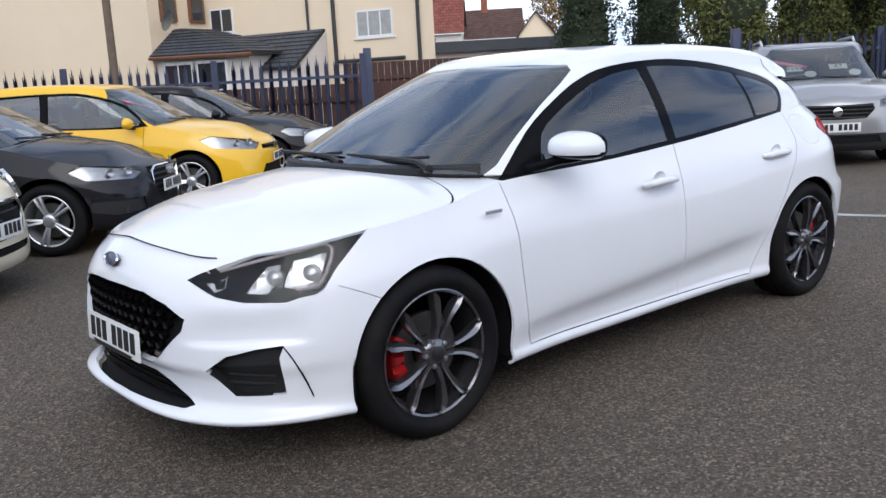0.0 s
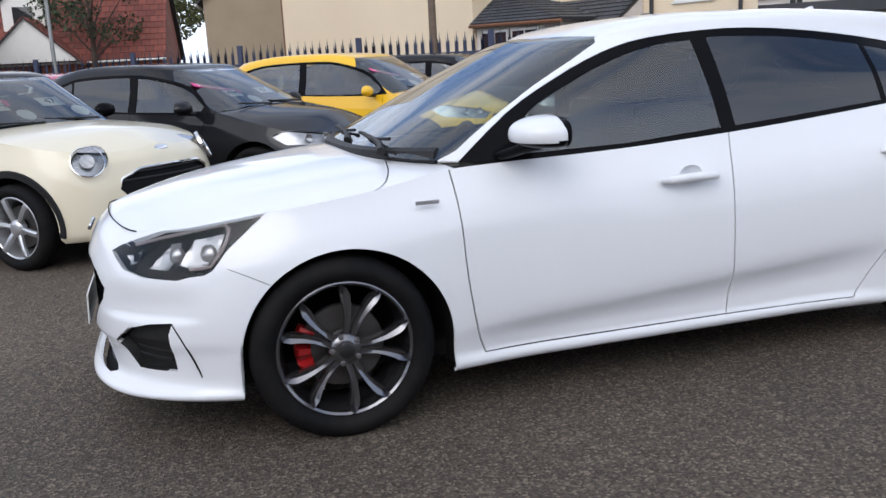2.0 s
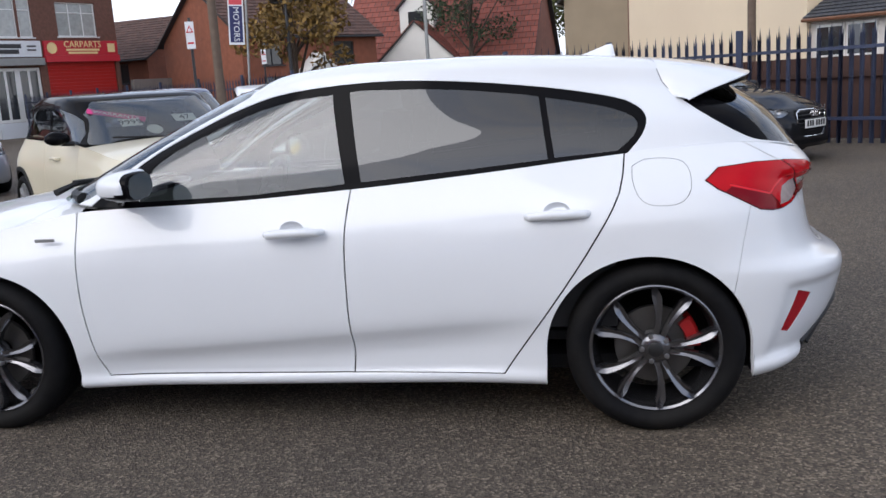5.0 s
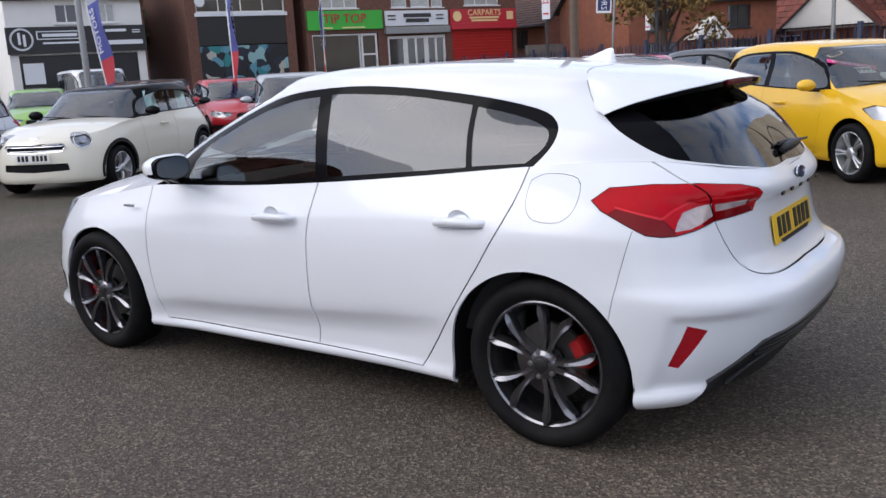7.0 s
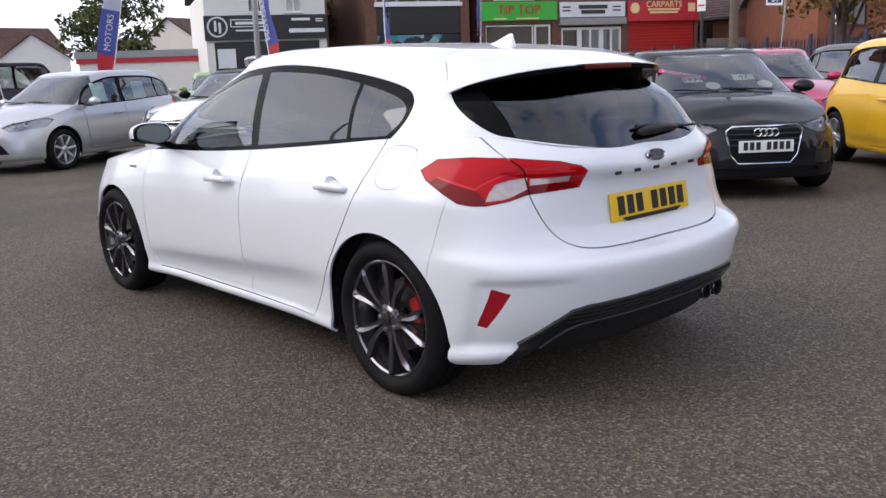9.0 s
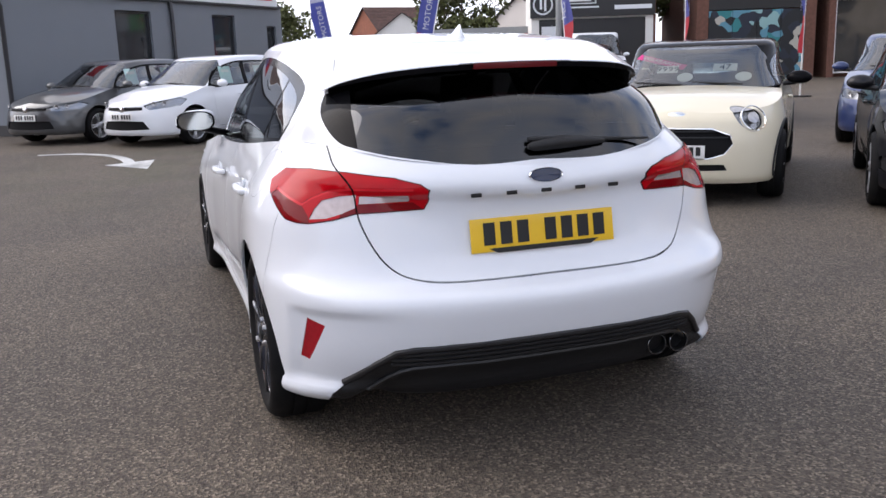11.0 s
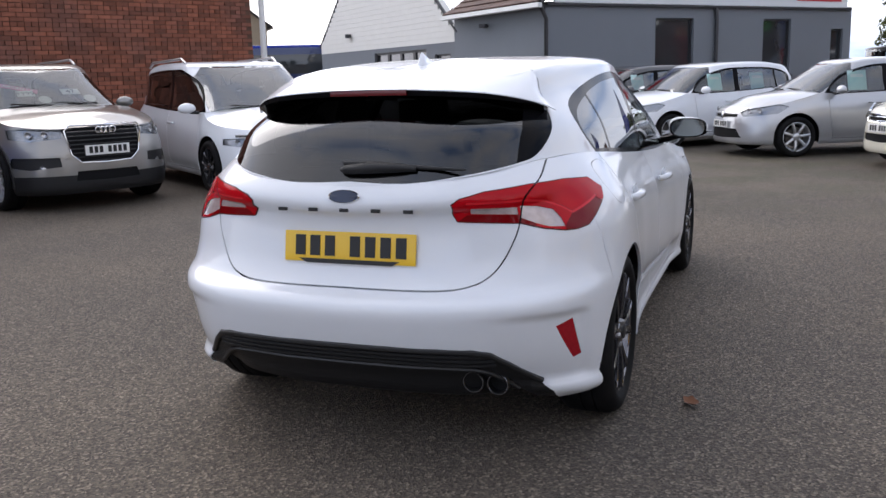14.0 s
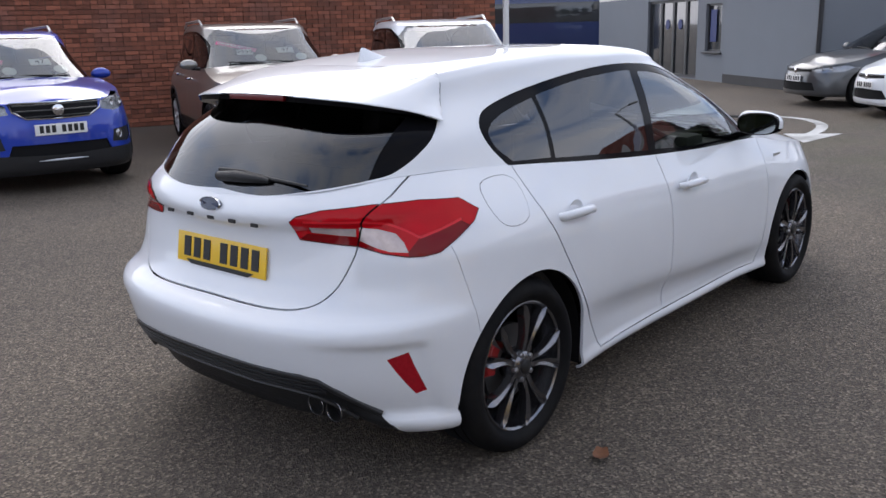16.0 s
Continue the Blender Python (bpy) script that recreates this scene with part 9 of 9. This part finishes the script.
# large cream gable block beside the fence, with its rear wing and slate extension
def cream_block():
    R1, L1 = Vector((-7.0, -21.3)), Vector((-2.9, -31.3))
    dirv = (L1 - R1).normalized()
    bk = Vector((-dirv.y, dirv.x))
    bk = bk if bk.x < 0 else -bk
    t = thing("cream_house", "large cream-rendered house with plain flank wall", "house", kind="", group="houses beyond the fence")

    def slab(name, a, b, h, depth, m, z0=0.0, end=None):
        q = [a, b, b + bk * depth, a + (end or bk) * depth]
        bm = bmesh.new()
        lo_ = [bm.verts.new((p.x, p.y, z0)) for p in q]
        hi_ = [bm.verts.new((p.x, p.y, h)) for p in q]
        bm.faces.new(lo_)
        bm.faces.new(hi_)
        for i in range(4):
            bm.faces.new((lo_[i], lo_[(i + 1) % 4], hi_[(i + 1) % 4], hi_[i]))
        bmesh.ops.recalc_face_normals(bm, faces=bm.faces)
        return part(name, bm, m, t, smooth=False)
    slab("flank_wall", R1, L1, 9.0, 2.3, M["cream_render"])
    slab("corner_pipe", L1 + dirv * 0.02, L1 + dirv * 0.12, 8.8, 0.1, M["brown_frame"])
    # rear wing, set back
    W1, W2 = R1 + bk * 2.303 - dirv * 7.73, R1 + bk * 2.303 + dirv * 6.0
    slab("wing_wall", W1, W2, 7.5, 5.0, M["cream_render"], 0.0, Vector((-0.58, -0.81)))
    ang = math.degrees(math.atan2(dirv.y, dirv.x))
    # windows stand proud on the wing, in its own frame (x along the wall)
    out = Vector((-bk.x, -bk.y))

    def stuck(x, z0, z1, w_, fm, pm, base=W1, bars=1):
        o = thing("window", "white framed window", "window")
        o.parent = t
        o.matrix_basis = Matrix.Translation((base.x + dirv.x * x + out.x * 0.005, base.y + dirv.y * x + out.y * 0.005, 0)) @ pose(0, 0, 0, 0, 0, ang)
        window_in(o, 0, w_, z0, z1, fm, pm, 0.0, bars, 0, True, name="window_frame")
        del o["category"], o["label"]
        return o
    stuck(1.23, 2.50, 3.22, 1.16, M["white_frame"], M["net_pane"], bars=2)
    stuck(6.66, 2.95, 3.67, 0.87, M["white_frame"], M["pane"])
    for x, w_ in ((3.96, 0.06), (3.09, 0.09), (0.43, 0.08)):
        a = W1 + dirv * x
        part("drainpipe", tube_bm([(a.x + out.x * 0.06, a.y + out.y * 0.06, 1.2), (a.x + out.x * 0.06, a.y + out.y * 0.06, 7.4)], w_ / 1.6, 8), M["dark_frame"], t)
    a, b = W1 + dirv * 0.9 + out * 0.05, W1 + dirv * 3.0 + out * 0.05
    part("service_pipe", tube_bm([(a.x, a.y, 1.90), (b.x, b.y, 1.90)], 0.05, 8), M["dark_frame"], t)
    # brown windows on the return wall, facing the gateway
    for i in (0, 1):
        c = R1 + bk * (0.75 + i * 1.15)
        part("brown_window", box_bm(0.62, 0.10, 1.2, (0, 0, 0), 0.01), M["brown_frame"], t, smooth=False).matrix_basis = Matrix.Translation((c.x - dirv.x * 0.03, c.y - dirv.y * 0.03, 3.88)) @ pose(0, 0, 0, 0, 0, ang + 90)
        part("brown_window_pane", box_bm(0.46, 0.12, 1.02, (0, 0, 0), 0.0), M["pane"], t, smooth=False).matrix_basis = Matrix.Translation((c.x - dirv.x * 0.03, c.y - dirv.y * 0.03, 3.88)) @ pose(0, 0, 0, 0, 0, ang + 90)
    # slate-roofed extension in the corner
    X = thing("house_extension", "low white extension with hipped slate roofs", "building")
    X.matrix_basis = Matrix.Translation((R1.x, R1.y, 0)) @ pose(0, 0, 0, 0, 0, math.degrees(math.atan2(bk.y, bk.x)))
    # in this frame x runs back along the return wall, y towards the gateway side is -y or +y
    s = 1.0 if Vector((-math.sin(math.atan2(bk.y, bk.x)), math.cos(math.atan2(bk.y, bk.x)))).dot(-dirv) > 0 else -1.0
    part("extension_wall", box_bm(2.0, 3.3, 2.2, (1.12, s * 1.66, 1.1)), M["pale_render"], X, smooth=False)
    part("extension_wall", box_bm(1.6, 0.9, 1.75, (1.48, s * 3.78, 0.875)), M["pale_render"], X, smooth=False)
    part("gable_end", prism_bm([(0.68, 0), (2.28, 0), (2.28, 2.72), (0.68, 1.76)], 0.10, Matrix.Translation((0, s * 4.24, 0)) @ pose(0, 0, 0, 90, 0, 0)), M["pale_render"], X, smooth=False)
    tiled_roof("slate_roof", X, ((-0.14, s * 0.02, 2.30), (-0.14, s * 3.60, 2.24), (0.95, s * 0.30, 3.08), (0.95, s * 0.02, 3.08)), 9, 14, M["slate"])
    tiled_roof("slate_roof", X, ((-0.14, s * 3.60, 2.24), (2.2, s * 3.60, 2.24), (2.2, s * 0.3, 3.08), (0.95, s * 0.30, 3.08)), 9, 10, M["slate"])
    tiled_roof("slate_roof", X, ((0.55, s * 2.2, 1.80), (0.55, s * 4.45, 1.80), (2.28, s * 4.30, 2.82), (2.28, s * 0.1, 2.82)), 9, 14, M["slate"])
    part("fascia", tube_bm([(-0.16, s * 0.02, 2.25), (-0.16, s * 3.62, 2.19)], 0.05, 6), M["brown_frame"], X)
    for y_ in (0.85, 2.05):
        fr_ = part("window_frame", box_bm(0.08, 1.05, 0.85, (0.09, s * y_, 1.68), 0.01), M["white_frame"], X, smooth=False)
        for o_ in (-0.25, 0.25):
            part("pane", box_bm(0.02, 0.44, 0.70, (0.045, s * (y_ + o_), 1.68)), M["pane"], fr_, smooth=False)
    dish2 = part("satellite_dish", lathe_bm([(0.0, 0.0), (0.18, 0.03), (0.30, 0.09)], 20), M["post_grey"], t)
    dish2.matrix_basis = pose(R1.x - 0.3, R1.y + 0.35, 3.3, -20, 0, 40)


cream_block()
house("tan_house", (-1.6, -47.0), 90 - 8, 9.0, 7.0, 4.6, 3.0, M["tan_render"], M["slate"], "tan-rendered gabled house behind the fence", windows=[(5.5, 6.6, 2.6, 3.9)])
dh = house("dormer_house", (12.5, -46.5), 172, 11.0, 8.0, 2.6, 4.6, M["orange_brick"], M["tile_red"], "brick house with a steep red tiled roof and white dormer", windows=[(2.0, 3.2, 0.9, 2.0), (7.2, 8.6, 0.9, 2.0)], chimney=10.2)
part("gable_front", prism_bm([(0, 0), (4.6, 0), (2.3, 2.1)], 2.4, Matrix.Translation((2.6, 1.2, 2.35)) @ pose(0, 0, 0, 90, 0, 0)), M["white_board"], dh, "white gable over the porch", smooth=False)
tiled_roof("porch_roof", dh, ((4.9, -1.35, 4.52), (7.5, -1.35, 2.12), (7.5, 2.0, 2.12), (4.9, 2.0, 4.52)), 8, 8, M["tile_red"])
tiled_roof("porch_roof", dh, ((2.3, -1.35, 2.12), (4.9, -1.35, 4.52), (4.9, 2.0, 4.52), (2.3, 2.0, 2.12)), 8, 8, M["tile_red"])
part("dormer", prism_bm([(0, 0), (2.0, 0), (2.0, 1.4), (1.0, 2.4), (0, 1.4)], 3.0, Matrix.Translation((3.3, 4.0, 4.0)) @ pose(0, 0, 0, 90, 0, 0)), M["white_board"], dh, "white dormer with a small window", smooth=False)
part("dormer_window", box_bm(0.95, 0.08, 0.85, (4.3, 0.98, 4.75), 0.01), M["pane"], dh, smooth=False)
for sx in (0, 1):
    a_ = (3.1, 0.8, 5.35) if sx == 0 else (4.3, 0.8, 6.5)
    tiled_roof("dormer_roof", dh, (((3.05, 0.8, 5.30), (4.3, 0.8, 6.5), (4.3, 4.0, 6.5), (3.05, 4.0, 5.30)) if sx == 0 else ((4.3, 0.8, 6.5), (5.55, 0.8, 5.30), (5.55, 4.0, 5.30), (4.3, 4.0, 6.5))), 5, 5, M["tile_red"])
oh = house("orange_house", (13.45, -33.5), 233, 7.6, 7.0, 3.8, 2.4, M["orange_brick"], M["tile_brown"], "orange brick house with a brown tiled roof", windows=[(1.0, 2.1, 2.4, 3.4), (1.0, 2.4, 0.7, 1.9), (5.0, 6.2, 2.4, 3.4), (5.2, 6.6, 0.7, 1.9)], frame_m=M["dark_frame"])
part("porch_gable", prism_bm([(0, 0), (2.0, 0), (1.0, 0.95)], 1.0, Matrix.Translation((2.7, 0.1, 1.95)) @ pose(0, 0, 0, 90, 0, 0)), M["white_board"], oh, "white timbered porch gable", smooth=False)
for x_, rot in ((3.7, 0), (3.35, 38), (4.05, -38)):
    part("porch_timber", box_bm(0.07, 0.02, 0.8, (0, 0, 0)), M["dark_frame"], oh, smooth=False).matrix_basis = pose(x_, -0.92, 2.32, 0, rot, 0)
house("brick_house", (29.0, -41.5), 165, 8.5, 8.0, 3.4, 2.2, M["orange_brick"], M["tile_brown"], "brick house with a brown hipped roof", windows=[(2.0, 3.2, 2.1, 3.1), (6.0, 7.2, 2.1, 3.1)], frame_m=M["dark_frame"])
# roofs behind the cream house, seen over the gateway
house("terrace_house", (-40.8, -58.2), 136, 8.0, 7.0, 5.1, 3.6, M["pale_render"], M["tile_red"], "pale rendered house with a red-brown tiled roof", windows=[(4.9, 5.9, 3.3, 4.6)])
house("terrace_house", (-47.2, -59.0), 136, 9.0, 7.0, 4.6, 2.5, M["cream_render"], M["tile_brown"], "cream house with a brown tiled roof and chimney", chimney=5.8)
house("cream_gabled_house", (-54.2, -49.4), -136, 7.0, 3.0, 4.5, 1.9, M["cream_render"], M["tile_brown"], "small cream house with its gable to the car park")
gr_ = thing("garage", "low flat-roofed grey garage beyond the gateway", "building", pose(-17.5, -19.5, 0, 0, 0, 140))
part("garage_wall", box_bm(6.0, 3.5, 2.1, (0, 0, 1.05)), M["pale_render"], gr_, smooth=False)
part("flat_roof", box_bm(6.4, 3.9, 0.35, (0, 0, 2.25), 0.02), M["slate"], gr_, smooth=False)
# houses far along the road
house("brick_house", (92.7, -25.0), -78, 7.0, 7.0, 4.3, 2.6, M["orange_brick"], M["tile_brown"], "brick house with a brown roof far along the road", windows=[(1.2, 2.4, 2.6, 3.8), (4.4, 5.6, 2.6, 3.8)])
house("pale_house", (81.5, -27.5), -20, 5.5, 6.0, 3.4, 2.2, M["white_board"], M["tile_brown"], "white house with a brown roof far along the road", windows=[(2, 3.2, 1.2, 2.3)])
house("brick_house", (59.4, -30.0), -65, 7.5, 7.0, 3.6, 2.2, M["pale_render"], M["tile_brown"], "pale house with a low brown roof", windows=[(3, 4.2, 1.6, 2.8)])
for i in range(4):
    house("terrace_house", (41 + i * 7.2, 26.5 + i * 6.0), 220 - 180, 9.0, 8.0, 4.6, 3.0, M["orange_brick"] if i % 2 else M["tan_render"], M["tile_brown"], "terraced brick house with a brown roof beyond the wall", windows=[(1.5, 2.7, 2.7, 4.0), (5.5, 6.7, 2.7, 4.0), (1.5, 2.9, 0.6, 2.0)], chimney=8.3)
bus = thing("blue_bus", "dark blue single-deck bus passing behind the wall", "bus", pose(27.5, 17.6, 0, 0, 0, 122))
part("body", box_bm(8.0, 2.4, 2.2, (0, 0, 1.55), 0.12), M["p_navy"], bus)
part("window_band", box_bm(7.4, 2.44, 0.75, (0, 0, 2.0), 0.02), M["pane"], bus)
part("roof_stripe", box_bm(7.8, 2.2, 0.12, (0, 0, 2.68), 0.03), M["p_blue"], bus)
for x in (-2.6, 2.6):
    for y in (-1.1, 1.1):
        part("wheel", lathe_bm([(0.0, 0.12), (0.45, 0.12), (0.48, 0.0), (0.45, -0.12), (0.0, -0.12)], 24), M["tyre"], bus).matrix_basis = pose(x, y, 0.48)


# ---------------------------------------------------------------- trees
def leaf_cloud(name, centres, per, size, material, parent, flat_z=0.6, seed=1):
    """Many small two-sided leaves scattered in uneven clumps."""
    rng = np.random.default_rng(seed)
    quads = []
    for (cx, cy, cz, r) in centres:
        n = int(per * r * r)
        d = rng.normal(size=(n, 3))
        d /= np.linalg.norm(d, axis=1)[:, None]
        rad = r * rng.uniform(0.45, 1.0, n) ** 0.6
        p = np.array([cx, cy, cz]) + d * rad[:, None] * np.array([1, 1, flat_z])
        a = rng.normal(size=(n, 3))
        a /= np.linalg.norm(a, axis=1)[:, None]
        b = np.cross(a, rng.normal(size=(n, 3)))
        b /= np.linalg.norm(b, axis=1)[:, None]
        k = (size * rng.uniform(0.6, 1.3, n))[:, None]
        quads.append(np.stack([p - a * k, p + b * k * 0.5, p + a * k, p - b * k * 0.5], 1))
    V = np.concatenate(quads).reshape(-1, 3)
    me = bpy.data.meshes.new(name)
    me.from_pydata(V.tolist(), [], np.arange(len(V)).reshape(-1, 4).tolist())
    me.materials.append(material)
    o = new(name, me)
    o.parent = parent
    return o


M["bark"] = mat("grey_brown_bark", (0.07, 0.05, 0.038), 0.9, 0, 0, 0.4, 8, 0.6, 40)
M["leaf_autumn"] = mat("yellow_brown_autumn_leaves", (0.19, 0.115, 0.025), 0.7, 0, 0, 0.35, 1.5, random_amt=0.55, island=True)
M["leaf_conifer"] = mat("dark_conifer_needles", (0.030, 0.048, 0.020), 0.8, 0, 0, 0.3, 2, random_amt=0.5, island=True)
# darker green: the shade deep inside a conifer, put into the colour
M["leaf_shade"] = mat("shaded_conifer_core", (0.018, 0.024, 0.010), 0.9, 0, 0, 0.4, 9)
M["leaf_golden"] = mat("golden_conifer_needles", (0.095, 0.105, 0.022), 0.8, 0, 0, 0.3, 2, random_amt=0.45, island=True)
M["leaf_green"] = mat("olive_green_leaves", (0.075, 0.085, 0.024), 0.8, 0, 0, 0.3, 2, random_amt=0.5, island=True)


def broadleaf(at, h, r, leaf, label, seed, density=260):
    rng = random.Random(seed)
    t = thing("tree", label, "tree", pose(at[0], at[1], 0))
    part("trunk", tube_bm([(0, 0, 0), (0.05, 0.03, h * 0.25), (0.0, 0.08, h * 0.5), (0.1, 0, h * 0.75)], [0.17, 0.14, 0.10, 0.04], 10), M["bark"], t)
    cs = []
    for i in range(9):
        a = rng.uniform(0, 2 * math.pi)
        z0 = h * rng.uniform(0.25, 0.5)
        e = (r * 0.75 * math.cos(a), r * 0.75 * math.sin(a), h * rng.uniform(0.42, 0.9))
        part("limb", tube_bm([(0, 0.03, z0), (e[0] * 0.5, e[1] * 0.5, (z0 + e[2]) / 2 + 0.2), e], [0.06, 0.04, 0.015], 6), M["bark"], t)
        cs.append((*e, r * rng.uniform(0.28, 0.45)))
    for i in range(16):
        a, q = rng.uniform(0, 2 * math.pi), rng.uniform(0.1, 0.85)
        cs.append((r * q * math.cos(a), r * q * math.sin(a), h * rng.uniform(0.40, 0.97), r * rng.uniform(0.2, 0.4)))
    leaf_cloud("crown", cs, density * (1.0 if density > 180 else 1.5), 0.10 if density > 180 else 0.17, leaf, t, 0.8, seed)
    return t


def conifer(at, h, r, leaf, label, seed):
    rng = random.Random(seed)
    t = thing("conifer", label, "tree", pose(at[0], at[1], 0))
    part("trunk", tube_bm([(0, 0, 0), (0, 0, h * 0.9)], [0.16, 0.03], 8), M["bark"], t)
    cs = []
    for i in range(150):
        q = (i + rng.random()) / 150
        z = h * (0.05 + 0.93 * q)
        rr = r * min(1.0, 2.4 * (1 - q) ** 0.7) * rng.uniform(0.35, 1.0)
        a = rng.uniform(0, 2 * math.pi)
        cs.append((rr * 0.8 * math.cos(a), rr * 0.8 * math.sin(a), z, 0.34 * r * (1.15 - 0.55 * q)))
    # solid dark body added inside the crown, standing in for its inner shade
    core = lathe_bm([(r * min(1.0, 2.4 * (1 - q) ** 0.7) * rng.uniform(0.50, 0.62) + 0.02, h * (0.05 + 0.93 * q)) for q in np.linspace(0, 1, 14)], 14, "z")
    part("shaded_core", core, M["leaf_shade"], t)
    leaf_cloud("crown", cs, 1500, 0.052, leaf, t, 1.25, seed)
    return t


broadleaf((7.8, -23.4), 5.0, 1.75, M["leaf_autumn"], "autumn tree with thinning yellow-brown leaves", 3, 420)
broadleaf((4.8, -45.0), 8.5, 2.6, M["leaf_conifer"], "dark evergreen tree between the houses", 5, 200)
broadleaf((1.5, -60.0), 10.5, 4.0, M["leaf_green"], "tall green tree behind the houses", 6, 120)
broadleaf((50.0, -19.0), 6.4, 2.9, M["leaf_green"], "broad yellow-green tree far along the road", 7, 120)
broadleaf((33.5, -24.0), 7.0, 2.5, M["leaf_green"], "green tree between the shops", 8, 150)
broadleaf((57.5, -9.0), 5.4, 1.9, M["leaf_green"], "olive green tree far along the road", 9, 120)
for i, (a, dist, h, r, lf) in enumerate(((-139.4, 25, 7.2, 0.98, "leaf_conifer"), (-143.8, 27, 7.2, 1.02, "leaf_conifer"), (-148.2, 23, 6.4, 1.25, "leaf_golden"), (-152.4, 24, 4.3, 1.15, "leaf_golden"), (-155.0, 25, 5.8, 0.8, "leaf_green"), (-157.2, 24, 5.0, 1.1, "leaf_golden"), (-161.0, 22, 4.4, 1.5, "leaf_golden"), (-165.0, 23, 5.5, 1.6, "leaf_conifer"))):
    conifer((3.32 + dist * math.cos(radians(a)), 3.29 + dist * math.sin(radians(a))), h, r, M[lf], "golden-green conifer behind the fence" if lf == "leaf_golden" else "dark green conifer behind the fence", 20 + i)
broadleaf((-62.0, -57.0), 9.5, 3.4, M["leaf_autumn"], "thin autumn tree behind the houses", 31, 60)

# ---------------------------------------------------------------- small things on the ground
lf = thing("fallen_leaf", "curled brown fallen leaf on the tarmac", "leaf", pose(-1.26, -1.14, 0.0, 0, 0, 25))
lb = bmesh.new()
vs = []
for i in range(5):
    for j in range(5):
        x, y = (i - 2) * 0.022, (j - 2) * 0.015 * (1 - 0.35 * abs(i - 2) / 2)
        vs.append(lb.verts.new((x, y, 0.008 + 7 * x * x + 12 * y * y + 0.002 * ((i * 3 + j) % 2))))
for i in range(4):
    for j in range(4):
        lb.faces.new((vs[i * 5 + j], vs[i * 5 + j + 1], vs[(i + 1) * 5 + j + 1], vs[(i + 1) * 5 + j]))
part("blade", lb, mat("dead_leaf", (0.16, 0.065, 0.028), 0.8, 0, 0, 0.4, 60), lf)
part("stalk", tube_bm([(0.044, 0, 0.018), (0.07, 0.01, 0.008), (0.09, 0.012, 0.004)], 0.0015, 5), M["bark"], lf)
lt = thing("litter", "crumpled pale scrap of litter on the tarmac", "litter", pose(2.0, -3.02, 0.0, 0, 0, 40))
cb_ = bmesh.new()
bmesh.ops.create_icosphere(cb_, subdivisions=2, radius=0.045)
for v in cb_.verts:
    v.co = Vector((v.co.x * 1.4, v.co.y, max(-0.01, v.co.z * 0.5))) * random.uniform(0.65, 1.25) + Vector((0, 0, 0.018))
part("scrap", cb_, M["card"], lt, smooth=False)
